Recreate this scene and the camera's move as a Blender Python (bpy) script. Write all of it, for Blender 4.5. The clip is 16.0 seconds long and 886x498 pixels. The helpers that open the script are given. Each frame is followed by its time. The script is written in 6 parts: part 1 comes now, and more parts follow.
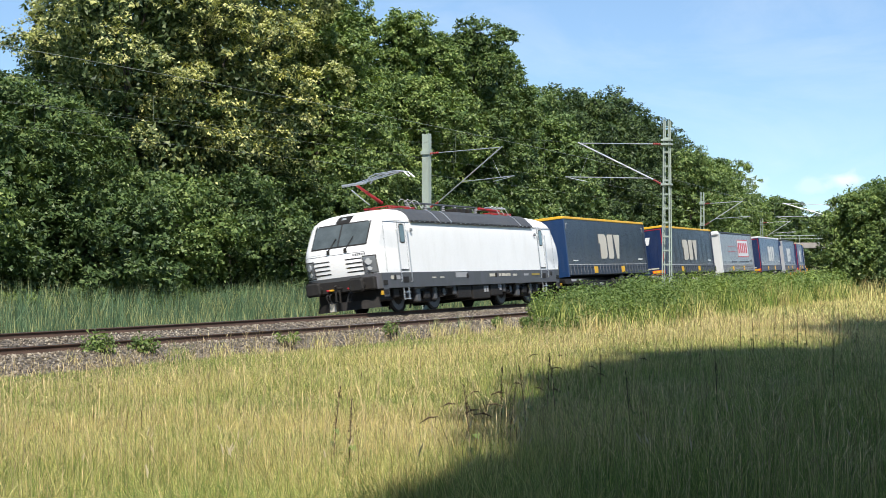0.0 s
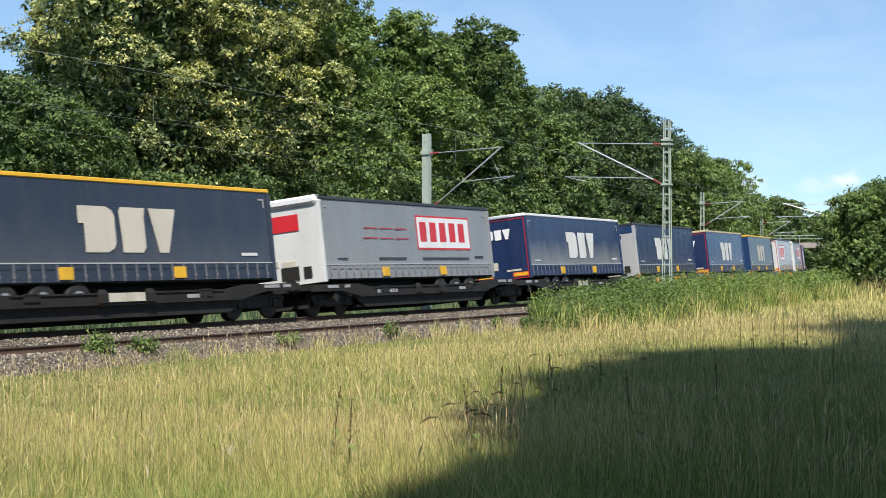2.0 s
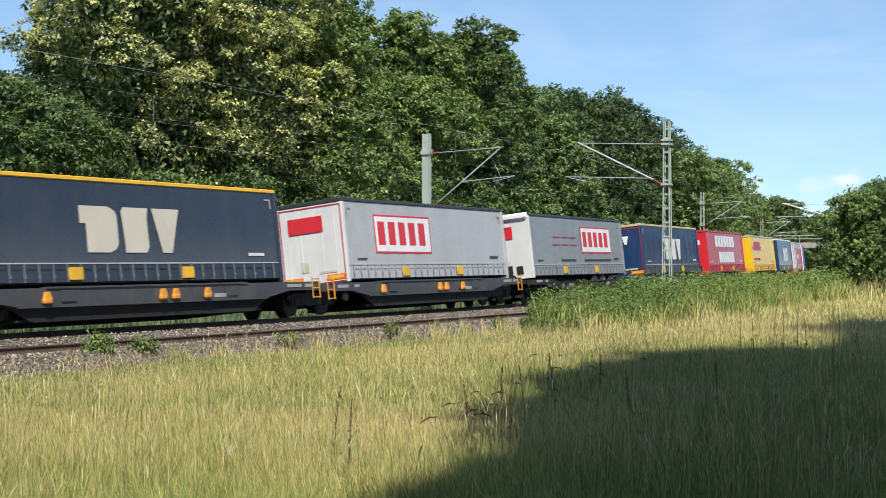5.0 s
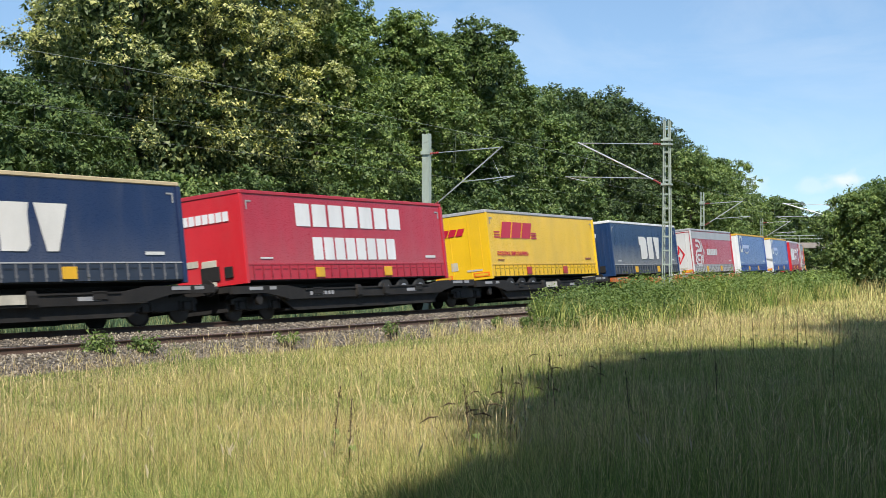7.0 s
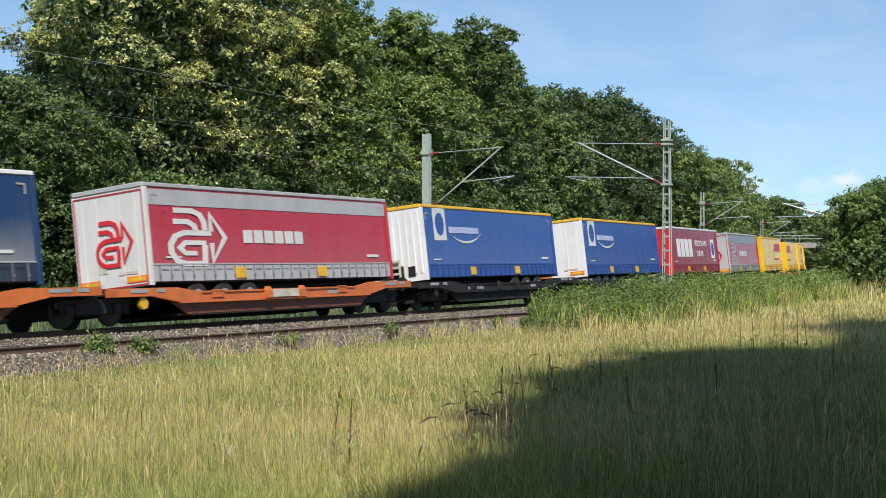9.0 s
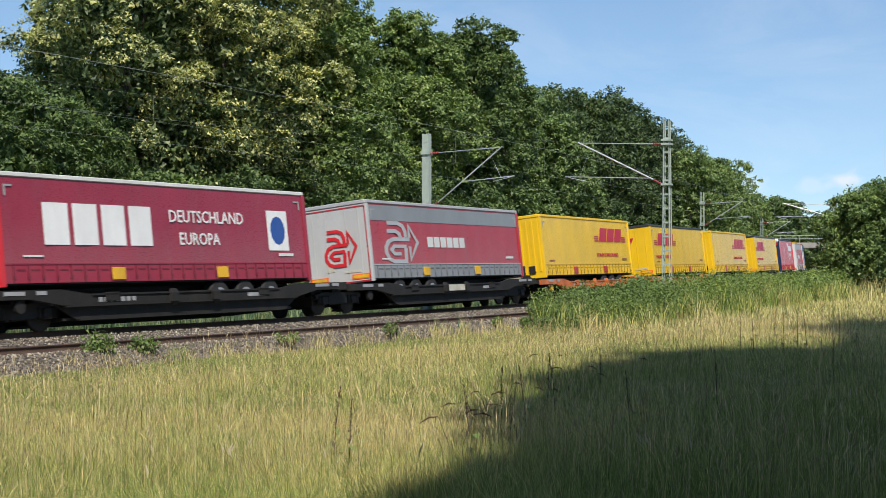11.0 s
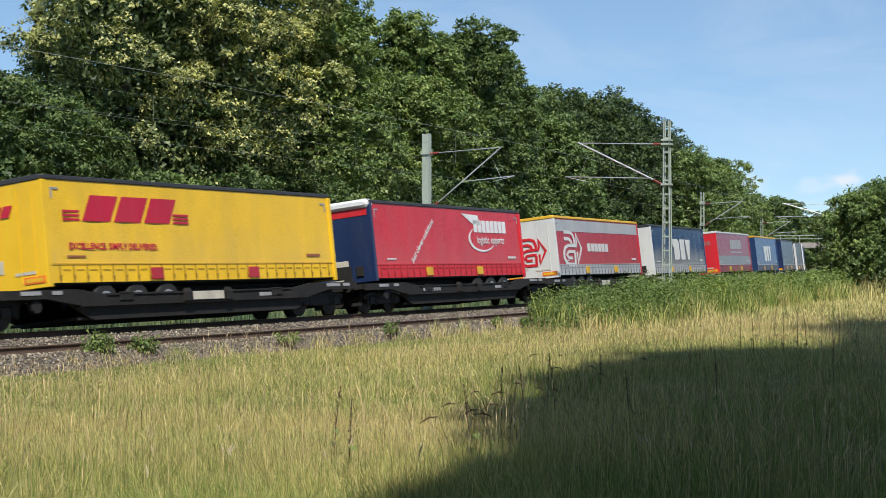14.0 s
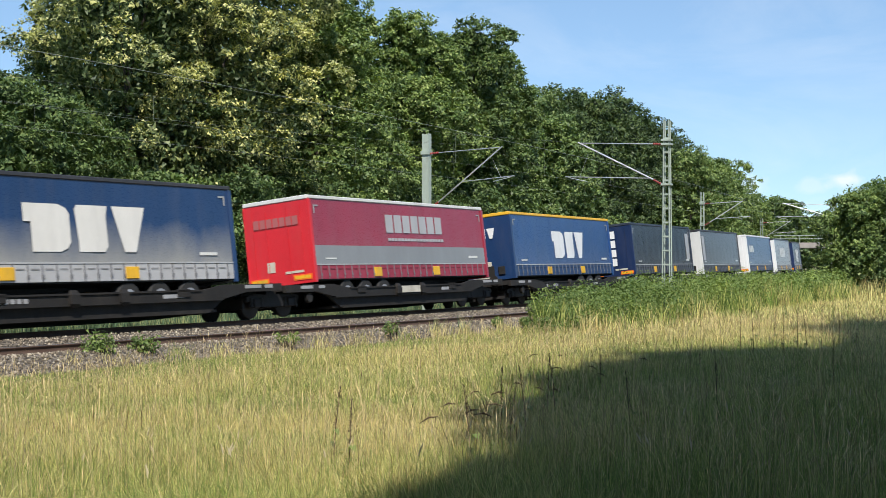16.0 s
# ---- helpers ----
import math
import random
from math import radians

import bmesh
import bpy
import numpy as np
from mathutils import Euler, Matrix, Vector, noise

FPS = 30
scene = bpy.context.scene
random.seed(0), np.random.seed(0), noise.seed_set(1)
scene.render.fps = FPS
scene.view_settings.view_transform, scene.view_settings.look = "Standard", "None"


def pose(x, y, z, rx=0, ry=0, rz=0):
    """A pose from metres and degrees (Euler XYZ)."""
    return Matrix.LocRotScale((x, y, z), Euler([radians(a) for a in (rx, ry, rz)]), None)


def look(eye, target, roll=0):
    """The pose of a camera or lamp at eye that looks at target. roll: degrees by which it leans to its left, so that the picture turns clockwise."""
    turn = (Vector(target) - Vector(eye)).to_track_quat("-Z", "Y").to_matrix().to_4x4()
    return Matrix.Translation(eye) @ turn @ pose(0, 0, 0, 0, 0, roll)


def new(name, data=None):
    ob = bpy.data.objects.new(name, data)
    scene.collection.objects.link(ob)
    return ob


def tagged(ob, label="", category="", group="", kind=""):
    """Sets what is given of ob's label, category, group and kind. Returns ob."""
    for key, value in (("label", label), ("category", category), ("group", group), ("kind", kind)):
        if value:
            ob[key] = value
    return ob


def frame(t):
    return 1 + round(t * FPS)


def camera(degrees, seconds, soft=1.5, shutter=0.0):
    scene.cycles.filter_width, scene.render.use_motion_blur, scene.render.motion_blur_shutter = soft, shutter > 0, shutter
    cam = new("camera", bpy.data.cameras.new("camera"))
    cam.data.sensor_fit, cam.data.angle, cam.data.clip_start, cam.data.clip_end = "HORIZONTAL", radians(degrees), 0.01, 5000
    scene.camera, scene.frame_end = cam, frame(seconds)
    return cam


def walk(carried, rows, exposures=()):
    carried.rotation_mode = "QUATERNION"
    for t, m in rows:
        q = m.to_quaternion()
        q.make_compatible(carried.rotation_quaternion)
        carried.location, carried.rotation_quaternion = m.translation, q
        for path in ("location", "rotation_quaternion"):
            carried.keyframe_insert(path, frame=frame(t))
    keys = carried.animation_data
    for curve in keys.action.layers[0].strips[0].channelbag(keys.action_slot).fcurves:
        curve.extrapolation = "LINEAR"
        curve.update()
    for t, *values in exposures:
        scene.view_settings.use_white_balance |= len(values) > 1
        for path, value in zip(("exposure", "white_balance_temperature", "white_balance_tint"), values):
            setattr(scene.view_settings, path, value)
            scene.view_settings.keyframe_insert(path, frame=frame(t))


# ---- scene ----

# ================= camera =================
cam = camera(34.09, 16.0, soft=0.35, shutter=0.1)
EYE_Z = 1.975
walk(cam, [(0, pose(0, 0, EYE_Z, 90.381, 0, 0)), (16.0, pose(0, 0, EYE_Z, 90.381, 0, 0))], [(0, 0.34), (0.5, 0.29), (3.0, 0.27), (6.5, 0.22), (8.5, 0.14), (12.0, 0.03), (13.5, 0.01), (15.0, 0.15), (16.0, 0.23)])

# ================= sky and sun =================
SUN_ELEV, SUN_AZ = 50.0, 172.0          # degrees; azimuth clockwise from +y
world = bpy.data.worlds.new("sky")
scene.world = world
world.use_nodes = True
wn = world.node_tree
sky = wn.nodes.new("ShaderNodeTexSky")
sky.sky_type, sky.sun_disc = "NISHITA", False
sky.sun_elevation, sky.sun_rotation = radians(SUN_ELEV), radians(SUN_AZ)
sky.altitude, sky.air_density, sky.dust_density, sky.ozone_density = 3500, 1.0, 0.1, 3.0
tone = wn.nodes.new("ShaderNodeGamma")
tone.inputs[1].default_value = 0.62
hue = wn.nodes.new("ShaderNodeMix")
hue.data_type, hue.blend_type = "RGBA", "MULTIPLY"
hue.inputs[0].default_value, hue.inputs[7].default_value = 1.0, (1.27, 1.54, 1.74, 1)
wn.links.new(sky.outputs[0], tone.inputs[0])
wn.links.new(tone.outputs[0], hue.inputs[6])
# thin high cloud
where = wn.nodes.new("ShaderNodeTexCoord")
spread = wn.nodes.new("ShaderNodeMapping")
spread.inputs[3].default_value = (5.0, 5.0, 14.0)
spread.inputs[2].default_value = (0.25, 0.35, 0.3)
wisp = wn.nodes.new("ShaderNodeTexNoise")
wisp.inputs["Scale"].default_value, wisp.inputs["Detail"].default_value, wisp.inputs["Roughness"].default_value, wisp.inputs["Distortion"].default_value = 1.0, 7.0, 0.62, 0.8
thin = wn.nodes.new("ShaderNodeMapRange")
for _i, _v in ((1, 0.50), (2, 0.85), (3, 0.0), (4, 0.22)):
    thin.inputs[_i].default_value = _v
cirrus = wn.nodes.new("ShaderNodeMix")
cirrus.data_type = "RGBA"
cirrus.inputs[7].default_value = (6.2, 6.5, 6.8, 1)
wn.links.new(where.outputs["Generated"], spread.inputs[0])
wn.links.new(spread.outputs[0], wisp.inputs["Vector"])
wn.links.new(wisp.outputs[0], thin.inputs[0])
wn.links.new(thin.outputs[0], cirrus.inputs[0])
wn.links.new(hue.outputs[2], cirrus.inputs[6])
# two small fair-weather clouds low over the horizon
fluff = wn.nodes.new("ShaderNodeTexNoise")
fluff.inputs["Scale"].default_value, fluff.inputs["Detail"].default_value = 55.0, 5.0
wn.links.new(where.outputs["Generated"], fluff.inputs["Vector"])
heaven = cirrus.outputs[2]
for _dir, _size, _dense in (((0.2657, 0.0, 0.0525), (88.0, 0.0, 150.0), 0.60), ((0.207, 0.0, 0.047), (75.0, 0.0, 80.0), 0.32), ((0.247, 0.0, 0.048), (90.0, 0.0, 170.0), 0.22)):
    around = wn.nodes.new("ShaderNodeMapping")
    around.inputs[3].default_value = _size
    around.inputs[1].default_value = tuple(-a * b for a, b in zip(_dir, _size))
    far = wn.nodes.new("ShaderNodeVectorMath")
    far.operation = "LENGTH"
    rough_edge = wn.nodes.new("ShaderNodeMath")
    rough_edge.operation = "MULTIPLY_ADD"
    rough_edge.inputs[1].default_value = -2.2
    veil = wn.nodes.new("ShaderNodeMapRange")
    for _i, _v in ((1, -0.05), (2, -0.75), (3, 0.0), (4, _dense)):
        veil.inputs[_i].default_value = _v
    puff = wn.nodes.new("ShaderNodeMix")
    puff.data_type = "RGBA"
    puff.inputs[7].default_value = (6.6, 6.5, 6.6, 1)
    wn.links.new(where.outputs["Generated"], around.inputs[0])
    wn.links.new(around.outputs[0], far.inputs[0])
    wn.links.new(fluff.outputs[0], rough_edge.inputs[0])
    wn.links.new(far.outputs["Value"], rough_edge.inputs[2])
    wn.links.new(rough_edge.outputs[0], veil.inputs[0])
    wn.links.new(veil.outputs[0], puff.inputs[0])
    wn.links.new(heaven, puff.inputs[6])
    heaven = puff.outputs[2]
wn.links.new(heaven, wn.nodes["Background"].inputs[0])
wn.nodes["Background"].inputs[1].default_value = 0.143
sun_data = bpy.data.lights.new("sun", "SUN")
sun_data.energy, sun_data.angle, sun_data.color = 5.0, radians(0.53), (1.0, 0.95, 0.87)
sun = new("sun", sun_data)
_e, _a = radians(SUN_ELEV), radians(SUN_AZ)
SUN_DIR = Vector((math.sin(_a) * math.cos(_e), math.cos(_a) * math.cos(_e), math.sin(_e)))
sun.matrix_world = look(SUN_DIR * 100, (0, 0, 0))

# ================= the line of the track =================
CANT = 0.1165
GRADE = -0.0042


def bend(s):
    k = 0.00274 - 4.063e-5 * s + 3.09e-7 * s * s
    k = np.where(s < 0, 0.00274, k)
    k = np.where(s < -60, 0.0, k)
    k = np.where(s > 100, 0.0018, k)
    return np.where(s > 210, 0.0, k)


_S = np.arange(-760, 700.01, 0.25)
_A = -np.cumsum(bend(_S)) * 0.25
_i0 = int(np.argmin(np.abs(_S)))
_A = _A - _A[_i0] + 0.499282
_X = np.cumsum(np.sin(_A)) * 0.25
_Y = np.cumsum(np.cos(_A)) * 0.25
_X, _Y = _X - _X[_i0] - 8.892, _Y - _Y[_i0] + 41.271


def line(s):
    """Place and heading of the train's track at s metres along it, away from the camera."""
    return np.interp(s, _S, _X), np.interp(s, _S, _Y), np.interp(s, _S, _A)


def rise(s):
    return GRADE * np.clip(s, -60, 130)


def spot(s, u, z):
    """World place at s along the track, u metres to its camera side and z above the rails."""
    x, y, a = line(s)
    return np.stack([x + u * np.cos(a), y - u * np.sin(a), z + rise(s) + 0 * x], -1)


def beside(x, y):
    """Signed distance to the track's centre line (positive on the camera side) and s."""
    x, y = np.atleast_1d(x).astype(float), np.atleast_1d(y).astype(float)
    cs = np.arange(-300, 420, 4.0)
    cx, cy, ca = line(cs)
    best_u, best_s = np.empty(len(x)), np.empty(len(x))
    for i in range(0, len(x), 20000):
        px, py = x[i:i + 20000, None], y[i:i + 20000, None]
        j = np.argmin((px - cx) ** 2 + (py - cy) ** 2, axis=1)
        dx, dy = px[:, 0] - cx[j], py[:, 0] - cy[j]
        best_u[i:i + 20000] = dx * np.cos(ca[j]) - dy * np.sin(ca[j])
        best_s[i:i + 20000] = cs[j] + dx * np.sin(ca[j]) + dy * np.cos(ca[j])
    return best_u, best_s


def smooth(x, a, b):
    t = np.clip((x - a) / (b - a), 0, 1)
    return t * t * (3 - 2 * t)


def ground_z(x, y):
    u, s = beside(x, y)
    z = -0.40 + 0.70 * smooth(u, 7, 30)
    z = np.where(u < 6.6, -0.55, z)
    z = np.where(u < -3.0, -0.55 - 0.45 * smooth(-u, 3, 6) + 0.5 * smooth(-u, 8, 15) + 1.5 * smooth(-u, 15, 60), z)
    z = z + 0.05 * np.sin(x * 0.31 + 1) * np.sin(y * 0.27) * (np.abs(u) > 7.5)
    return z + rise(s)


# ================= mesh helpers =================
class Geo:
    def __init__(self):
        self.v, self.f, self.m = [], [], []

    def add(self, verts, faces, mi=0):
        n = len(self.v)
        self.v += [tuple(p) for p in verts]
        self.f += [tuple(i + n for i in f) for f in faces]
        self.m += [mi] * len(faces)
        return self

    def box(self, x0, x1, y0, y1, z0, z1, mi=0, c=0.0):
        if c <= 0:
            v = [(x, y, z) for x in (x0, x1) for y in (y0, y1) for z in (z0, z1)]
            return self.add(v, [(0, 1, 3, 2), (4, 6, 7, 5), (0, 4, 5, 1), (2, 3, 7, 6), (0, 2, 6, 4), (1, 5, 7, 3)], mi)
        # long edges along x and all verticals chamfered: an octagon prism in yz with inset ends
        ring = [(y0 + c, z0), (y1 - c, z0), (y1, z0 + c), (y1, z1 - c), (y1 - c, z1), (y0 + c, z1), (y0, z1 - c), (y0, z0 + c)]
        cy, cz = (y0 + y1) / 2, (z0 + z1) / 2
        sy, sz = 1 - 2 * c / (y1 - y0), 1 - 2 * c / (z1 - z0)
        rows = []
        for x, k in ((x0, 0), (x0 + c, 1), (x1 - c, 1), (x1, 0)):
            rows.append([(x, cy + (y - cy) * (1 if k else sy), cz + (z - cz) * (1 if k else sz)) for y, z in ring])
        return self.loft(rows, mi, caps=True)

    def loft(self, rows, mi=0, caps=True, closed=True):
        n = len(rows[0])
        v = [p for r in rows for p in r]
        f = []
        for i in range(len(rows) - 1):
            for j in range(n if closed else n - 1):
                k = (j + 1) % n
                f.append((i * n + j, i * n + k, (i + 1) * n + k, (i + 1) * n + j))
        if caps:
            f.append(tuple(range(n - 1, -1, -1)))
            f.append(tuple((len(rows) - 1) * n + j for j in range(n)))
        return self.add(v, f, mi)

    def tube(self, pts, r, n=8, mi=0):
        pts = [Vector(p) for p in pts]
        rows = []
        for i, p in enumerate(pts):
            d = (pts[min(i + 1, len(pts) - 1)] - pts[max(i - 1, 0)]).normalized()
            up = Vector((0, 0, 1)) if abs(d.z) < 0.9 else Vector((1, 0, 0))
            a = d.cross(up).normalized()
            b = d.cross(a)
            rr = r[i] if isinstance(r, (list, tuple)) else r
            rows.append([p + (a * math.cos(2 * math.pi * j / n) + b * math.sin(2 * math.pi * j / n)) * rr for j in range(n)])
        return self.loft(rows, mi)

    def disc(self, x, y0, y1, z, r, n=18, mi=0, hub=0.0):
        """A wheel-like drum with its axis along y."""
        prof = [(y0, r * 0.9), (y0 + (y1 - y0) * 0.15, r), (y1 - (y1 - y0) * 0.15, r), (y1, r * 0.9)]
        rows = [[(x + q * math.cos(2 * math.pi * j / n), y, z + q * math.sin(2 * math.pi * j / n)) for j in range(n)] for y, q in prof]
        return self.loft(rows, mi)

    def flat(self, poly, y, mi=0):
        """A flat plate 6 mm thick from a polygon in xz, its face towards -y."""
        n = len(poly)
        v = [(x, y, z) for x, z in poly] + [(x, y + 0.006, z) for x, z in poly]
        f = [tuple(range(n)), tuple(range(2 * n - 1, n - 1, -1))] + [(i, i + n, (i + 1) % n + n, (i + 1) % n) for i in range(n)]
        return self.add(v, f, mi)

    def mesh(self, name, mats, smooth_faces=False):
        me = bpy.data.meshes.new(name)
        me.from_pydata(self.v, [], self.f)
        for m in (mats if isinstance(mats, (list, tuple)) else [mats]):
            me.materials.append(m)
        if any(self.m):
            me.polygons.foreach_set("material_index", self.m)
        bm = bmesh.new()
        bm.from_mesh(me)
        bmesh.ops.recalc_face_normals(bm, faces=bm.faces[:])
        bm.to_mesh(me)
        bm.free()
        if smooth_faces:
            me.polygons.foreach_set("use_smooth", [True] * len(me.polygons))
            me.set_sharp_from_angle(angle=radians(38))
        return me


def part(name, geo, material, parent, label="", smooth_faces=False):
    ob = new(name, geo.mesh(name, material, smooth_faces))
    ob.parent = parent
    if label:
        tagged(ob, label)
    return ob


def raw_mesh(name, verts, faces, material):
    """A big mesh from numpy arrays: verts n x 3, faces m x 3 or m x 4."""
    me = bpy.data.meshes.new(name)
    k = faces.shape[1]
    me.vertices.add(len(verts))
    me.vertices.foreach_set("co", np.ascontiguousarray(verts, dtype=np.float32).ravel())
    me.loops.add(faces.size)
    me.loops.foreach_set("vertex_index", np.ascontiguousarray(faces, dtype=np.int32).ravel())
    me.polygons.add(len(faces))
    me.polygons.foreach_set("loop_start", np.arange(0, faces.size, k, dtype=np.int32))
    me.update(calc_edges=True)
    me.validate()
    me.materials.append(material)
    return me


def hull(name, label="", category="", group="", kind=""):
    return tagged(new(name), label, category, group, kind)


# ================= materials =================
def nodes_of(name):
    m = bpy.data.materials.new(name)
    m.use_nodes = True
    return m, m.node_tree.nodes, m.node_tree.links, m.node_tree.nodes["Principled BSDF"]


def rgba(c, k=1.0):
    return (min(c[0] * k, 1), min(c[1] * k, 1), min(c[2] * k, 1), 1)


def noise_node(nt, links, scale, detail=4, rough=0.6, world_space=False, stretch=None):
    tc = nt.new("ShaderNodeNewGeometry") if world_space else nt.new("ShaderNodeTexCoord")
    out = tc.outputs["Position"] if world_space else tc.outputs["Object"]
    if stretch:
        mp = nt.new("ShaderNodeMapping")
        mp.inputs["Scale"].default_value = stretch
        links.new(out, mp.inputs[0])
        out = mp.outputs[0]
    t = nt.new("ShaderNodeTexNoise")
    t.inputs["Scale"].default_value, t.inputs["Detail"].default_value, t.inputs["Roughness"].default_value = scale, detail, rough
    links.new(out, t.inputs["Vector"])
    return t.outputs["Fac"]


def ramp(nt, links, src, stops):
    r = nt.new("ShaderNodeValToRGB")
    while len(r.color_ramp.elements) < len(stops):
        r.color_ramp.elements.new(0.5)
    for e, (p, c) in zip(r.color_ramp.elements, stops):
        e.position, e.color = p, c
    links.new(src, r.inputs[0])
    return r.outputs[0]


def mix_col(nt, links, a, b, fac, mode="MIX"):
    m = nt.new("ShaderNodeMix")
    m.data_type, m.blend_type = "RGBA", mode
    for sock, val in ((m.inputs[6], a), (m.inputs[7], b), (m.inputs[0], fac)):
        if isinstance(val, (tuple, float, int)):
            sock.default_value = val
        else:
            links.new(val, sock)
    return m.outputs[2]


def surface(name, color, rough=0.6, metal=0.0, grain=40.0, large=1.5, amount=0.18, bump=0.15, dirt=None, dirt_amount=0.35, stretch=None, coat=0.0):
    """A painted, cast or woven surface: colour varied at two scales, with grime and fine relief."""
    m, nt, links, p = nodes_of(name)
    big = noise_node(nt, links, large, 5, 0.65, stretch=stretch)
    fine = noise_node(nt, links, grain, 3, 0.6)
    c = ramp(nt, links, big, [(0.3, rgba(color, 1 - amount)), (0.7, rgba(color, 1 + amount * 0.6))])
    g = ramp(nt, links, fine, [(0.35, (0.9, 0.9, 0.9, 1)), (0.65, (1.05, 1.05, 1.05, 1))])
    c = mix_col(nt, links, c, g, 0.7, "MULTIPLY")
    if dirt:
        streak = noise_node(nt, links, 2.2, 6, 0.7, stretch=(1.0, 1.0, 0.25))
        fac = ramp(nt, links, streak, [(0.48, (0, 0, 0, 1)), (0.75, (dirt_amount,) * 3 + (1,))])
        c = mix_col(nt, links, c, rgba(dirt), fac)
    links.new(c, p.inputs["Base Color"])
    p.inputs["Roughness"].default_value, p.inputs["Metallic"].default_value = rough, metal
    p.inputs["Coat Weight"].default_value = coat
    rr = ramp(nt, links, fine, [(0.3, (max(rough - 0.12, 0.03),) * 3 + (1,)), (0.7, (min(rough + 0.1, 1),) * 3 + (1,))])
    links.new(rr, p.inputs["Roughness"])
    if bump > 0:
        b = nt.new("ShaderNodeBump")
        b.inputs["Strength"].default_value, b.inputs["Distance"].default_value = bump, 0.01
        links.new(fine, b.inputs["Height"])
        links.new(b.outputs[0], p.inputs["Normal"])
    return m


def leaf_material(name, shades, trans=0.28, rough=0.5):
    """Leaves: each one its own shade, with light passing through."""
    m, nt, links, p = nodes_of(name)
    geo = nt.new("ShaderNodeNewGeometry")
    info = nt.new("ShaderNodeObjectInfo")
    n = len(shades)
    c = ramp(nt, links, geo.outputs["Random Per Island"], [(i / max(n - 1, 1), rgba(q)) for i, q in enumerate(shades)])
    tree = ramp(nt, links, info.outputs["Random"], [(0, (0.82, 0.85, 0.85, 1)), (1, (1.12, 1.08, 0.95, 1))])
    c = mix_col(nt, links, c, tree, 1.0, "MULTIPLY")
    patch = ramp(nt, links, noise_node(nt, links, 0.45, 3, 0.6), [(0.3, (0.75, 0.8, 0.85, 1)), (0.7, (1.2, 1.15, 0.95, 1))])
    c = mix_col(nt, links, c, patch, 1.0, "MULTIPLY")
    links.new(c, p.inputs["Base Color"])
    p.inputs["Roughness"].default_value = rough
    p.inputs["Specular IOR Level"].default_value = 0.35
    tr = nt.new("ShaderNodeBsdfTranslucent")
    warm = mix_col(nt, links, c, (1.3, 1.35, 0.5, 1), 1.0, "MULTIPLY")
    links.new(warm, tr.inputs[0])
    mx = nt.new("ShaderNodeMixShader")
    mx.inputs[0].default_value = trans
    links.new(p.outputs[0], mx.inputs[1])
    links.new(tr.outputs[0], mx.inputs[2])
    links.new(mx.outputs[0], nt["Material Output"].inputs[0])
    return m


def grass_material(name, dry, green, bias, scale=0.22, trans=0.3):
    """Grass blades: dry and green ones mixed, in drifts over the meadow."""
    m, nt, links, p = nodes_of(name)
    geo = nt.new("ShaderNodeNewGeometry")
    drift = noise_node(nt, links, scale, 4, 0.6, world_space=True)
    add = nt.new("ShaderNodeMath")
    add.operation = "MULTIPLY_ADD"
    links.new(geo.outputs["Random Per Island"], add.inputs[0])
    add.inputs[1].default_value = 0.55
    links.new(drift, add.inputs[2])
    f = ramp(nt, links, add.outputs[0], [(bias - 0.18, (0, 0, 0, 1)), (bias + 0.18, (1, 1, 1, 1))])
    d = ramp(nt, links, geo.outputs["Random Per Island"], [(0, rgba(dry, 0.3)), (0.5, rgba(dry, 0.8)), (1, rgba(dry, 1.45))])
    g = ramp(nt, links, geo.outputs["Random Per Island"], [(0, rgba(green, 0.3)), (1, rgba(green, 1.55))])
    c = mix_col(nt, links, g, d, f)
    links.new(c, p.inputs["Base Color"])
    p.inputs["Roughness"].default_value = 0.55
    p.inputs["Specular IOR Level"].default_value = 0.3
    tr = nt.new("ShaderNodeBsdfTranslucent")
    links.new(c, tr.inputs[0])
    mx = nt.new("ShaderNodeMixShader")
    mx.inputs[0].default_value = trans
    links.new(p.outputs[0], mx.inputs[1])
    links.new(tr.outputs[0], mx.inputs[2])
    links.new(mx.outputs[0], nt["Material Output"].inputs[0])
    return m


def soil_material():
    m, nt, links, p = nodes_of("meadow_soil")
    a = noise_node(nt, links, 0.25, 5, 0.65, world_space=True)
    b = noise_node(nt, links, 9, 5, 0.7, world_space=True)
    c = ramp(nt, links, a, [(0.35, (0.09, 0.095, 0.035, 1)), (0.6, (0.20, 0.165, 0.075, 1))])
    c = mix_col(nt, links, c, ramp(nt, links, b, [(0.3, (0.6, 0.6, 0.6, 1)), (0.7, (1.2, 1.2, 1.2, 1))]), 0.8, "MULTIPLY")
    links.new(c, p.inputs["Base Color"])
    p.inputs["Roughness"].default_value = 0.95
    bp = nt.new("ShaderNodeBump")
    bp.inputs["Distance"].default_value = 0.05
    links.new(b, bp.inputs["Height"])
    links.new(bp.outputs[0], p.inputs["Normal"])
    return m


def stone_material(name, tones):
    m, nt, links, p = nodes_of(name)
    geo = nt.new("ShaderNodeNewGeometry")
    c = ramp(nt, links, geo.outputs["Random Per Island"], [(i / (len(tones) - 1), rgba(t)) for i, t in enumerate(tones)])
    fine = noise_node(nt, links, 60, 4, 0.6)
    c = mix_col(nt, links, c, ramp(nt, links, fine, [(0.3, (0.7, 0.7, 0.7, 1)), (0.7, (1.15, 1.1, 1.05, 1))]), 1.0, "MULTIPLY")
    links.new(c, p.inputs["Base Color"])
    p.inputs["Roughness"].default_value = 0.9
    return m


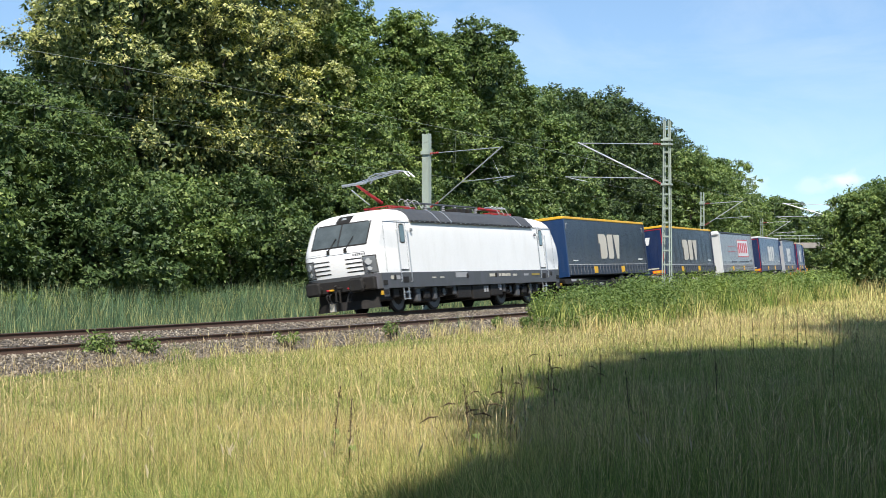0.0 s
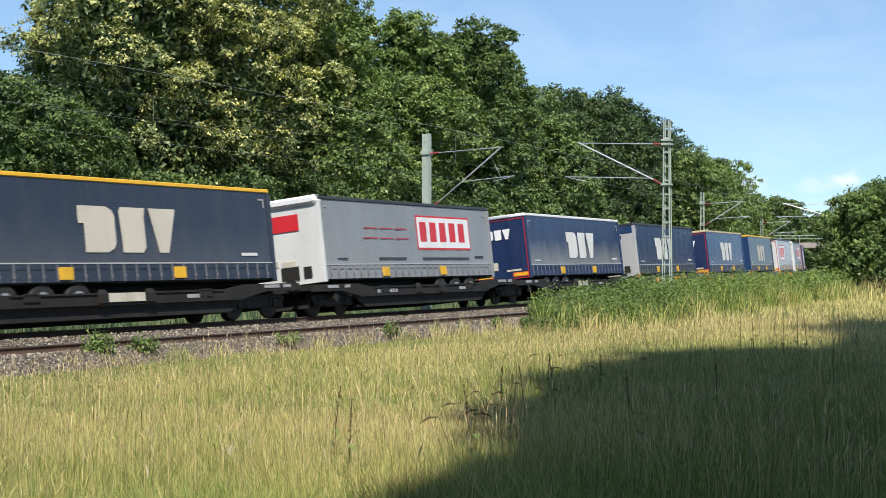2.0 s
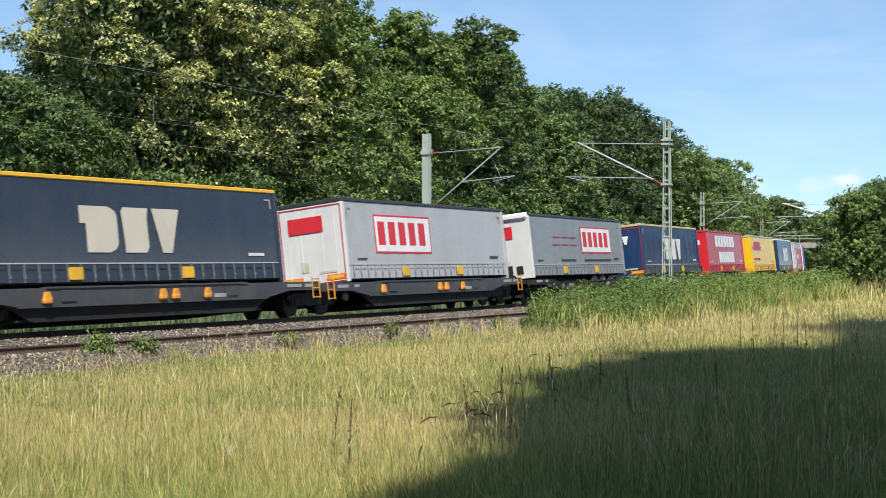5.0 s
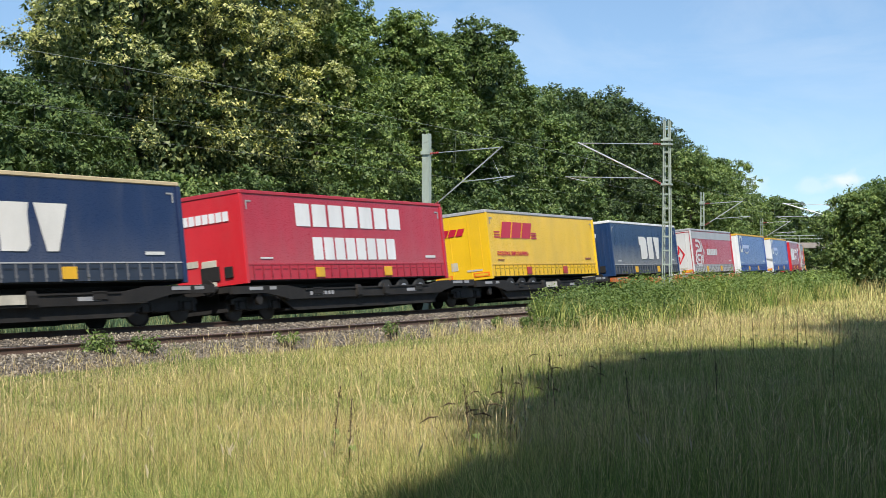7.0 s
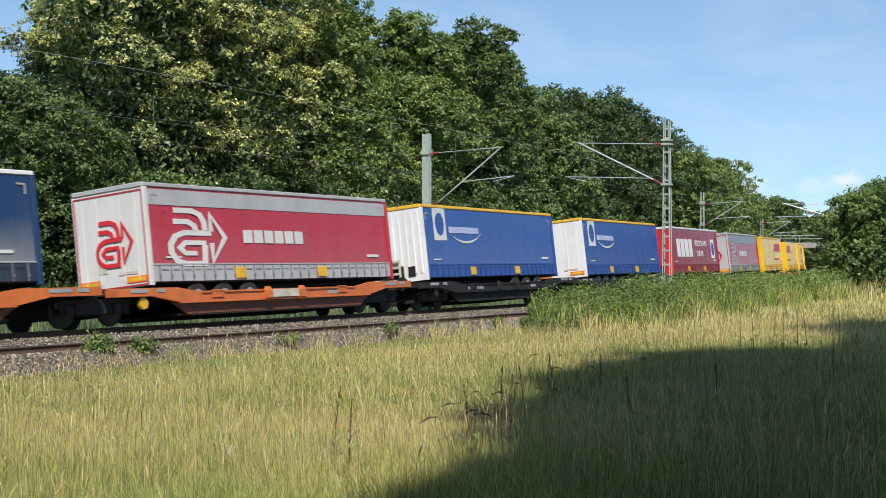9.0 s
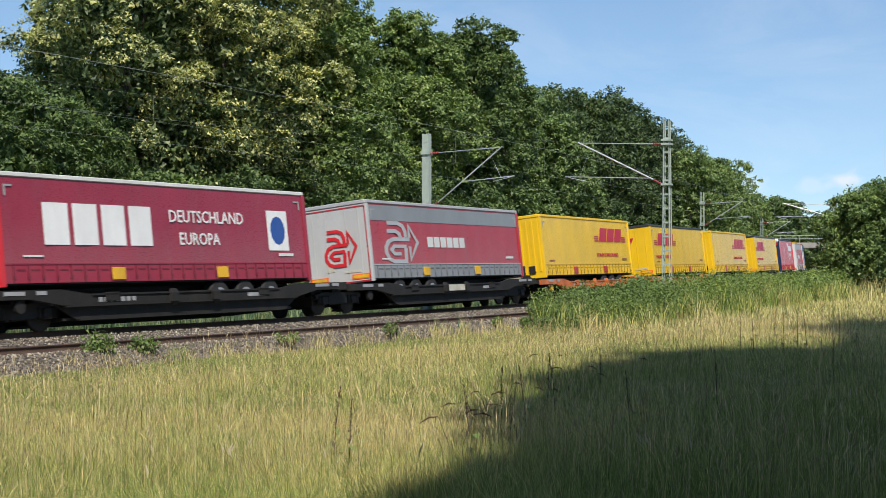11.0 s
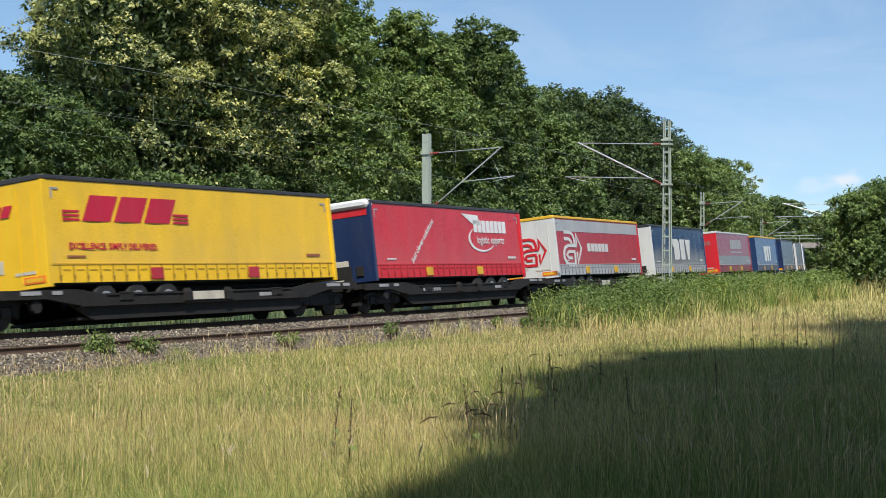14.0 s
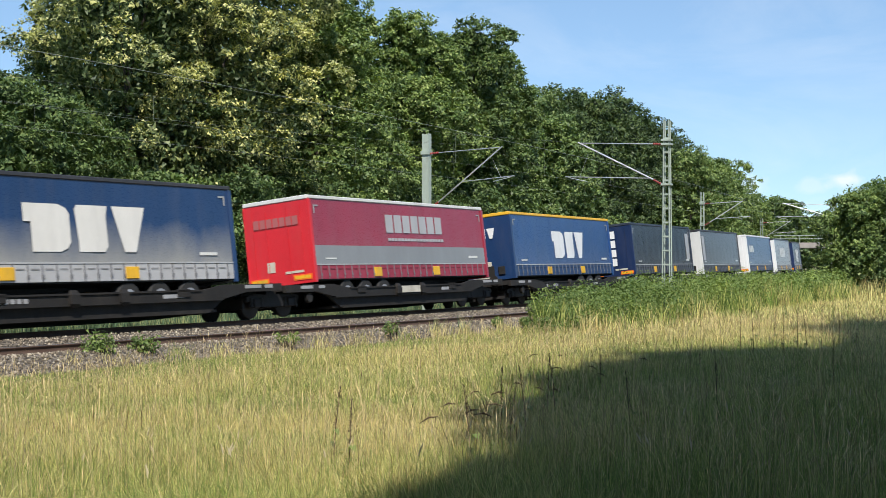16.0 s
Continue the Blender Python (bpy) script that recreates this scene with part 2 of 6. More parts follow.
def ballast_material():
    m, nt, links, p = nodes_of("ballast_bed")
    tc = nt.new("ShaderNodeNewGeometry")
    v = nt.new("ShaderNodeTexVoronoi")
    v.inputs["Scale"].default_value = 16
    links.new(tc.outputs["Position"], v.inputs["Vector"])
    c = ramp(nt, links, v.outputs["Color"], [(0.2, (0.035, 0.028, 0.022, 1)), (0.5, (0.11, 0.09, 0.07, 1)), (0.8, (0.24, 0.205, 0.165, 1))])
    links.new(c, p.inputs["Base Color"])
    p.inputs["Roughness"].default_value = 0.95
    bp = nt.new("ShaderNodeBump")
    bp.inputs["Distance"].default_value = 0.04
    links.new(v.outputs["Distance"], bp.inputs["Height"])
    links.new(bp.outputs[0], p.inputs["Normal"])
    return m


M_SOIL = soil_material()
M_BALLAST = ballast_material()
M_STONE = stone_material("ballast_stone", [(0.05, 0.040, 0.028), (0.135, 0.11, 0.08), (0.24, 0.20, 0.15), (0.32, 0.275, 0.21), (0.50, 0.45, 0.36)])
M_RAIL = surface("rail_rust", (0.085, 0.05, 0.035), 0.75, 0.0, amount=0.3, dirt=(0.14, 0.09, 0.06))
M_RAILTOP = surface("rail_head", (0.45, 0.44, 0.43), 0.3, 1.0, amount=0.15, bump=0.05)
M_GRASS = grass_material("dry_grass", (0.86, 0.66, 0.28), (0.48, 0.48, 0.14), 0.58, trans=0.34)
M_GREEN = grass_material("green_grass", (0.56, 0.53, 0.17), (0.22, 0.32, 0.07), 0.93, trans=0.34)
M_REED = grass_material("reed_leaf", (0.33, 0.34, 0.15), (0.15, 0.25, 0.135), 1.02, 0.5)
M_SEED = grass_material("seed_head", (0.68, 0.53, 0.28), (0.40, 0.32, 0.15), 0.62)
M_FOX = surface("foxtail_cream", (0.66, 0.56, 0.36), 0.9, grain=300, amount=0.3)
M_DOCK = surface("dock_seed", (0.10, 0.065, 0.035), 0.9, amount=0.4)
M_WEED = leaf_material("bramble_leaf", [(0.09, 0.145, 0.045), (0.16, 0.235, 0.07), (0.28, 0.35, 0.12)], 0.28)
M_LEAF_A = leaf_material("linden_leaf", [(0.04, 0.07, 0.028), (0.085, 0.125, 0.05), (0.16, 0.205, 0.085), (0.29, 0.32, 0.15)], 0.18, 0.5)
M_BLOSSOM = leaf_material("linden_blossom", [(0.23, 0.265, 0.10), (0.46, 0.47, 0.21), (0.70, 0.68, 0.38)], 0.25, 0.6)
M_LEAF_B = leaf_material("alder_leaf", [(0.055, 0.10, 0.036), (0.135, 0.21, 0.068), (0.31, 0.385, 0.16)], 0.2, 0.5)
M_LEAF_C = leaf_material("oak_leaf", [(0.042, 0.078, 0.03), (0.085, 0.14, 0.05), (0.18, 0.245, 0.095)], 0.18, 0.5)
M_LEAF_D = leaf_material("dark_oak_leaf", [(0.03, 0.058, 0.024), (0.06, 0.10, 0.038), (0.13, 0.18, 0.075)], 0.15, 0.5)
M_BARK = surface("bark", (0.06, 0.048, 0.038), 0.95, grain=18, large=2, amount=0.35, bump=0.8, stretch=(1, 1, 0.3))
M_MAST = surface("mast_paint", (0.36, 0.42, 0.36), 0.55, grain=30, amount=0.12, dirt=(0.2, 0.17, 0.12), dirt_amount=0.3)
M_ZINC = surface("galvanised_tube", (0.62, 0.64, 0.66), 0.38, 0.7, amount=0.12)
M_INSUL = surface("insulator_glaze", (0.30, 0.05, 0.04), 0.25, amount=0.1)
M_WIRE = surface("wire", (0.26, 0.29, 0.25), 0.5, 0.2)

# ================= ground and track =================
def build_ground():
    xs = np.unique(np.concatenate([np.linspace(-2500, -150, 14), np.linspace(-150, -40, 28), np.linspace(-40, 70, 111), np.linspace(70, 200, 30), np.linspace(200, 2500, 14)]))
    ys = np.unique(np.concatenate([np.linspace(-2500, -60, 14), np.linspace(-60, 0, 16), np.linspace(0, 150, 151), np.linspace(150, 320, 40), np.linspace(320, 3500, 18)]))
    gx, gy = np.meshgrid(xs, ys)
    z = ground_z(gx.ravel(), gy.ravel())
    v = np.stack([gx.ravel(), gy.ravel(), z], -1)
    nx, ny = len(xs), len(ys)
    i = (np.arange(ny - 1)[:, None] * nx + np.arange(nx - 1)).ravel()
    ob = new("ground", raw_mesh("ground", v, np.stack([i, i + 1, i + nx + 1, i + nx], -1), M_SOIL))
    ob.data.polygons.foreach_set("use_smooth", [True] * len(ob.data.polygons))
    tagged(ob, "meadow ground of dry soil under tall grass", "ground", kind="structure")


def sweep(name, prof, s0, s1, step, material, closed=False):
    ss = np.arange(s0, s1 + 0.01, step)
    n = len(prof)
    v = np.concatenate([spot(ss, np.full(len(ss), u), np.full(len(ss), z))[:, None, :] for u, z in prof], axis=1).reshape(-1, 3)
    q = []
    for j in range(n if closed else n - 1):
        k = (j + 1) % n
        i = np.arange(len(ss) - 1) * n
        q.append(np.stack([i + j, i + k, i + n + k, i + n + j], -1))
    me = raw_mesh(name, v, np.concatenate(q), material)
    bm = bmesh.new()
    bm.from_mesh(me)
    bmesh.ops.recalc_face_normals(bm, faces=bm.faces[:])
    bm.to_mesh(me)
    bm.free()
    return new(name, me)


TRACK_U = (0.0, 4.0)
TRACK_Z = (0.0, -0.05)


def build_track():
    t = math.tan(CANT)
    bed = [(-3.6, -1.2), (-2.0, -0.45), (-1.35, -0.36), (1.35, -0.05), (1.9, -0.12), (2.5, -0.38), (2.7, -0.42), (5.35, -0.09), (5.8, -0.12), (7.3, -0.62)]
    tagged(sweep("ballast", bed, -70, 200, 1.0, M_BALLAST), "grey-brown crushed stone ballast bed of a curved double track", "ballast", kind="structure")
    for tu, tz in zip(TRACK_U, TRACK_Z):
        for side in (-0.7525, 0.7525):
            u, z = tu + side * math.cos(CANT), tz + side * math.sin(CANT)
            foot = [(u - 0.07, z - 0.172), (u + 0.07, z - 0.172), (u + 0.07, z - 0.16), (u + 0.012, z - 0.13), (u + 0.012, z - 0.045), (u + 0.036, z - 0.035),
                    (u + 0.036, z - 0.004), (u - 0.036, z - 0.004), (u - 0.036, z - 0.035), (u - 0.012, z - 0.045), (u - 0.012, z - 0.13), (u - 0.07, z - 0.16)]
            rail = tagged(sweep("rail", foot, -70, 200, 1.0, M_RAIL, True), "rusty brown steel rail with a worn bright head", "rail", "rails of the double track")
            top = sweep("running_surface", [(u - 0.034, z - 0.003), (u - 0.028, z), (u + 0.028, z), (u + 0.034, z - 0.003)], -70, 200, 1.0, M_RAILTOP)
            top.parent = rail
    # loose stones
    rng = np.random.default_rng(5)
    n = 22000
    s = -13 + 52 * rng.random(n) ** 1.3
    u = rng.uniform(0.9, 7.2, n)
    zb = np.interp(u, [b[0] for b in bed], [b[1] for b in bed])
    p = spot(s, u, zb + 0.005)
    rad = rng.uniform(0.025, 0.055, n)
    base = np.array([(1, 0, 0), (-0.5, 0.87, 0.1), (-0.5, -0.87, -0.1), (0.2, 0.2, 0.8), (-0.1, 0.1, -0.7)])
    fc = np.array([(0, 1, 3), (1, 2, 3), (2, 0, 3), (1, 0, 4), (2, 1, 4), (0, 2, 4)])
    ang = rng.uniform(0, 6.28, n)
    jit = 1 + rng.uniform(-0.3, 0.3, (n, 5, 3))
    b = base[None] * jit * rad[:, None, None]
    x = b[..., 0] * np.cos(ang)[:, None] - b[..., 1] * np.sin(ang)[:, None]
    y = b[..., 0] * np.sin(ang)[:, None] + b[..., 1] * np.cos(ang)[:, None]
    v = np.stack([x, y, b[..., 2]], -1) + p[:, None, :]
    f = (np.arange(n)[:, None, None] * 5 + fc[None]).reshape(-1, 3)
    tagged(new("ballast_stones", raw_mesh("ballast_stones", v.reshape(-1, 3), f, M_STONE)), "loose grey and brown ballast stones", "ballast", kind="stuff")


# ================= plants =================
def leaf_mesh(name, centres, normals, sizes, rng, material, fold=0.25):
    """Diamond leaves, two triangles each, facing about their normals."""
    n = len(centres)
    r = rng.normal(size=(n, 3))
    nn = normals + 0.8 * rng.normal(size=(n, 3))
    nn /= np.linalg.norm(nn, axis=1)[:, None]
    a = np.cross(nn, r)
    a /= np.linalg.norm(a, axis=1)[:, None]
    b = np.cross(nn, a)
    sz = sizes[:, None]
    v = np.stack([centres - a * sz * 0.72, centres + b * sz * 0.36 - nn * sz * fold * 0.4, centres + a * sz * 0.72, centres - b * sz * 0.36 - nn * sz * fold * 0.4], 1).reshape(-1, 3)
    i = np.arange(n) * 4
    return raw_mesh(name, v, np.stack([i, i + 1, i + 2, i + 3], -1), material)


def leaf_tris(name, centres, normals, sizes, rng, material):
    """Small pointed leaves, one triangle each, facing about their normals."""
    n = len(centres)
    nn = normals + 0.55 * rng.normal(size=(n, 3))
    nn /= np.linalg.norm(nn, axis=1)[:, None]
    a = np.cross(nn, rng.normal(size=(n, 3)))
    a /= np.linalg.norm(a, axis=1)[:, None]
    b = np.cross(nn, a)
    sz = sizes[:, None]
    v = np.stack([centres - a * sz * 0.6 + b * sz * 0.48, centres + a * sz * 0.85, centres - a * sz * 0.6 - b * sz * 0.48], 1).reshape(-1, 3)
    return raw_mesh(name, v, np.arange(n * 3).reshape(-1, 3), material)


def dome(h):
    return (0.62 + 1.0 * h) if h < 0.38 else math.sqrt(max(1 - ((h - 0.38) / 0.66) ** 2, 0.0))


def spire(h):
    return (0.7 + 0.9 * h) if h < 0.33 else max(1 - ((h - 0.33) / 0.70), 0.0) ** 0.62


def column(h):
    return (0.85 + 0.4 * h) if h < 0.4 else math.sqrt(max(1 - ((h - 0.4) / 0.62) ** 2.6, 0.0))


def lobed_crown(rng, n, height, radius, foot, shape, lobes, lobe_r):
    """Leaf places of a crown: boughs set about its outline, each carrying sprays of leaves on its upper and outer side, with gaps between."""
    h = rng.random(lobes) ** 0.88
    ang = rng.uniform(0, 2 * math.pi, lobes)
    pa, pb = rng.uniform(0, 6.283, 2)
    env = radius * np.array([shape(k) for k in h]) * (1 + 0.16 * np.sin(2 * ang + pa) + 0.14 * np.sin(3 * ang + 9 * h + pb))
    rr = env * (0.60 + 0.42 * np.sqrt(rng.random(lobes)))
    bough = np.stack([rr * np.cos(ang), rr * np.sin(ang), foot + (height - foot) * h], -1)
    out = np.stack([np.cos(ang), np.sin(ang), 0 * ang], -1)
    size = lobe_r * rng.uniform(0.55, 1.4, lobes)
    k = lobes * 11
    on = rng.choice(lobes, k, p=size ** 2 / (size ** 2).sum())
    d = rng.normal(size=(k, 3)) * 0.75 + out[on] * 0.55 + np.array([0, 0, 0.5])
    d /= np.linalg.norm(d, axis=1)[:, None]
    spray = bough[on] + d * size[on][:, None] * np.array([1.1, 1.1, 0.8]) * rng.uniform(0.7, 1.08, k)[:, None]
    at_spray = rng.integers(0, k, n)
    off = rng.normal(size=(n, 3)) * lobe_r * 0.19 * np.array([1, 1, 0.62])
    c = spray[at_spray] + off
    nrm = d[at_spray] * 0.55 + np.array([0, 0, 0.6])
    outer = (off * d[at_spray]).sum(1) / (lobe_r * 0.19)
    return c, nrm, bough, outer


def core_points(rng, n, height, radius, foot, shape):
    """The shaded inner leaves of a crown."""
    h = rng.random(n) ** 0.9
    a = rng.uniform(0, 2 * math.pi, n)
    rr = radius * np.array([shape(k) for k in h]) * (0.30 + 0.42 * np.sqrt(rng.random(n)))
    return np.stack([rr * np.cos(a), rr * np.sin(a), foot + (height - foot) * h * 0.94], -1)


def grow_tree(name, seed, height, radius, foot, leaves, size, lobes, lobe_r, material, label, m, shape, blossom=None, category="tree", group="trees of the wood"):
    rng = np.random.default_rng(seed)
    c, nrm, cl, outer = lobed_crown(rng, leaves, height - 0.8 * lobe_r, radius, foot, shape, lobes, lobe_r)
    sz = size * rng.uniform(0.65, 1.35, leaves)
    ob = hull(name, label, category, group)
    if blossom:
        fl = (outer > -0.35) & (rng.random(leaves) < 0.25 + 0.75 * smooth(c[:, 2] / height, 0.2, 0.6))
        bl = new("blossom", leaf_tris("blossom", c[fl], nrm[fl], sz[fl] * 0.9, rng, blossom))
        bl.parent = ob
        tagged(bl, "pale yellow-green blossom sprays", kind="stuff")
        c, nrm, sz = c[~fl], nrm[~fl], sz[~fl]
    n2 = leaves // 5
    inner = core_points(rng, n2, height, radius, foot, shape)
    c = np.concatenate([c, inner])
    nrm = np.concatenate([nrm, rng.normal(size=(n2, 3))])
    sz = np.concatenate([sz, rng.uniform(1.4, 2.0, n2) * size])
    cr = new("crown", leaf_tris("crown", c, nrm, sz, rng, material))
    cr.parent = ob
    g, arms = trunk_geo(rng, height, 0.013 * height, cl)
    trunk = part("trunk", g, M_BARK, ob)
    for arm in arms:
        part("limb", arm, M_BARK, trunk)
    ob.matrix_world = m
    return ob


def crown_points(rng, n, height, radius, foot, lumps, shape):
    """Leaf places in clumps set along limbs: an uneven crown with gaps. shape: how the radius goes with height (0 to 1)."""
    cl = []
    while len(cl) < lumps:
        h = rng.random() ** 0.85
        ang = rng.uniform(0, 2 * math.pi)
        rr = radius * shape(h) * (0.35 + 0.65 * rng.random() ** 0.45)
        cl.append((rr * math.cos(ang), rr * math.sin(ang), foot + (height - foot) * h))
    cl = np.array(cl)
    size = rng.uniform(0.5, 1.45, lumps) * radius * 0.152
    w = size ** 2
    pick = rng.choice(lumps, n, p=w / w.sum())
    d = rng.normal(size=(n, 3))
    d /= np.linalg.norm(d, axis=1)[:, None]
    q = rng.random(n) ** 0.38
    c = cl[pick] + d * (size[pick] * q)[:, None] * np.array([1.15, 1.15, 0.75])
    axis = np.array([0, 0, foot + (height - foot) * 0.4])
    out = c - axis
    out /= np.linalg.norm(out, axis=1)[:, None] + 1e-6
    nrm = d * 0.55 + out * 0.4 + np.array([0, 0, 0.55])
    return c, nrm, cl


def trunk_geo(rng, height, r0, clumps, limbs=7):
    g = Geo()
    top = height * 0.66
    pts = [(0.25 * math.sin(i * 1.3) * i / 6, 0.2 * math.cos(i * 1.7) * i / 6, top * i / 6) for i in range(7)]
    g.tube(pts, [r0 * (1.25 if i == 0 else 1 - 0.14 * i) for i in range(7)], 8)
    arms = []
    for k in rng.choice(len(clumps), min(limbs, len(clumps)), replace=False):
        end = clumps[k]
        h = max(min(end[2] * 0.7, top * 0.95), 0.6)
        mid = (end[0] * 0.45, end[1] * 0.45, h + (end[2] - h) * 0.35)
        arms.append(Geo().tube([(0, 0, h * 0.85), mid, tuple(end)], [r0 * 0.3, r0 * 0.17, r0 * 0.05], 5))
    return g, arms


def make_tree(name, seed, height, radius, foot, leaves, size, lumps, material, label, m, shape=None, category="tree", group="trees of the wood"):
    rng = np.random.default_rng(seed)
    shape = shape or (lambda h: 0.45 + 0.75 * math.sin(math.pi * min(0.12 + 0.8 * h, 1)) - 0.35 * h)
    c, nrm, cl = crown_points(rng, leaves, height, radius, foot, lumps, shape)
    ob = hull(name, label, category, group)
    cr = new("crown", leaf_mesh("crown", c, nrm, size * rng.uniform(0.7, 1.3, leaves), rng, material))
    cr.parent = ob
    g, arms = trunk_geo(rng, height, 0.013 * height, cl)
    trunk = part("trunk", g, M_BARK, ob)
    for arm in arms:
        part("limb", arm, M_BARK, trunk)
    ob.matrix_world = m
    return ob


def blades(rng, x, y, z, height, width, lean):
    """Grass blades, each a bent tapering strip of three triangles."""
    n = len(x)
    ang = rng.uniform(0, 2 * math.pi, n)
    wx, wy = np.cos(ang) * width / 2, np.sin(ang) * width / 2
    la = rng.uniform(0, 2 * math.pi, n)
    lx, ly = np.cos(la) * lean * height, np.sin(la) * lean * height
    p = np.stack([x, y, z], -1)
    w = np.stack([wx, wy, np.zeros(n)], -1)
    arch = rng.uniform(0.28, 0.55, n)
    l1 = np.stack([lx * arch, ly * arch, height * 0.55 * np.sqrt(np.maximum(1 - lean ** 2 * 0.3, 0.25))], -1)
    l2 = np.stack([lx, ly, height * np.sqrt(np.maximum(1 - lean ** 2 * 0.5, 0.3))], -1)
    v = np.stack([p - w, p + w, p + l1 + w * 0.75, p + l1 - w * 0.75, p + l2], 1).reshape(-1, 3)
    i = np.arange(n)[:, None] * 5
    f = np.concatenate([i + np.array([0, 1, 2]), i + np.array([0, 2, 3]), i + np.array([3, 2, 4])])
    return v, f


def clumpy(x, y, rng, scale):
    """A cheap smooth field between 0 and 1."""
    return 0.5 + 0.25 * (np.sin(x * scale + 1.3 * np.sin(y * scale * 0.7)) + np.sin(y * scale * 1.3 + 0.9 * np.sin(x * scale * 0.6 + 2)))


def build_meadow():
    rng = np.random.default_rng(11)
    dry, green, stalk = ([], []), ([], []), ([], [])

    def put(to, v, f):
        off = sum(len(q) for q in to[0])
        to[0].append(v)
        to[1].append(f + off)

    half = 0.33
    for y0, y1, dens, width, h, fine in ((7.5, 12, 3400, 0.0040, 0.30, True), (12, 18, 3500, 0.0062, 0.28, False), (18, 28, 1650, 0.0093, 0.27, False), (28, 45, 640, 0.0155, 0.30, False), (45, 85, 75, 0.04, 0.44, False), (85, 190, 7, 0.12, 0.5, False)):
        n = int(half * (y1 ** 2 - y0 ** 2) * dens)
        y = np.sqrt(rng.random(n) * (y1 ** 2 - y0 ** 2) + y0 ** 2)
        x = rng.uniform(-half, half, n) * y
        u, s = beside(x, y)
        keep = (u > 6.2 + rng.normal(size=n) * 0.4) & (clumpy(x, y, rng, 5.0) + rng.random(n) * 0.9 > 0.42)
        x, y, u = x[keep], y[keep], u[keep]
        n = len(x)
        z = ground_z(x, y) - 0.02
        tuftiness = clumpy(x + 0.3 * np.sin(y * 2.1), y, rng, 3.7)
        tall = 0.35 + 0.55 * tuftiness + 0.75 * clumpy(x, y, rng, 1.1) * clumpy(x + 3, y, rng, 0.45)
        hh = h * rng.uniform(0.3, 1.3, n) * tall * (0.45 + 0.55 * smooth(u, 6, 9))
        flat = rng.random(n) < 0.35 + 0.5 * clumpy(x + 11, y + 5, rng, 0.8)
        lean = np.where(flat, rng.uniform(0.8, 2.4, n), rng.uniform(0.1, 0.95, n))
        v, f = blades(rng, x, y, z, hh, width * rng.uniform(0.6, 1.3, n), lean)
        v = v.reshape(n, 5, 3)
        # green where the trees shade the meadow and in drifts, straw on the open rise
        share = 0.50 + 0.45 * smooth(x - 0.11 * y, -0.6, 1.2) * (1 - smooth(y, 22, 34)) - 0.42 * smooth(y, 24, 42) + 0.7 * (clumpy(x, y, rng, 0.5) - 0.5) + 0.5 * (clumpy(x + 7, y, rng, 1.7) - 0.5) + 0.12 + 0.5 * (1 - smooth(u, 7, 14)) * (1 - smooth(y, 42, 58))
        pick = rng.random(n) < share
        tri, per = (np.array([[0, 1, 2], [0, 2, 3], [3, 2, 4]]), 5) if fine else (np.array([[0, 1, 2]]), 3)
        if not fine:
            v = v[:, (0, 1, 4)]
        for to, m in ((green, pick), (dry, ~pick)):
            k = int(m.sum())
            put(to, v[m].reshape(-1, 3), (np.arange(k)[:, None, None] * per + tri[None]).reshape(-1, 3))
    # lodged straw lying across the sward in patches
    n = 60000
    y = np.sqrt(rng.random(n) * (38 ** 2 - 8 ** 2) + 8 ** 2)
    x = rng.uniform(-half, half, n) * y
    u, s = beside(x, y)
    m = (u > 7.5) & (clumpy(x + 2, y + 9, rng, 1.3) + 0.5 * (clumpy(x, y, rng, 4.1) - 0.5) + 0.25 * rng.random(n) > 0.62)
    x, y = x[m], y[m]
    n = len(x)
    v, f = blades(rng, x, y, ground_z(x, y) + rng.uniform(0.04, 0.13, n), rng.uniform(0.05, 0.12, n), 0.003 + 0.00024 * y, rng.uniform(1.5, 4.0, n))
    v = v.reshape(n, 5, 3)[:, (0, 1, 4)]
    put(dry, v.reshape(-1, 3), np.arange(n * 3).reshape(-1, 3))
    # flowering stalks with drooping heads, in drifts
    n = 20000
    y = 8 + 42 * rng.random(n) ** 1.25
    x = rng.uniform(-0.33, 0.33, n) * y
    u, s = beside(x, y)
    m = (u > 7.2) & (clumpy(x, y, rng, 0.9) + 0.35 * rng.random(n) > 0.5)
    x, y = x[m], y[m]
    n = len(x)
    z = ground_z(x, y)
    h = rng.uniform(0.38, 0.78, n) * (0.8 + 0.3 * clumpy(x + 5, y, rng, 0.6))
    wide = 0.0005 + 0.00004 * y
    ang = rng.uniform(0, 6.283, n)
    dx, dy = np.cos(ang), np.sin(ang)
    sway = rng.uniform(0.1, 1.6, n)
    rows = []
    for q, w, bend_ in ((0, 1, 0), (0.5, 0.95, 0.08), (0.82, 0.8, 0.2), (0.91, 2.5, 0.28), (1.0, 0.4, 0.4)):
        c = np.stack([x + dx * bend_ * sway * h, y + dy * bend_ * sway * h, z + h * q * (1 - 0.10 * q * sway)], -1)
        side = np.stack([-dy * wide * w, dx * wide * w, 0 * x], -1)
        rows += [c - side, c + side]
    v = np.stack(rows, 1).reshape(-1, 3)
    quad = np.array([[2 * k, 2 * k + 1, 2 * k + 3, 2 * k + 2] for k in range(4)])
    f = (np.arange(n)[:, None, None] * 10 + quad[None]).reshape(-1, 4)
    tagged(new("grass_stalks", raw_mesh("grass_stalks", v, f, M_SEED)), "flowering grass stalks with pale seed heads", "grass", kind="stuff")
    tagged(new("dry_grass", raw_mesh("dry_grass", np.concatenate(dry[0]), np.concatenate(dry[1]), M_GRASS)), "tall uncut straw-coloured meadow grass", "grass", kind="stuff")
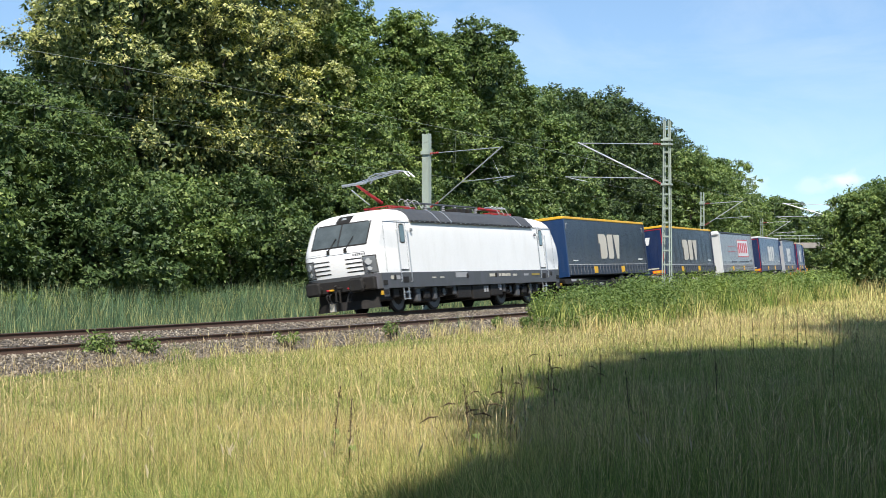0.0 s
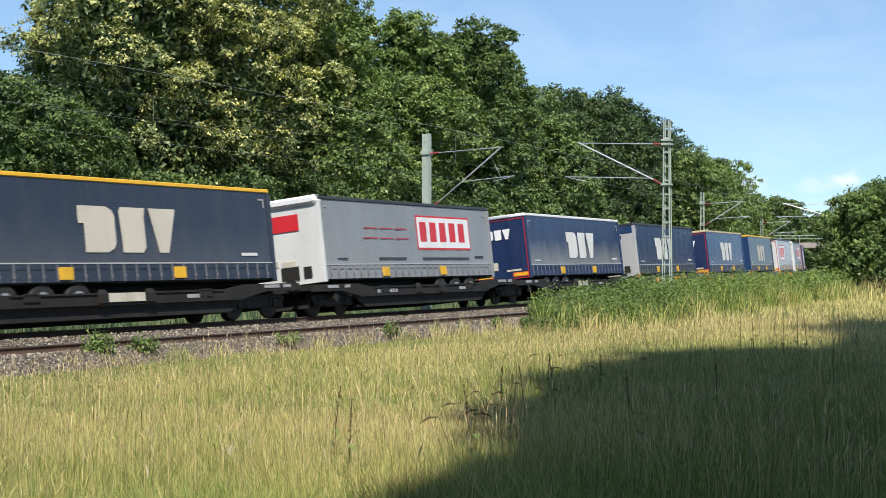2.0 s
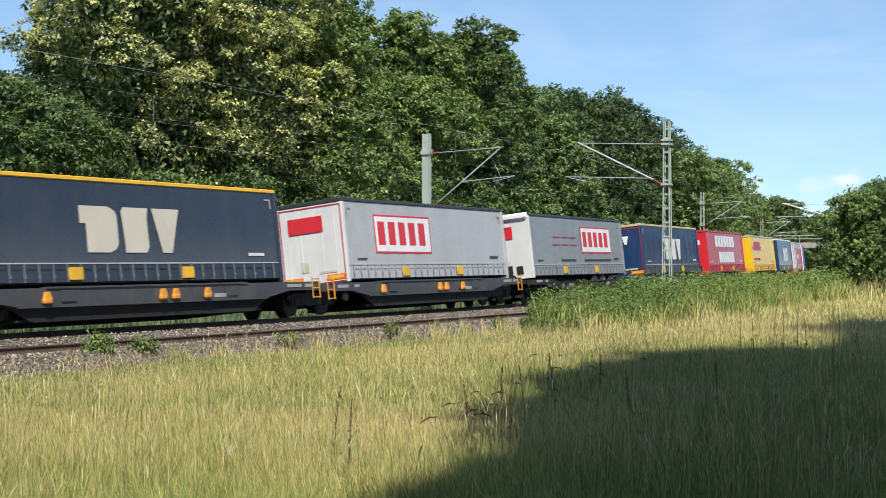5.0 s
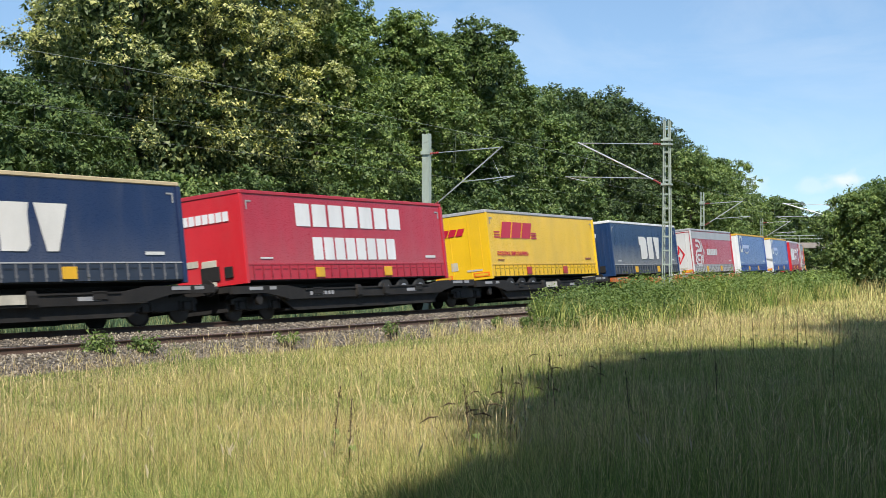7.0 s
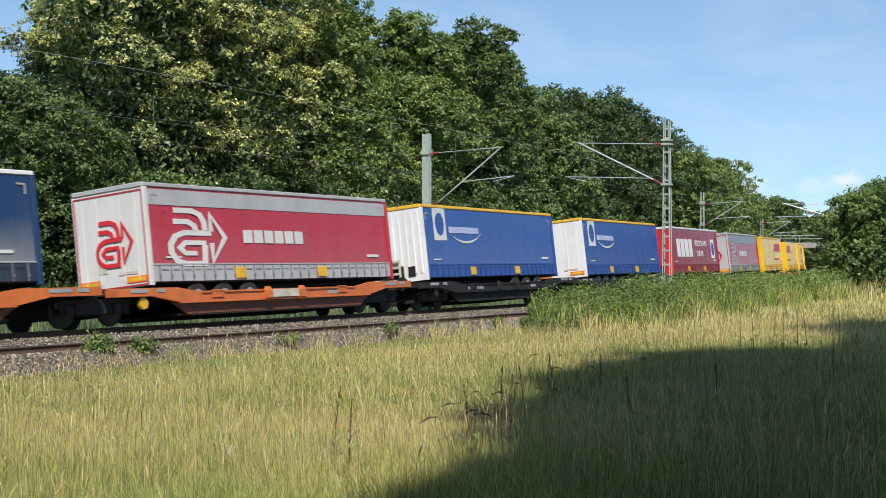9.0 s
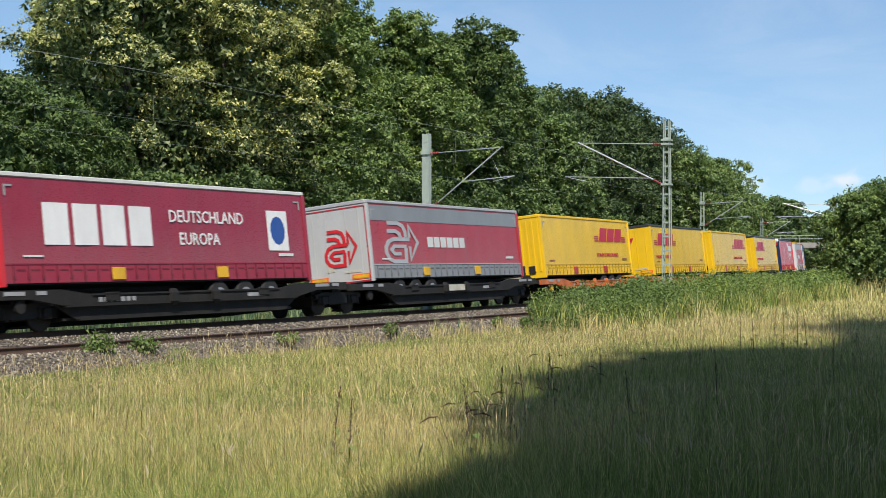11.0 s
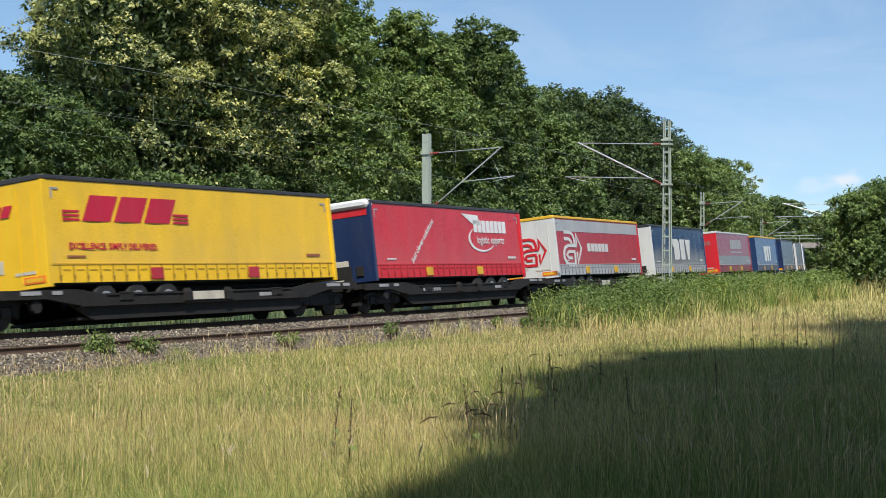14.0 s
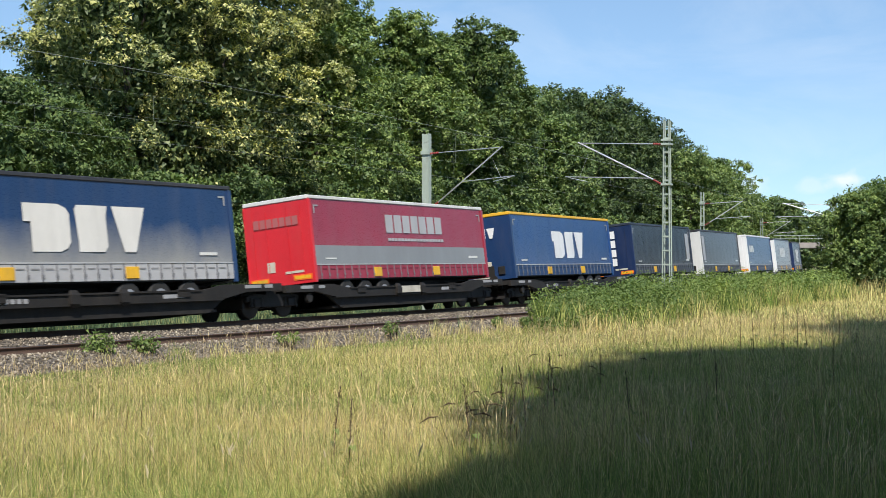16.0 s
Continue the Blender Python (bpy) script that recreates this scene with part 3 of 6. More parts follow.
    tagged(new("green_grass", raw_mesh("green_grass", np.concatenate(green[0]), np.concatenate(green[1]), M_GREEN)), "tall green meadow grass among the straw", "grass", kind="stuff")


def tuft(name, seed, place, n, h, width, spread, material, label, lean=0.5, category="grass", group="grass tufts"):
    rng = np.random.default_rng(seed)
    a, r = rng.uniform(0, 6.283, n), spread * np.sqrt(rng.random(n))
    v, f = blades(rng, r * np.cos(a), r * np.sin(a), 0 * a, h * rng.uniform(0.5, 1.15, n), width * rng.uniform(0.7, 1.2, n), rng.uniform(0.1, lean, n))
    ob = tagged(new(name, raw_mesh(name, v, f, material)), label, category, group)
    ob.matrix_world = pose(*place)
    return ob


def ground_at(slope, y, dz=0.0):
    x = slope * y
    return (x, y, float(ground_z(x, y)[0]) + dz)


def nodding_stalk(seed, place, h, way):
    rng = random.Random(seed)
    ob = hull("grass_stalk", "tall grass stalk with a brown nodding seed head", "grass", "nodding grass stalks in the meadow")
    top = (way * 0.10, rng.uniform(-0.05, 0.05), h)
    tip = (top[0] + way * rng.uniform(0.10, 0.15), top[1], h - rng.uniform(0.0, 0.06))
    part("stem", Geo().tube([(0, 0, 0), (way * 0.02, 0, h * 0.6), top], [0.0025, 0.002, 0.0016], 5), M_DOCK, ob)
    mid = ((top[0] + tip[0]) / 2, top[1], (top[2] + tip[2]) / 2 + 0.02)
    part("seed_head", Geo().tube([top, mid, tip], [0.003, 0.008, 0.002], 7), M_DOCK, ob)
    ob.matrix_world = pose(*place)


def foxtail(seed, place, h, way):
    rng = random.Random(seed)
    ob = hull("foxtail_stalk", "thin green grass stalk with a soft cream seed head", "grass", "foxtail stalks in the near meadow")
    top = (way * 0.05, rng.uniform(-0.03, 0.03), h)
    part("stem", Geo().tube([(0, 0, 0), (way * 0.015, 0, h * 0.6), top], [0.0016, 0.0014, 0.001], 4), M_GREEN, ob)
    lean = rng.uniform(0.005, 0.04)
    tip = (top[0] + way * lean, top[1], h + rng.uniform(0.05, 0.09))
    mid = (top[0] + way * lean * 0.4, top[1], (h + tip[2]) / 2)
    part("seed_head", Geo().tube([top, mid, tip], [0.003, 0.0065, 0.002], 7), M_FOX, ob)
    ob.matrix_world = pose(*place)


def dock(seed, place, h, label="dark brown dock stalk gone to seed in the meadow"):
    rng = random.Random(seed)
    ob = hull("dock_plant", label, "plant", "dock plants in the meadow")
    g = Geo()
    lx, ly = rng.uniform(-0.12, 0.12) * h, rng.uniform(-0.05, 0.05) * h
    g.tube([(0, 0, 0), (lx * 0.4, ly, h * 0.5), (lx, ly, h)], [0.006, 0.005, 0.002], 5)
    part("stem", g, M_DOCK, ob)
    r2 = np.random.default_rng(seed)
    k = 70
    q = r2.random(k)
    z = h * (0.45 + 0.55 * q)
    rad = 0.013 * (1.1 - 0.7 * q)
    a = r2.uniform(0, 6.283, k)
    c = np.stack([lx * (z / h) ** 2 + rad * np.cos(a), ly + rad * np.sin(a), z], -1)
    cl = new("seed_cluster", leaf_mesh("seed_cluster", c, np.tile([0.0, -0.5, 0.5], (k, 1)), r2.uniform(0.010, 0.018, k), r2, M_DOCK))
    cl.parent = ob
    tagged(cl, kind="stuff")
    g = Geo()
    for j in range(4):
        aa, zz = j * 1.7, 0.08 + 0.09 * j * h
        ex, ey = 0.16 * math.cos(aa), 0.16 * math.sin(aa)
        g.add([(0, 0, zz), (ex * 0.5 - ey * 0.2, ey * 0.5 + ex * 0.2, zz + 0.05), (ex, ey, zz), (ex * 0.5 + ey * 0.2, ey * 0.5 - ex * 0.2, zz + 0.04)], [(0, 1, 2, 3)])
    part("leaf", g, M_WEED, ob)
    ob.matrix_world = pose(*place)


def build_weeds():
    # slope: sideways metres per metre of depth
    for i, (sl, y, h) in enumerate(((0.109, 21.5, 0.62), (0.178, 24, 0.35), (0.072, 17, 0.8), (0.078, 17.5, 0.75), (0.206, 30, 0.95), (0.215, 30.5, 1.0), (0.228, 31, 0.95), (0.236, 30, 1.05), (0.245, 31, 1.0), (0.252, 30, 0.9), (0.262, 31, 1.0),
                                    (0.275, 32, 0.95), (0.285, 31, 0.9), (-0.065, 11.5, 0.66), (-0.076, 13, 0.7), (0.02, 12, 0.72), (0.045, 13, 0.68), (0.058, 15, 0.75), (0.04, 16, 0.7), (0.13, 14, 0.7), (0.19, 17, 0.75), (0.27, 20, 0.8))):
        dock(40 + i, ground_at(sl, y), h)
    for i, (sl, y, way) in enumerate(((0.032, 14.4, -1), (0.042, 15.5, 1), (0.018, 11.9, -1), (0.022, 11.6, 1), (0.052, 12.6, -1), (0.056, 14.8, 1), (0.070, 22, -1), (0.074, 21, 1), (0.088, 17.4, -1), (0.094, 17.6, 1), (0.100, 17.2, 1), (0.006, 10.9, -1), (0.012, 10.8, 1), (0.034, 11.0, -1), (0.13, 19, 1), (0.066, 14.5, 1))):
        nodding_stalk(900 + i, ground_at(sl, y), 0.52 + 0.02 * (i % 5), way)
    rf = random.Random(31)
    for i in range(34):
        y = rf.uniform(8.6, 12.5)
        foxtail(960 + i, ground_at(rf.uniform(-0.26, 0.29), y), rf.uniform(0.34, 0.52), rf.choice((-1, 1)))
    for i, (s, u, h) in enumerate(((6.4, 6.3, 0.75), (8.4, 6.3, 0.8))):
        tuft("reed_tuft", 70 + i, at(s, u), 40, h, 0.03, 0.14, M_REED, "pale blue-green reed tuft beside the ballast", 0.5, group="reed tufts")
    for i, (s, u, h, n) in enumerate(((-7.5, 5.7, 0.4, 260), (-6.3, 5.9, 0.3, 200), (-1.5, 6.4, 0.22, 100), (3.5, 6.5, 0.25, 100))):
        p = at(s, u)
        shrub("weed", 80 + i, (p[0], p[1], -0.22), 0.5, 0.35, h * 1.5, n * 2, 0.06, M_WEED, "small green weed growing at the edge of the ballast", "plant", "weeds in the ballast")
    for i, (sl, y, h) in enumerate(((0.198, 70, 1.9), (0.207, 70, 1.7), (0.214, 72, 2.1), (0.222, 73, 2.2), (0.225, 72, 1.8), (0.235, 74, 2.0), (0.29, 80, 2.0), (0.30, 81, 2.2), (0.19, 69, 1.4))):
        tuft("tall_grass_tuft", 90 + i, ground_at(sl, y), 90, h * 0.72, 0.026, 0.7, M_GRASS, "tall straw-yellow grass tuft on the bank", 0.45)
    rng = random.Random(8)
    for i in range(70):
        s = 11 + i * 1.05 + rng.uniform(-0.6, 0.6)
        tuft("bank_grass_tuft", 200 + i, at(s, 9.2 + rng.uniform(-1.8, 1.0)), 95, rng.uniform(0.7, 1.4), 0.02 + 0.0003 * s, 0.7, M_GREEN if rng.random() < 0.7 else M_GRASS, "tall grass tuft among the brambles on the bank", 0.6)
    for i in range(34):
        s = -9 + i * 1.15 + rng.uniform(-0.4, 0.4)
        tuft("grass_tuft", 130 + i, at(s, 6.6 + rng.uniform(-0.5, 0.5), 0.05), 60, rng.uniform(0.3, 0.55), 0.012, 0.3, M_GRASS if rng.random() < 0.6 else M_GREEN, "grass tuft at the foot of the ballast", 0.8)


def build_reeds():
    rng = np.random.default_rng(21)
    n = 42000
    s = rng.uniform(-6, 56, n)
    u = -rng.uniform(3.3, 9.5, n)
    keep = rng.random(n) < np.where(u > -4.3, 0.5, 1.0)
    s, u = s[keep], u[keep]
    p = spot(s, u, np.zeros(len(s)))
    z = ground_z(p[:, 0], p[:, 1])
    h = (0.75 + 1.1 * smooth(-u, 4.0, 6.5)) * rng.uniform(0.6, 1.2, len(s)) * (0.8 + 0.35 * clumpy(p[:, 0], p[:, 1], rng, 0.8))
    v, f = blades(rng, p[:, 0], p[:, 1], z, h, rng.uniform(0.02, 0.04, len(s)), rng.uniform(0.03, 0.45, len(s)))
    tagged(new("reeds", raw_mesh("reeds", v, f, M_REED)), "blue-green reeds in the ditch behind the track", "reeds", kind="stuff")
    for i, sx in enumerate((-1, 3, 7, 11, 16, 21)):
        shrub("nettle_bed", 440 + i, at(sx, -9.6), 5.5, 2.4, 1.7, 9000, 0.085, M_WEED, "bed of light green nettles between reeds and trees", "plant", "nettles behind the reeds", turn=60)


def shrub(name, seed, place, w, d, h, leaves, size, material, label, category="bush", group="bushes", turn=0.0):
    """A low mass of leaves with uneven top, grown from many short stems."""
    rng = np.random.default_rng(seed)
    k = max(14, int(w * d * 2.2))
    cl = np.stack([rng.uniform(-w / 2, w / 2, k), rng.uniform(-d / 2, d / 2, k), h * (0.25 + 0.5 * rng.random(k))], -1)
    size_c = rng.uniform(0.25, 0.5, k) * min(h, 2.6)
    pick = rng.integers(0, k, leaves)
    q = rng.normal(size=(leaves, 3))
    q /= np.linalg.norm(q, axis=1)[:, None]
    c = cl[pick] + q * (size_c[pick] * rng.random(leaves) ** 0.33)[:, None] * np.array([1.2, 1.2, 1.0])
    c[:, 2] = np.abs(c[:, 2]) + 0.02
    ob = hull(name, label, category, group)
    fo = new("foliage", leaf_tris("foliage", c, q * 0.6 + np.array([0, -0.1, 0.6]), size * rng.uniform(0.6, 1.3, leaves), rng, material))
    fo.parent = ob
    g = Geo()
    for j in range(0, k, 2):
        g.tube([(cl[j][0] * 0.8, cl[j][1] * 0.8, -0.1), (cl[j][0] * 0.95, cl[j][1], cl[j][2] * 0.6), tuple(cl[j])], [0.03, 0.02, 0.006], 4)
    tagged(part("stems", g, M_BARK, ob), kind="stuff")
    ob.matrix_world = pose(*place, 0, 0, turn)
    return ob


def at(s, u, dz=0.0):
    p = spot(np.array([float(s)]), np.array([float(u)]), np.array([0.0]))[0]
    return (p[0], p[1], float(ground_z(p[0], p[1])[0]) + dz)


def build_wood():
    rng = random.Random(3)
    linden = "tall linden in pale flower at the edge of the wood"
    alder = "tall dark green alder at the edge of the wood"
    oak = "broad dark green oak in the wood"
    # (s, u, height, radius, kind)
    rows = [(3, -15.5, 9, 4.5, 2), (9.5, -14, 9.5, 4.2, 2), (18.5, -15.2, 20, 4.5, 0), (20.5, -17.5, 16, 4.2, 2), (22.5, -14, 21, 4.0, 0), (28, -15.5, 20.5, 4.2, 0), (33, -13.5, 19.5, 4.2, 1), (38.5, -15, 18.0, 3.5, 1), (45, -14, 17.9, 3.3, 1), (50, -15, 16.8, 4.0, 1), (56, -14, 18.9, 4.0, 2),
            (62, -14.5, 18.4, 3.9, 1), (70, -14, 15.8, 5.0, 1), (77, -15, 16.6, 5.2, 2), (85, -14, 17.5, 5.5, 2), (94, -14, 17.7, 5.5, 2), (103, -15, 18.3, 5.5, 2),
            (112, -14, 18.0, 4.6, 2), (124, -14, 16.6, 4.6, 1), (138, -14, 15.8, 5.0, 1), (153, -15, 15.5, 6, 2), (170, -14, 13, 6, 1), (190, -12, 13, 6, 2),
            (27, -21, 20, 6, 2), (34, -21, 19, 6, 2), (41, -21.5, 18, 6, 2), (48, -21, 17.5, 6, 2), (56, -22, 17, 6.5, 2), (68, -23, 17.5, 7, 2), (82, -24, 17.5, 7, 2), (98, -25, 17.5, 7, 2), (118, -26, 16, 7, 2)]
    mats, labels = (M_LEAF_A, M_LEAF_B, M_LEAF_C), (linden, alder, oak)
    forms = (column, spire, dome)
    for i, (s, u, h, r, k) in enumerate(rows):
        m = pose(*at(s, u, -0.1), 0, 0, rng.uniform(0, 360))
        if u < -20:
            count, size, lobes, lobe_r = 9000, 0.22, 120, 1.0
        elif s < 66:
            count, size, lobes, lobe_r = 46000, 0.107 + 0.0007 * s, 125, 0.88
        elif s < 130:
            count, size, lobes, lobe_r = 28000, 0.165, 130, 0.95
        else:
            count, size, lobes, lobe_r = 18000, 0.20, 110, 1.0
        grow_tree("linden" if k == 0 else "alder" if k == 1 else "oak", 100 + i, h, r * 1.05, 1.2 if u > -20 else 3, count, size, lobes, lobe_r, M_LEAF_D if k == 2 and 76 < s < 113 and u > -20 else mats[k], labels[k], m, forms[k], M_BLOSSOM if k == 0 else None)
    # understorey along the edge
    for i, s in enumerate((1, 6, 11, 16, 21, 27, 33, 40, 48, 57, 68, 80, 94, 110)):
        grow_tree("hazel", 300 + i, rng.uniform(5.5, 8.5), 3.5, 0.5, 16500 if s < 44 else 8000, 0.115 if s < 44 else 0.17, 65, 0.75, M_LEAF_C if i % 3 else M_LEAF_B,
                  "dense green hazel bush below the trees", pose(*at(s, -10.8 - rng.uniform(0, 1.5), -0.1), 0, 0, rng.uniform(0, 360)), dome, category="bush", group="bushes of the wood edge")


def build_wood_depth():
    rng = np.random.default_rng(77)
    n = 30000
    s, u = rng.uniform(6, 130, n), -rng.uniform(17.5, 30, n)
    p = spot(s, u, rng.uniform(0, 1, n) ** 0.8 * np.interp(s, [6, 14, 20, 28, 34, 50, 70, 130], [3, 3.5, 5, 10, 14, 13, 12, 11]))
    me = leaf_mesh("wood_depth", p, rng.normal(size=(n, 3)) + np.array([0, -0.6, 0.4]), rng.uniform(0.35, 0.7, n), rng, M_LEAF_C)
    tagged(new("wood_depth", me), "dense dark foliage deep inside the wood", "foliage", kind="stuff")


def build_right():
    # bramble bank between the tracks and the meadow
    for i, (s, w, h, n) in enumerate(((11.5, 2.5, 0.4, 1500), (13.5, 3, 0.7, 2400), (16, 3.5, 1.05, 3200), (19, 4.5, 1.3, 4200), (23, 5.5, 1.4, 4800), (28, 6.5, 1.45, 4800), (34, 7.5, 1.45, 4600), (41, 9, 1.5, 4200), (50, 10, 1.5, 4000), (61, 12, 1.5, 3800), (74, 14, 1.5, 3600), (90, 16, 1.5, 3400))):
        x, y, a = line(s)
        shrub("bramble_bush", 500 + i, at(s, 7.6, -0.05), w, 3.0, h * 1.25, int(n * 2.6), 0.066 if s < 45 else 0.11, M_WEED, "low bramble bush on the bank beside the track", group="brambles on the bank", turn=90 - math.degrees(float(a)))
    for i, (x, y, h, r) in enumerate(((29.6, 104, 7.8, 2.0), (31.9, 104, 8.4, 2.5), (34.4, 106, 8.9, 3.6), (38.5, 108, 9.4, 4.2), (33.4, 112, 7.6, 2.4), (44, 112, 9.6, 4.5))):
        z = float(ground_z(x, y)[0])
        grow_tree("hazel", 600 + i, h, r * 1.1, 0.1, 19000, 0.135, 110, 0.8, M_LEAF_B, "round dark green hazel bush beside the meadow", pose(x, y, z - 0.1, 0, 0, 40 * i), dome, category="bush", group="bushes beside the meadow")
    for i, (x, y, h, r) in enumerate(((70, 296, 15.5, 7), (82, 300, 12.5, 8), (58, 300, 12, 8), (95, 310, 13, 9), (62, 310, 13, 8), (76, 320, 13, 8))):
        grow_tree("oak", 650 + i, h, r, 0.3, 9000, 0.42, 90, 1.5, M_LEAF_C, "distant dark green oak", pose(x, y, float(ground_z(x, y)[0])), dome, group="distant trees")
    for i, (x, y, h, r) in enumerate(((33.2, 169, 13.4, 4.2), (36.2, 176, 11.6, 3.2), (38.6, 186, 9.6, 2.8), (30.5, 160, 14.6, 4.4), (27.2, 150, 14.4, 4.2), (24.3, 142, 14.2, 4.2))):
        grow_tree("alder", 670 + i, h, r, 0.3, 20000, 0.175, 120, 0.9, M_LEAF_B, "green alder far along the line", pose(x, y, float(ground_z(x, y)[0])), dome, group="trees of the wood")
    # the unseen trees beside the camera whose shade lies on the meadow
    # those behind the camera (y below -5) are added only to block sky light
    for i, (x, y, h, r) in enumerate(((6.0, 0.3, 17, 4.4), (4.2, -0.4, 15.5, 3.4), (15.6, 17.5, 20, 6), (7.0, 5.0, 18, 5.2), (8.1, 9.8, 18, 5.1), (12.4, 11.5, 20, 6.0), (17.2, 26, 21, 6.2), (22, 23.5, 21, 6.5), (29, 26, 22, 6.5), (8, -7, 18, 5.5), (18, 2, 19, 6), (24, -6, 20, 6.5), (2, -16, 17, 5.5), (-7, -16, 16, 5.5), (-16, -18, 17, 6), (12, -17, 18, 6), (33, 8, 20, 6.5), (9.2, 13.4, 18, 5.2))):
        make_tree("ash", 680 + i, h, r, 7.5 if x in (9.2, 8.1) else 4.0, 6500, 0.85, 100, M_LEAF_B, "unseen tall green ash that darkens the meadow", pose(x, y, float(ground_z(x, y)[0])), group="trees beside the meadow")

# ================= overhead line =================
def lattice_mast(g, h, w=0.34):
    b, t = w, w * 0.62
    for sx in (-1, 1):
        for sy in (-1, 1):
            g.tube([(sx * b / 2, sy * b / 2, 0), (sx * t / 2, sy * t / 2, h)], 0.032, 4)
    n = int(h / 0.62)
    for i in range(n):
        z = 0.4 + i * (h - 0.6) / n
        k = (b + (t - b) * z / h) / 2
        for sy in (-1, 1):
            g.box(-k, k, sy * k - 0.012, sy * k + 0.012, z, z + 0.07)
        for sx in (-1, 1):
            g.box(sx * k - 0.012, sx * k + 0.012, -k, k, z, z + 0.07)
    return g


def build_mast(x, y, top, side, reach, lattice, wire_z=(5.35, 6.95), drop=1.75):
    """A catenary mast; side +1: its arm reaches towards the camera side of the track, -1: away from it."""
    u, s = beside(x, y)
    _, _, a = line(float(s[0]))
    z0 = float(ground_z(x, y)[0])
    h = top - z0
    ob = hull("catenary_mast", "grey-green lattice steel mast with a tubular arm" if lattice else "grey-green steel beam mast with a tubular arm", "mast", "catenary masts")
    g = Geo()
    if lattice:
        lattice_mast(g, h)
    else:
        for yy in (-0.15, 0.15):
            g.box(-0.15, 0.15, yy - 0.012, yy + 0.012, 0, h)
        g.box(-0.15, 0.15, -0.139, 0.139, 0.0, h - 0.02)
    part("pole", g, M_MAST, ob)
    g = Geo()
    g.box(-0.4, 0.4, -0.4, 0.4, -0.3, 0.25, c=0.03)
    part("footing", g, surface("mast_concrete", (0.3, 0.29, 0.27), 0.9), ob)
    d = -side   # local y points away from the camera side
    zt, zb, zw = wire_z[1] + 0.0 - z0, wire_z[1] - drop - z0, wire_z[0] + 0.35 - z0
    y0 = d * 0.2
    g = Geo()
    g.tube([(0, y0 + d * 0.35, zt - 0.02), (0, d * reach, zt + 0.12)], 0.022, 6)
    part("top_tube", g, M_ZINC, ob)
    g = Geo()
    g.tube([(0, y0 + d * 0.35, zb + 0.2), (0, d * (reach + 0.12), zt + 0.16)], 0.032, 8)
    part("cantilever_tube", g, M_ZINC, ob)
    g = Geo()
    k = min(max((zw - zb - 0.1) / (zt + 0.16 - zb), 0.12), 0.8)
    g.tube([(0, d * (0.2 + reach * k), zb + (zt - zb) * k + 0.05), (0, d * (reach + 0.7), zw + 0.08)], 0.022, 6)
    part("registration_tube", g, M_ZINC, ob)
    g = Geo()
    g.tube([(0, d * (reach + 0.55), zw + 0.04), (0, d * (reach - 0.3), zw - 0.14)], 0.014, 5)
    g.tube([(0, d * (reach + 0.05), zw + 0.04), (0, d * (reach - 0.35), zt - 0.35)], 0.006, 4)
    part("steady_arm", g, M_ZINC, ob)
    for zz, dz in ((zt - 0.05, 0.03), (zb, 0.2)):
        g = Geo()
        for i in range(5):
            q = i / 4
            g.tube([(0, y0 + d * (0.02 + 0.33 * q - 0.02), zz + dz * q), (0, y0 + d * (0.02 + 0.33 * q + 0.02), zz + dz * q + 0.001)], 0.055, 8)
        g.tube([(0, y0 - d * 0.05, zz), (0, y0 + d * 0.4, zz + dz)], 0.03, 6)
        part("insulator", g, M_INSUL, ob, "dark red ribbed insulator")
    for zz in (zt - 0.05, zb, h * 0.9):
        g = Geo()
        g.box(-0.22, 0.22, -0.2, 0.2, zz - 0.04, zz + 0.04)
        part("clamp", g, M_MAST, ob)
    ob.matrix_world = pose(x, y, z0, 0, 0, 90 - math.degrees(float(a)))
    return ob


def build_overhead():
    build_mast(-0.0113 * 64.7, 64.7, 7.57, 1, 3.55, False, (5.15, 6.72), 2.45)
    build_mast(0.155 * 60.9, 60.9, 7.8, -1, 3.85, True, (5.1, 6.85))
    build_mast(0.1795 * 115.6, 115.6, 7.3, 1, 3.1, True, (4.9, 6.4))
    build_mast(0.2206 * 165, 165, 6.6, 1, 3.1, True, (4.6, 6.1))
    build_mast(0.2705 * 118, 118, 6.9, -1, 3.95, True, (5.0, 6.4), 1.1)
    for tu in TRACK_U:
        g = Geo()
        ss = np.arange(-60, 170, 2.0)
        p = spot(ss, np.full(len(ss), tu + 0.2), 5.35 + 0 * ss)
        g.tube([tuple(q) for q in p], 0.0032, 4)
        sag = 6.85 - 0.9 * (1 - (2 * np.mod(ss - 22, 62) / 62 - 1) ** 2)
        q = spot(ss, np.full(len(ss), tu + 0.2), sag)
        g.tube([tuple(k) for k in q], 0.0025, 4)
        for i in range(0, len(ss), 4):
            g.tube([tuple(p[i]), tuple(q[i])], 0.002, 3)
        ob = new("contact_wire", g.mesh("contact_wire", M_WIRE))
        tagged(ob, "thin dark contact wire hung from a carrying cable", "wire", "overhead wires")
    # feeder wire behind the masts
    g = Geo()
    g.tube([tuple(k) for k in spot(np.arange(-60, 170, 4.0), np.full(58, -3.4), 8.1 + 0 * np.arange(58))], 0.009, 4)
    tagged(new("feeder_wire", g.mesh("feeder_wire", M_WIRE)), "thin dark feeder wire above the masts", "wire", "overhead wires")


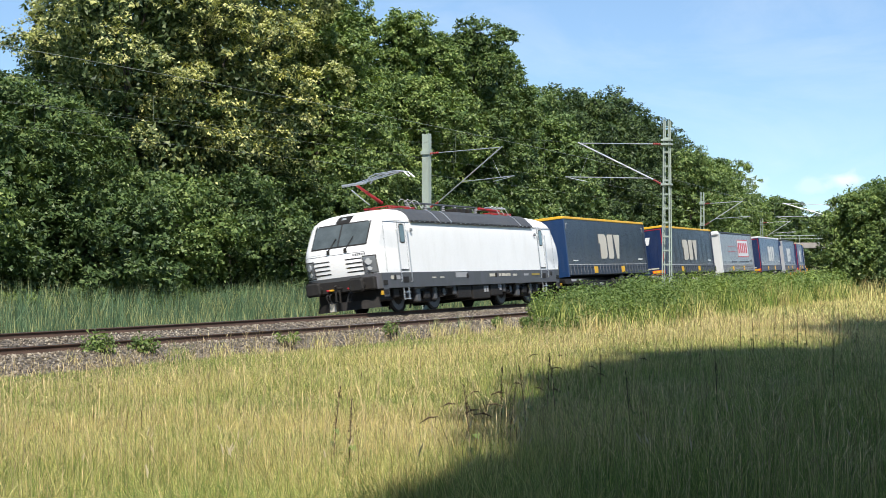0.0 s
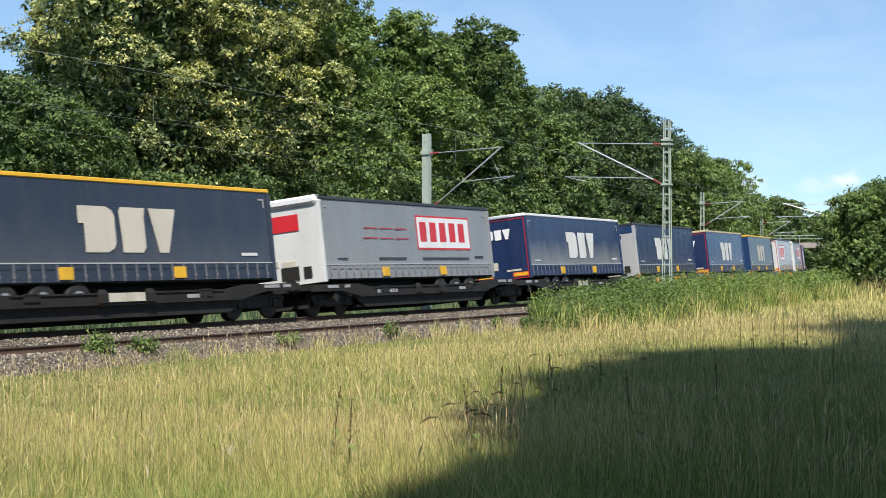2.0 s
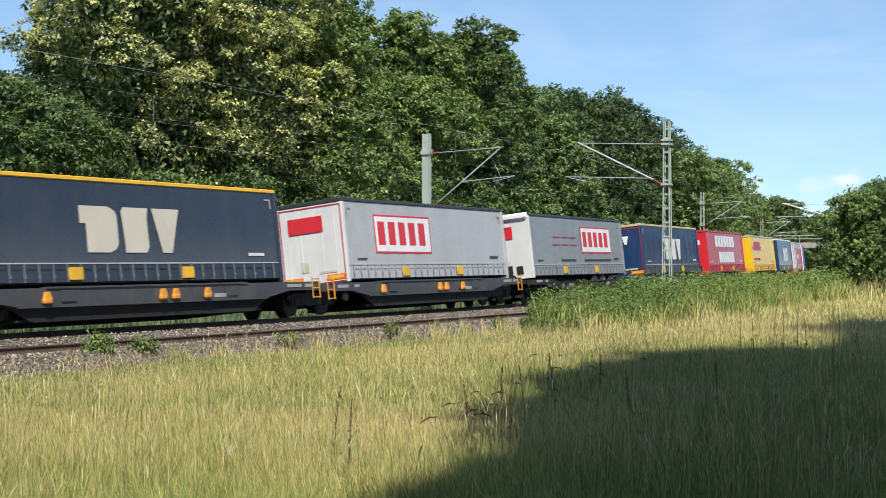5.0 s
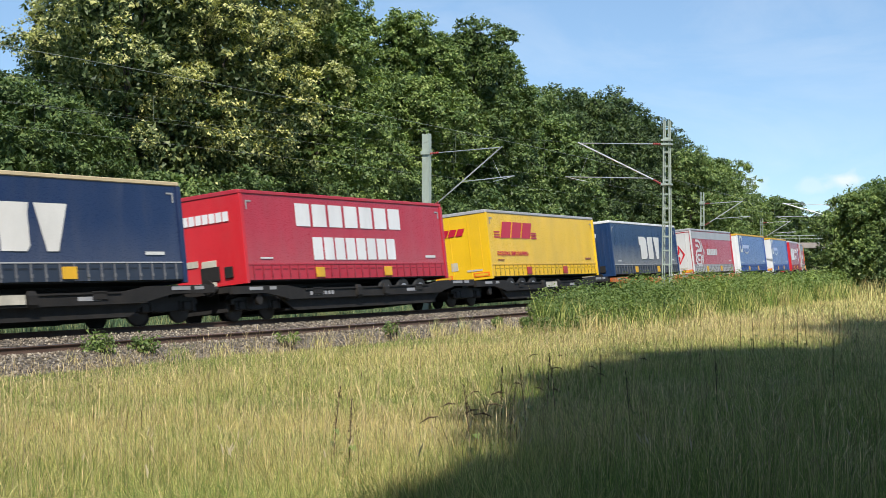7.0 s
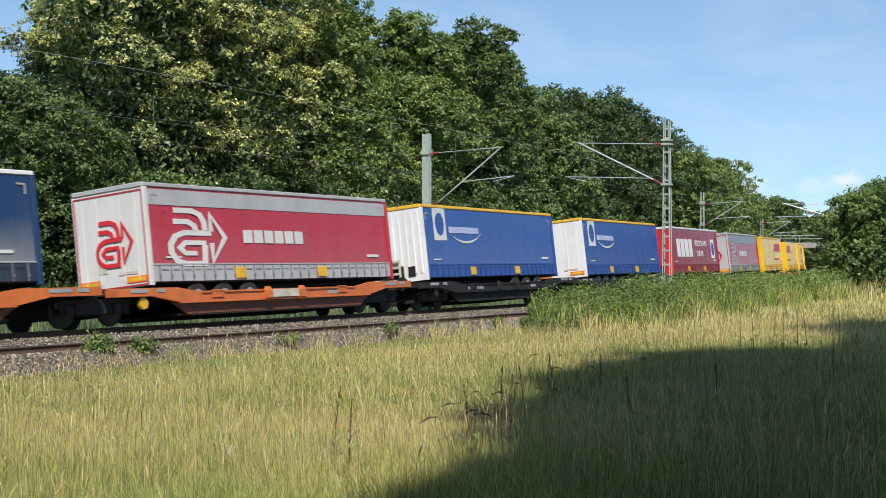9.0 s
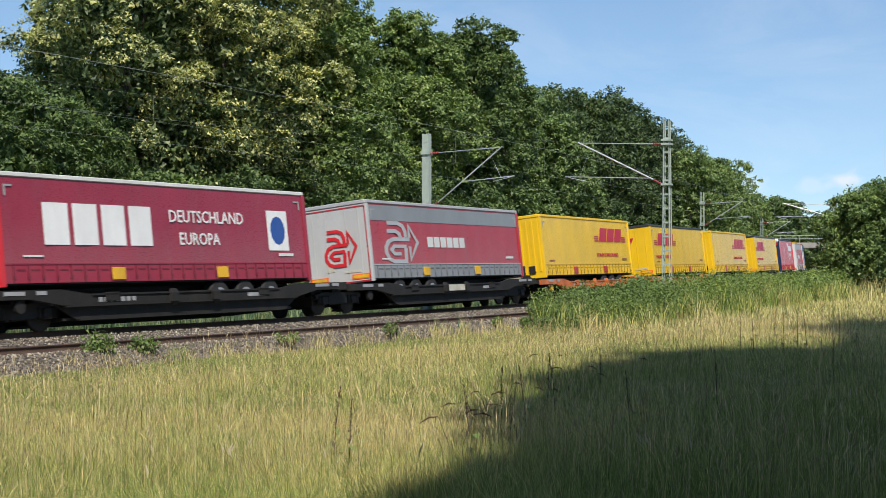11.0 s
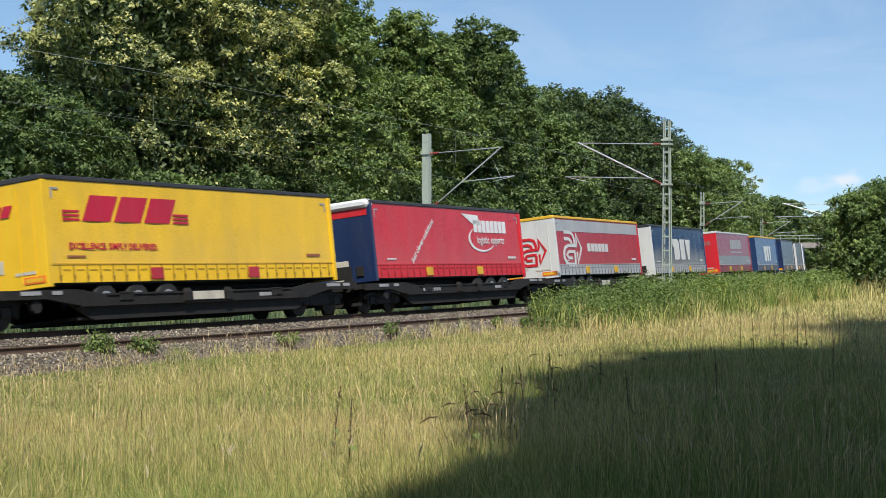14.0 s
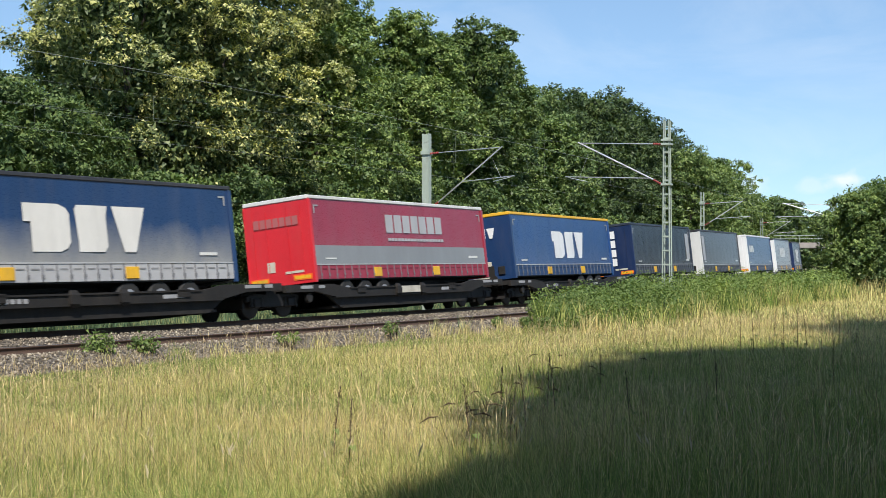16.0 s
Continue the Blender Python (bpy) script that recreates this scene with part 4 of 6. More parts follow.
def build_bridge():
    m = surface("bridge_concrete", (0.32, 0.29, 0.26), 0.9, grain=10, large=0.5, amount=0.25, bump=0.4)
    ob = hull("road_bridge", "distant concrete road bridge over the railway with a railing", "bridge")
    g = Geo()
    g.box(-30, 22, -2.5, 2.5, 3.75, 4.55, c=0.06)
    part("deck", g, m, ob)
    for x in (-12, 12):
        g = Geo()
        g.box(x - 0.7, x + 0.7, -2.3, 2.3, -2, 3.74, c=0.05)
        part("pier", g, m, ob)
    for z in (5.1, 5.55):
        g = Geo()
        g.tube([(-30, -2.4, z), (22, -2.4, z)], 0.04, 5)
        part("rail_bar", g, M_MAST, ob)
    for i in range(21):
        g = Geo()
        g.box(-30 + i * 2.6 - 0.03, -30 + i * 2.6 + 0.03, -2.43, -2.37, 4.55, 5.6)
        part("post", g, M_MAST, ob)
    x, y, a = line(178.0)
    ob.matrix_world = pose(float(x), float(y), -0.3, 0, 0, -math.degrees(float(a)))


# ================= the train =================
SPEED = 28.17
# frame-time unevenness of the film: metres by which the train is behind at each half second
LAG = {0.0: -0.02, 0.5: 0.0, 1.5: 0.41, 3.0: -0.17, 3.5: 0.17, 4.0: -0.43, 6.5: 0.23, 7.0: -0.34, 9.0: -0.31, 12.5: 0.27, 14.5: 0.43, 16.0: 0.12}
MOVING = []          # (thing, s of its origin at the start)


def lag(t):
    return LAG.get(t, 0.31 if t % 1 else -0.25)


def ride(s, cant=CANT):
    x, y, a = line(s)
    return Matrix.Translation((float(x), float(y), float(rise(s)))) @ Matrix.Rotation(math.pi / 2 - float(a), 4, "Z") @ Matrix.Rotation(-cant, 4, "X")


M_BLACK = surface("underframe_black", (0.012, 0.0105, 0.0095), 0.8, amount=0.35, dirt=(0.045, 0.035, 0.027), dirt_amount=0.45)
M_GREYFRAME = surface("underframe_grey", (0.055, 0.057, 0.062), 0.55, amount=0.25, dirt=(0.13, 0.11, 0.09), dirt_amount=0.4)
M_ORANGE = surface("underframe_orange", (0.62, 0.155, 0.035), 0.5, amount=0.2, dirt=(0.16, 0.06, 0.03), dirt_amount=0.5)
# frame orange darkened: shade below the side beam put into the colour, with dirt
M_POCKET = surface("pocket_shaded_dirty_orange", (0.20, 0.055, 0.022), 0.6, amount=0.3, dirt=(0.06, 0.03, 0.02), dirt_amount=0.6)
M_WHEEL = surface("wheel_steel", (0.028, 0.025, 0.023), 0.6, 0.3, amount=0.3)
M_RUBBER = surface("tyre_rubber", (0.02, 0.02, 0.02), 0.85)
M_RIM = surface("trailer_rim", (0.35, 0.35, 0.36), 0.45, 0.4)
M_YELLOW = surface("warning_yellow", (0.75, 0.42, 0.02), 0.5, dirt=(0.2, 0.15, 0.08))
M_CHOCK = surface("chock_orange", (0.72, 0.30, 0.03), 0.5, dirt=(0.2, 0.13, 0.06))
M_PLATE = surface("white_plate", (0.56, 0.52, 0.43), 0.5, dirt=(0.28, 0.25, 0.2), dirt_amount=0.6)
M_STRAP = surface("strap_grey", (0.33, 0.33, 0.34), 0.6)
M_BELT = surface("belt_grey", (0.17, 0.17, 0.18), 0.6)
M_ORANGEMARK = surface("reflector_orange", (0.85, 0.17, 0.02), 0.35)
M_REDMARK = surface("reflector_red", (0.42, 0.02, 0.03), 0.35)

PAINTS = {}


def paint(c, rough=0.38, tarp=False, low_grey=0.0):
    key = (c, rough, tarp, low_grey)
    if key not in PAINTS:
        PAINTS[key] = surface("tarpaulin" if tarp else "lacquer", c, rough, 0.0, grain=25 if tarp else 60, large=0.7, amount=0.14, bump=0.2 if tarp else 0.06,
                              dirt=(c[0] * 0.5 + 0.12, c[1] * 0.5 + 0.11, c[2] * 0.5 + 0.10), dirt_amount=0.2 if tarp else 0.2, stretch=(1, 1, 0.5))
        # the colour turns to grey towards the bottom, with an uneven edge
        if low_grey:
            nt, links = PAINTS[key].node_tree.nodes, PAINTS[key].node_tree.links
            p = nt["Principled BSDF"]
            src = p.inputs["Base Color"].links[0].from_socket
            tc = nt.new("ShaderNodeTexCoord")
            sep = nt.new("ShaderNodeSeparateXYZ")
            links.new(tc.outputs["Object"], sep.inputs[0])
            add = nt.new("ShaderNodeMath")
            add.operation = "MULTIPLY_ADD"
            links.new(noise_node(nt, links, 1.2, 5, 0.6, stretch=(1, 1, 0.4)), add.inputs[0])
            add.inputs[1].default_value = -1.2
            links.new(sep.outputs[2], add.inputs[2])
            mr = nt.new("ShaderNodeMapRange")
            mr.inputs[1].default_value, mr.inputs[2].default_value, mr.inputs[3].default_value, mr.inputs[4].default_value = 0.8, 2.3, low_grey, 0.0
            links.new(add.outputs[0], mr.inputs[0])
            links.new(mix_col(nt, links, src, (0.33, 0.32, 0.29, 1), mr.outputs[0]), p.inputs["Base Color"])
    return PAINTS[key]


NAVY, NAVY2, SLATE, BLUE, TIPBLUE = (0.012, 0.028, 0.088), (0.013, 0.043, 0.125), (0.026, 0.036, 0.058), (0.016, 0.065, 0.20), (0.022, 0.08, 0.32)
WHITE, OFFWHITE, GREY, LGREY = (0.80, 0.80, 0.80), (0.66, 0.66, 0.64), (0.24, 0.25, 0.26), (0.42, 0.42, 0.43)
RED, CRIMSON, MAROON, GOLD = (0.62, 0.02, 0.03), (0.46, 0.025, 0.045), (0.30, 0.025, 0.05), (0.85, 0.52, 0.015)
LOGORED, CHAR = (0.52, 0.01, 0.04), (0.035, 0.035, 0.04)
YELL, CREAM, BEIGE = (0.80, 0.45, 0.03), (0.60, 0.55, 0.46), (0.58, 0.46, 0.28)


def wave(x, z):
    """The slack of a curtain between its straps."""
    return 0.012 * math.sin(x * 4.9) * math.sin(max(min((z - 1.5) / 2.3, 1), 0) * math.pi)


def block_row(x0, x1, z0, z1, n, slant=0.0, gap=0.16):
    w = (x1 - x0) / n
    return [[(x0 + i * w, z0), (x0 + (i + 1 - gap) * w, z0), (x0 + (i + 1 - gap) * w + slant, z1), (x0 + i * w + slant, z1)] for i in range(n)]


def scaled(polys, x0, x1, z0, z1):
    return [[(x0 + x * (x1 - x0), z0 + z * (z1 - z0)) for x, z in p] for p in polys]


TRIO = [[(0, 1), (0.27, 1), (0.33, 0.92), (0.355, 0.8), (0.355, 0.2), (0.33, 0.08), (0.27, 0), (0.055, 0), (0.055, 0.62), (0, 0.62)],
        [(0.42, 1), (0.67, 1), (0.655, 0.78), (0.66, 0.12), (0.63, 0), (0.42, 0), (0.42, 0.22), (0.40, 0.9)],
        [(0.71, 1), (1, 1), (0.90, 0), (0.80, 0)]]


def band(pts, w):
    """A bent band of width w along a line of points, as one quad for each stretch."""
    d = [Vector((b[0] - a[0], b[1] - a[1])).normalized() for a, b in zip(pts, pts[1:])]
    edge = []
    for i, p in enumerate(pts):
        a, b = d[max(i - 1, 0)], d[min(i, len(d) - 1)]
        t = (a + b).normalized() if (a + b).length > 0.05 else b
        k = min(1 / max(t.dot(a), 0.5), 1.6) * w / 2
        edge.append(((p[0] - t.y * k, p[1] + t.x * k), (p[0] + t.y * k, p[1] - t.x * k)))
    return [[e[0], e[1], f[1], f[0]] for e, f in zip(edge, edge[1:])]


ARROW = (band([(0.13, 0.95), (0.42, 0.95), (0.55, 0.89), (0.61, 0.76), (0.62, 0.62)], 0.09)
         + band([(0.11, 0.76), (0.34, 0.76), (0.44, 0.70), (0.47, 0.60)], 0.09)
         + band([(0.72, 0.57), (0.28, 0.57), (0.13, 0.51), (0.05, 0.37), (0.05, 0.23), (0.13, 0.09), (0.26, 0.04), (0.58, 0.04), (0.60, 0.36)], 0.09)
         + band([(0.62, 0.40), (0.28, 0.40), (0.19, 0.31), (0.27, 0.22), (0.46, 0.22)], 0.08)
         + band([(0.72, 0.60), (0.72, 0.90), (0.95, 0.50), (0.72, 0.08), (0.72, 0.40)], 0.08))


def words(parent, text, x, z, size, y, material, name="lettering", turn=None):
    cu = bpy.data.curves.new(name, "FONT")
    cu.body, cu.size, cu.extrude, cu.resolution_u, cu.offset = text, size, 0.003, 2, 0.006
    tmp = bpy.data.objects.new(name, cu)
    scene.collection.objects.link(tmp)
    dg = bpy.context.evaluated_depsgraph_get()
    me = bpy.data.meshes.new_from_object(tmp.evaluated_get(dg))
    bpy.data.objects.remove(tmp)
    me.materials.clear()
    me.materials.append(material)
    ob = new(name, me)
    ob.parent = parent
    me.transform(Matrix.Translation((x, y, z)) @ (turn or Matrix()) @ Matrix.Rotation(math.pi / 2, 4, "X"))
    return ob


def decals(parent, polys, y, material, name="emblem"):
    if len(polys) <= 10:
        for p in polys:
            part(name, Geo().flat(p, y), material, parent)
        return
    g = Geo()
    for p in polys:
        g.flat(p, y)
    tagged(part(name, g, material, parent), kind="stuff")


def end_decals(parent, polys, x, material, name="emblem"):
    """Flat shapes on the leading end wall; polygons in (across, up) with across from the far side."""
    for p in polys:
        g = Geo()
        n = len(p)
        v = [(x, -a, z) for a, z in p] + [(x + 0.006, -a, z) for a, z in p]
        g.add(v, [tuple(range(n)), tuple(range(2 * n - 1, n - 1, -1))] + [(i, i + n, (i + 1) % n + n, (i + 1) % n) for i in range(n)])
        part(name, g, material, parent)


LEN, HALF, ZB, ZT = 13.6, 1.275, 1.12, 4.02


def trailer(i, s, curtain, end, edge, skirt, label, rear_first, logos, end_logo=None, lower=None, upper=None, frame_red=False, strap_col=None, ribbed=False, belts=True, low_grey=0.12, cap=None, end_band=None):
    ob = hull("semi_trailer", label, "trailer", "semi-trailers on the train")
    y = -HALF
    # side curtains, a slack sheet on either side
    for sgn in (-1, 1):
        g = Geo()
        nx = 40
        zs = [1.66, 1.9, 2.3, 2.8, 3.3, 3.92]
        rows = [[(0.16 + (LEN - 0.32) * k / nx, sgn * (HALF + wave(k * LEN / nx + i, z)), z) for z in zs] for k in range(nx + 1)]
        v = [p for r in rows for p in r]
        n = len(zs)
        f = [(a * n + b, a * n + b + 1, (a + 1) * n + b + 1, (a + 1) * n + b) for a in range(nx) for b in range(n - 1)]
        g.add(v, f)
        ob_c = part("side_curtain", g, paint(curtain, 0.33, True, low_grey), ob, smooth_faces=True)
        if sgn == -1:
            side = ob_c
    if lower:
        g = Geo()
        g.box(0.17, LEN - 0.17, y - 0.016, y - 0.013, lower[1], lower[2])
        part("lower_panel", g, paint(lower[0], 0.4, True), ob)
    if upper:
        g = Geo()
        g.box(0.17, LEN - 0.17, y - 0.016, y - 0.013, upper[1], upper[2])
        part("upper_panel", g, paint(upper[0], 0.4, True), ob)
    # roof with rounded rails
    g = Geo()
    g.box(0.05, LEN - 0.05, -HALF + 0.05, HALF - 0.05, 3.9, ZT, c=0.03)
    part("roof", g, paint(OFFWHITE, 0.5, True), ob)
    for sgn in (-1, 1):
        g = Geo()
        g.box(0.02, LEN - 0.02, sgn * (HALF + 0.0) - 0.035, sgn * (HALF + 0.0) + 0.035, 3.91, ZT + 0.01, c=0.02)
        part("roof_rail", g, paint(edge, 0.5), ob)
    # end walls and corner posts
    for x0, x1, nm in ((0.0, 0.1, "front_wall"), (LEN - 0.1, LEN, "rear_wall")):
        g = Geo()
        g.box(x0, x1, -HALF + 0.02, HALF - 0.02, ZB, ZT, c=0.015)
        wall = part(nm, g, paint(end, 0.35), ob)
        if ribbed and x0 == 0:
            for k in range(9):
                yy = -1.12 + k * 0.28
                g = Geo()
                g.box(-0.03, 0.003, yy - 0.05, yy + 0.05, ZB + 0.3, ZT - 0.25)
                part("rib", g, paint(end, 0.35), wall)
        for sgn in (-1, 1):
            g = Geo()
            xa = x0 - 0.01 if x0 == 0 else x0 - 0.06
            g.box(xa, xa + 0.17, sgn * HALF - 0.05, sgn * HALF + 0.025 if sgn > 0 else sgn * HALF + 0.05, ZB, 3.9, c=0.012)
            part("corner_post", g, paint(end if x0 == 0 else curtain, 0.4), ob)
    g = Geo()
    g.box(-0.03, 0.12, -HALF, HALF, 3.90, ZT + 0.02, c=0.02)
    part("header_rail", g, paint(edge, 0.5), ob)
    # chassis
    g = Geo()
    g.box(0.1, LEN - 0.1, -HALF + 0.02, HALF - 0.02, 1.18, 1.30)
    for yy in (-0.45, 0.45):
        g.box(0.4, LEN - 0.3, yy - 0.07, yy + 0.07, 0.85, 1.13)
    part("chassis", g, M_BLACK, ob)
    g = Geo()
    g.box(0.12, LEN - 0.12, y - 0.012, y + 0.02, 1.22, 1.70)
    part("lower_band", g, paint(skirt, 0.5, True), ob)
    g = Geo()
    g.box(0.12, LEN - 0.12, y - 0.03, y - 0.008, 1.69, 1.725)
    part("side_rail", g, paint(LGREY if strap_col is None else strap_col, 0.5), ob)
    if belts:
        g = Geo()
        for k in range(26):
            x = 0.45 + k * 0.508
            g.box(x - 0.02, x + 0.02, y - 0.026, y - 0.010, 1.22, 1.69)
            g.box(x - 0.045, x + 0.045, y - 0.036, y - 0.026, 1.32, 1.41)
        tagged(part("strapping", g, M_BELT if strap_col is None else paint(tuple(k * 0.55 for k in strap_col), 0.5), ob), kind="stuff")
        g = Geo()
        for k in range(25):
            x = 0.56 + k * 0.508
            g.box(x, x + 0.29, y - 0.022, y - 0.010, 1.53, 1.57)
        tagged(part("lashing_eyes", g, paint(tuple(k * 0.5 for k in skirt), 0.6), ob), kind="stuff")
    for x in (4.3, 8.9):
        g = Geo()
        g.box(x - 0.26, x + 0.26, y - 0.05, y - 0.01, 1.27, 1.60, c=0.01)
        part("grapple_plate", g, M_REDMARK if curtain == GOLD else M_YELLOW, ob, "red grapple plate" if curtain == GOLD else "yellow grapple plate")
    for x, d in ((0.32, 1), (LEN - 0.32, -1)):
        g = Geo()
        g.box(min(x, x + d * 0.3), max(x, x + d * 0.3), y - 0.024, y - 0.016, 3.66, 3.71)
        g.box(min(x, x + d * 0.06), max(x, x + d * 0.06), y - 0.024, y - 0.016, 3.42, 3.66)
        part("corner_mark", g, M_STRAP, ob)
    # running gear
    ax = (2.2, 3.5, 4.8) if rear_first else (LEN - 2.2, LEN - 3.5, LEN - 4.8)
    for x in ax:
        for sgn in (-1, 1):
            wheel = Geo()
            wheel.disc(x, sgn * 1.22 - 0.18 * sgn - 0.18, sgn * 1.22 - 0.18 * sgn + 0.18, 0.72, 0.5, 18)
            w = part("wheel", wheel, M_RUBBER, ob, "black tyre", smooth_faces=True)
            if sgn < 0:
                rim = Geo()
                rim.disc(x, -1.235, -1.21, 0.72, 0.27, 14)
                part("rim", rim, M_RIM, w)
    # marks on the leading end
    if rear_first:
        for a in (-0.85, 0.85):
            g = Geo()
            g.box(-0.02, 0.0, a - 0.36, a + 0.36, 1.25, 1.43)
            part("marker_board", g, M_ORANGEMARK, ob, "orange and red marker board")
        for a in (-0.95, -0.42, 0.42, 0.95):
            part("lock_rod", Geo().tube([(-0.012, a, 1.3), (-0.012, a, 3.75)], 0.014, 6), paint(end, 0.4), ob)
        for a in (-0.85, 0.85):
            g = Geo()
            g.box(-0.024, -0.02, a - 0.30, a + 0.30, 1.29, 1.39)
            part("marker_field", g, M_YELLOW, ob, "yellow field of the marker board")
        if frame_red:
            g = Geo()
            for q in ((-1.23, 1.23, 3.80, 3.84), (-1.23, 1.23, 1.15, 1.19), (-1.25, -1.21, 1.15, 3.84), (1.21, 1.25, 1.15, 3.84)):
                g.box(-0.016, 0.0, q[0], q[1], q[2], q[3])
            part("red_border", g, M_REDMARK, ob)
        g = Geo()
        g.box(-0.018, 0, 0.2, 0.5, 1.6, 1.95)
        g.box(-0.018, 0, -0.9, -0.2, 1.5, 1.58)
        part("notice", g, M_PLATE, ob)
    else:
        g = Geo()
        g.box(-0.05, 0.0, -0.35, 0.35, 1.3, 1.75, c=0.01)
        g.box(-0.06, 0.0, -0.85, -0.55, 1.35, 1.7, c=0.01)
        part("coupling_box", g, M_BLACK, ob)
        g = Geo()
        g.box(-0.04, 0.0, -0.25, 0.3, 1.45, 1.95, c=0.01)
        part("connector_panel", g, M_PLATE, ob, "white connector panel")
        if ribbed:
            for z in (1.42, 1.66, 1.90):
                g = Geo()
                g.box(-0.16, -0.10, -0.25, 0.65, z, z + 0.09, c=0.01)
                part("step_bar", g, M_PLATE, ob, "white tubular step bar")
            g = Geo()
            for yy in (-0.22, 0.62):
                g.box(-0.15, -0.0, yy - 0.025, yy + 0.025, 1.3, 2.02)
            part("step_frame", g, M_PLATE, ob)
        if cap:
            g = Geo()
            g.box(-0.14, 0.34, -HALF - 0.02, HALF + 0.02, 3.76, ZT + 0.05, c=0.09)
            part("roof_cap", g, paint(cap, 0.4), ob, "white rounded roof cap")
        if end_band:
            g = Geo()
            g.box(-0.018, 0.0, -HALF + 0.1, HALF - 0.1, 3.5, 3.88)
            part("front_band", g, paint(end_band, 0.4), ob)
        g = Geo()
        g.box(-0.03, 0.0, -0.2, 1.0, 1.15, 1.28)
        g.box(-0.03, 0.0, 0.45, 0.9, 1.8, 2.0)
        part("notice", g, M_PLATE, ob)
    for kind, *a in logos:
        logo(ob, kind, a, y - 0.0235)
    if end_logo:
        kind, col = end_logo
        polys = {"trio": scaled(TRIO, -0.75, 0.55, 2.95, 3.4), "arrow": scaled(ARROW, -0.55, 0.85, 1.75, 3.1), "row": block_row(-0.9, 0.9, 3.1, 3.4, 7), "panel": [[(-0.9, 2.95), (0.5, 2.95), (0.5, 3.5), (-0.9, 3.5)]],
                 "slant": block_row(-0.9, 0.2, 3.05, 3.35, 3, 0.15), "column": [[(-0.05 - 0.35, 1.75 + k * 0.5), (0.35, 1.75 + k * 0.5), (0.35, 2.15 + k * 0.5), (-0.4, 2.15 + k * 0.5)] for k in range(4)]}[kind]
        end_decals(ob, polys, -0.034 if not ribbed else -0.04, paint(col, 0.45))
    # small marks
    g = Geo()
    rr = random.Random(i)
    for x, z, w, h in ((0.7 + 0.3 * rr.random(), 1.88, 0.7, 0.05), (11.9, 1.92, 0.8, 0.09)):
        g.box(x, x + w, y - 0.028, y - 0.02, z, z + h)
    small = part("marking", g, paint(OFFWHITE if curtain not in (OFFWHITE, GREY, LGREY, GOLD) else (0.3, 0.1, 0.05) if curtain == GOLD else CHAR, 0.6), ob)
    tagged(small, kind="stuff")
    MOVING.append((ob, s))
    return ob


def logo(ob, kind, a, y):
    if kind == "trio":
        x0, x1, z0, z1, col = a
        decals(ob, scaled(TRIO, x0, x1, z0, z1), y, paint(col, 0.45))
    elif kind == "panel":          # framed panel with bars
        x0, x1, z0, z1, col, back = a
        decals(ob, [[(x0, z0), (x1, z0), (x1, z1), (x0, z1)]], y + 0.008, paint(col, 0.45), "panel_border")
        d = 0.07
        decals(ob, [[(x0 + d, z0 + d), (x1 - d, z0 + d), (x1 - d, z1 - d), (x0 + d, z1 - d)]], y + 0.004, paint(back, 0.45), "panel_field")
        decals(ob, block_row(x0 + 0.25, x1 - 0.2, z0 + 0.3, z1 - 0.25, 5, 0.0, 0.35), y, paint(col, 0.45))
    elif kind == "blocks":
        x0, x1, z0, z1, n, col, slant = a
        decals(ob, block_row(x0, x1, z0, z1, n, slant), y, paint(col, 0.45))
    elif kind == "speed":          # slanted trio with speed lines
        x0, x1, z0, z1, col = a
        w = x1 - x0
        polys = block_row(x0 + 0.14 * w, x0 + 0.86 * w, z0, z1, 3, 0.12 * w * 0.6, 0.12)
        for k in range(3):
            zz = z0 + k * 0.13 * (z1 - z0) * 1.2
            polys.append([(x0, zz), (x0 + 0.12 * w, zz), (x0 + 0.125 * w, zz + 0.06), (x0, zz + 0.06)])
            polys.append([(x0 + 0.86 * w, zz), (x1, zz), (x1, zz + 0.06), (x0 + 0.87 * w, zz + 0.06)])
        decals(ob, polys, y, paint(col, 0.45))
    elif kind == "arrow":
        x0, x1, z0, z1, col = a
        decals(ob, scaled(ARROW, x0, x1, z0, z1), y, paint(col, 0.45))
    elif kind == "shield":
        x0, z0, w, col, inner = a
        h = w * 1.15
        decals(ob, [[(x0, z0), (x0 + w, z0), (x0 + w, z0 + h), (x0, z0 + h)]], y + 0.004, paint(col, 0.45), "badge_field")
        decals(ob, [[(x0 + w * (0.5 + 0.36 * math.cos(k / 12 * 6.283)), z0 + h * (0.5 + 0.36 * math.sin(k / 12 * 6.283))) for k in range(12)]], y, paint(inner, 0.45))
    elif kind == "arc":
        x, z, r, a0, a1, w, col = a[:7]
        sq = a[7] if len(a) > 7 else 1.0
        n = 16
        pts = [(r, q) for q in range(n + 1)]
        out = [(x + r * math.cos(math.radians(a0 + (a1 - a0) * q / n)), z + sq * r * math.sin(math.radians(a0 + (a1 - a0) * q / n))) for _, q in pts]
        inn = [(x + (r - w * math.sin(math.pi * q / n)) * math.cos(math.radians(a0 + (a1 - a0) * q / n)), z + sq * (r - w * math.sin(math.pi * q / n)) * math.sin(math.radians(a0 + (a1 - a0) * q / n))) for _, q in pts]
        decals(ob, [[out[k], out[k + 1], inn[k + 1], inn[k]] for k in range(n)], y, paint(col, 0.45))
    elif kind == "poly":
        pts, col = a
        decals(ob, [pts], y, paint(col, 0.45))
    elif kind == "words":
        text, x, z, size, col = a[:5]
        turn = Matrix.Rotation(-math.radians(a[5]), 4, "Y") if len(a) > 5 else None
        words(ob, text, x, z, size, y, paint(col, 0.45), turn=turn)


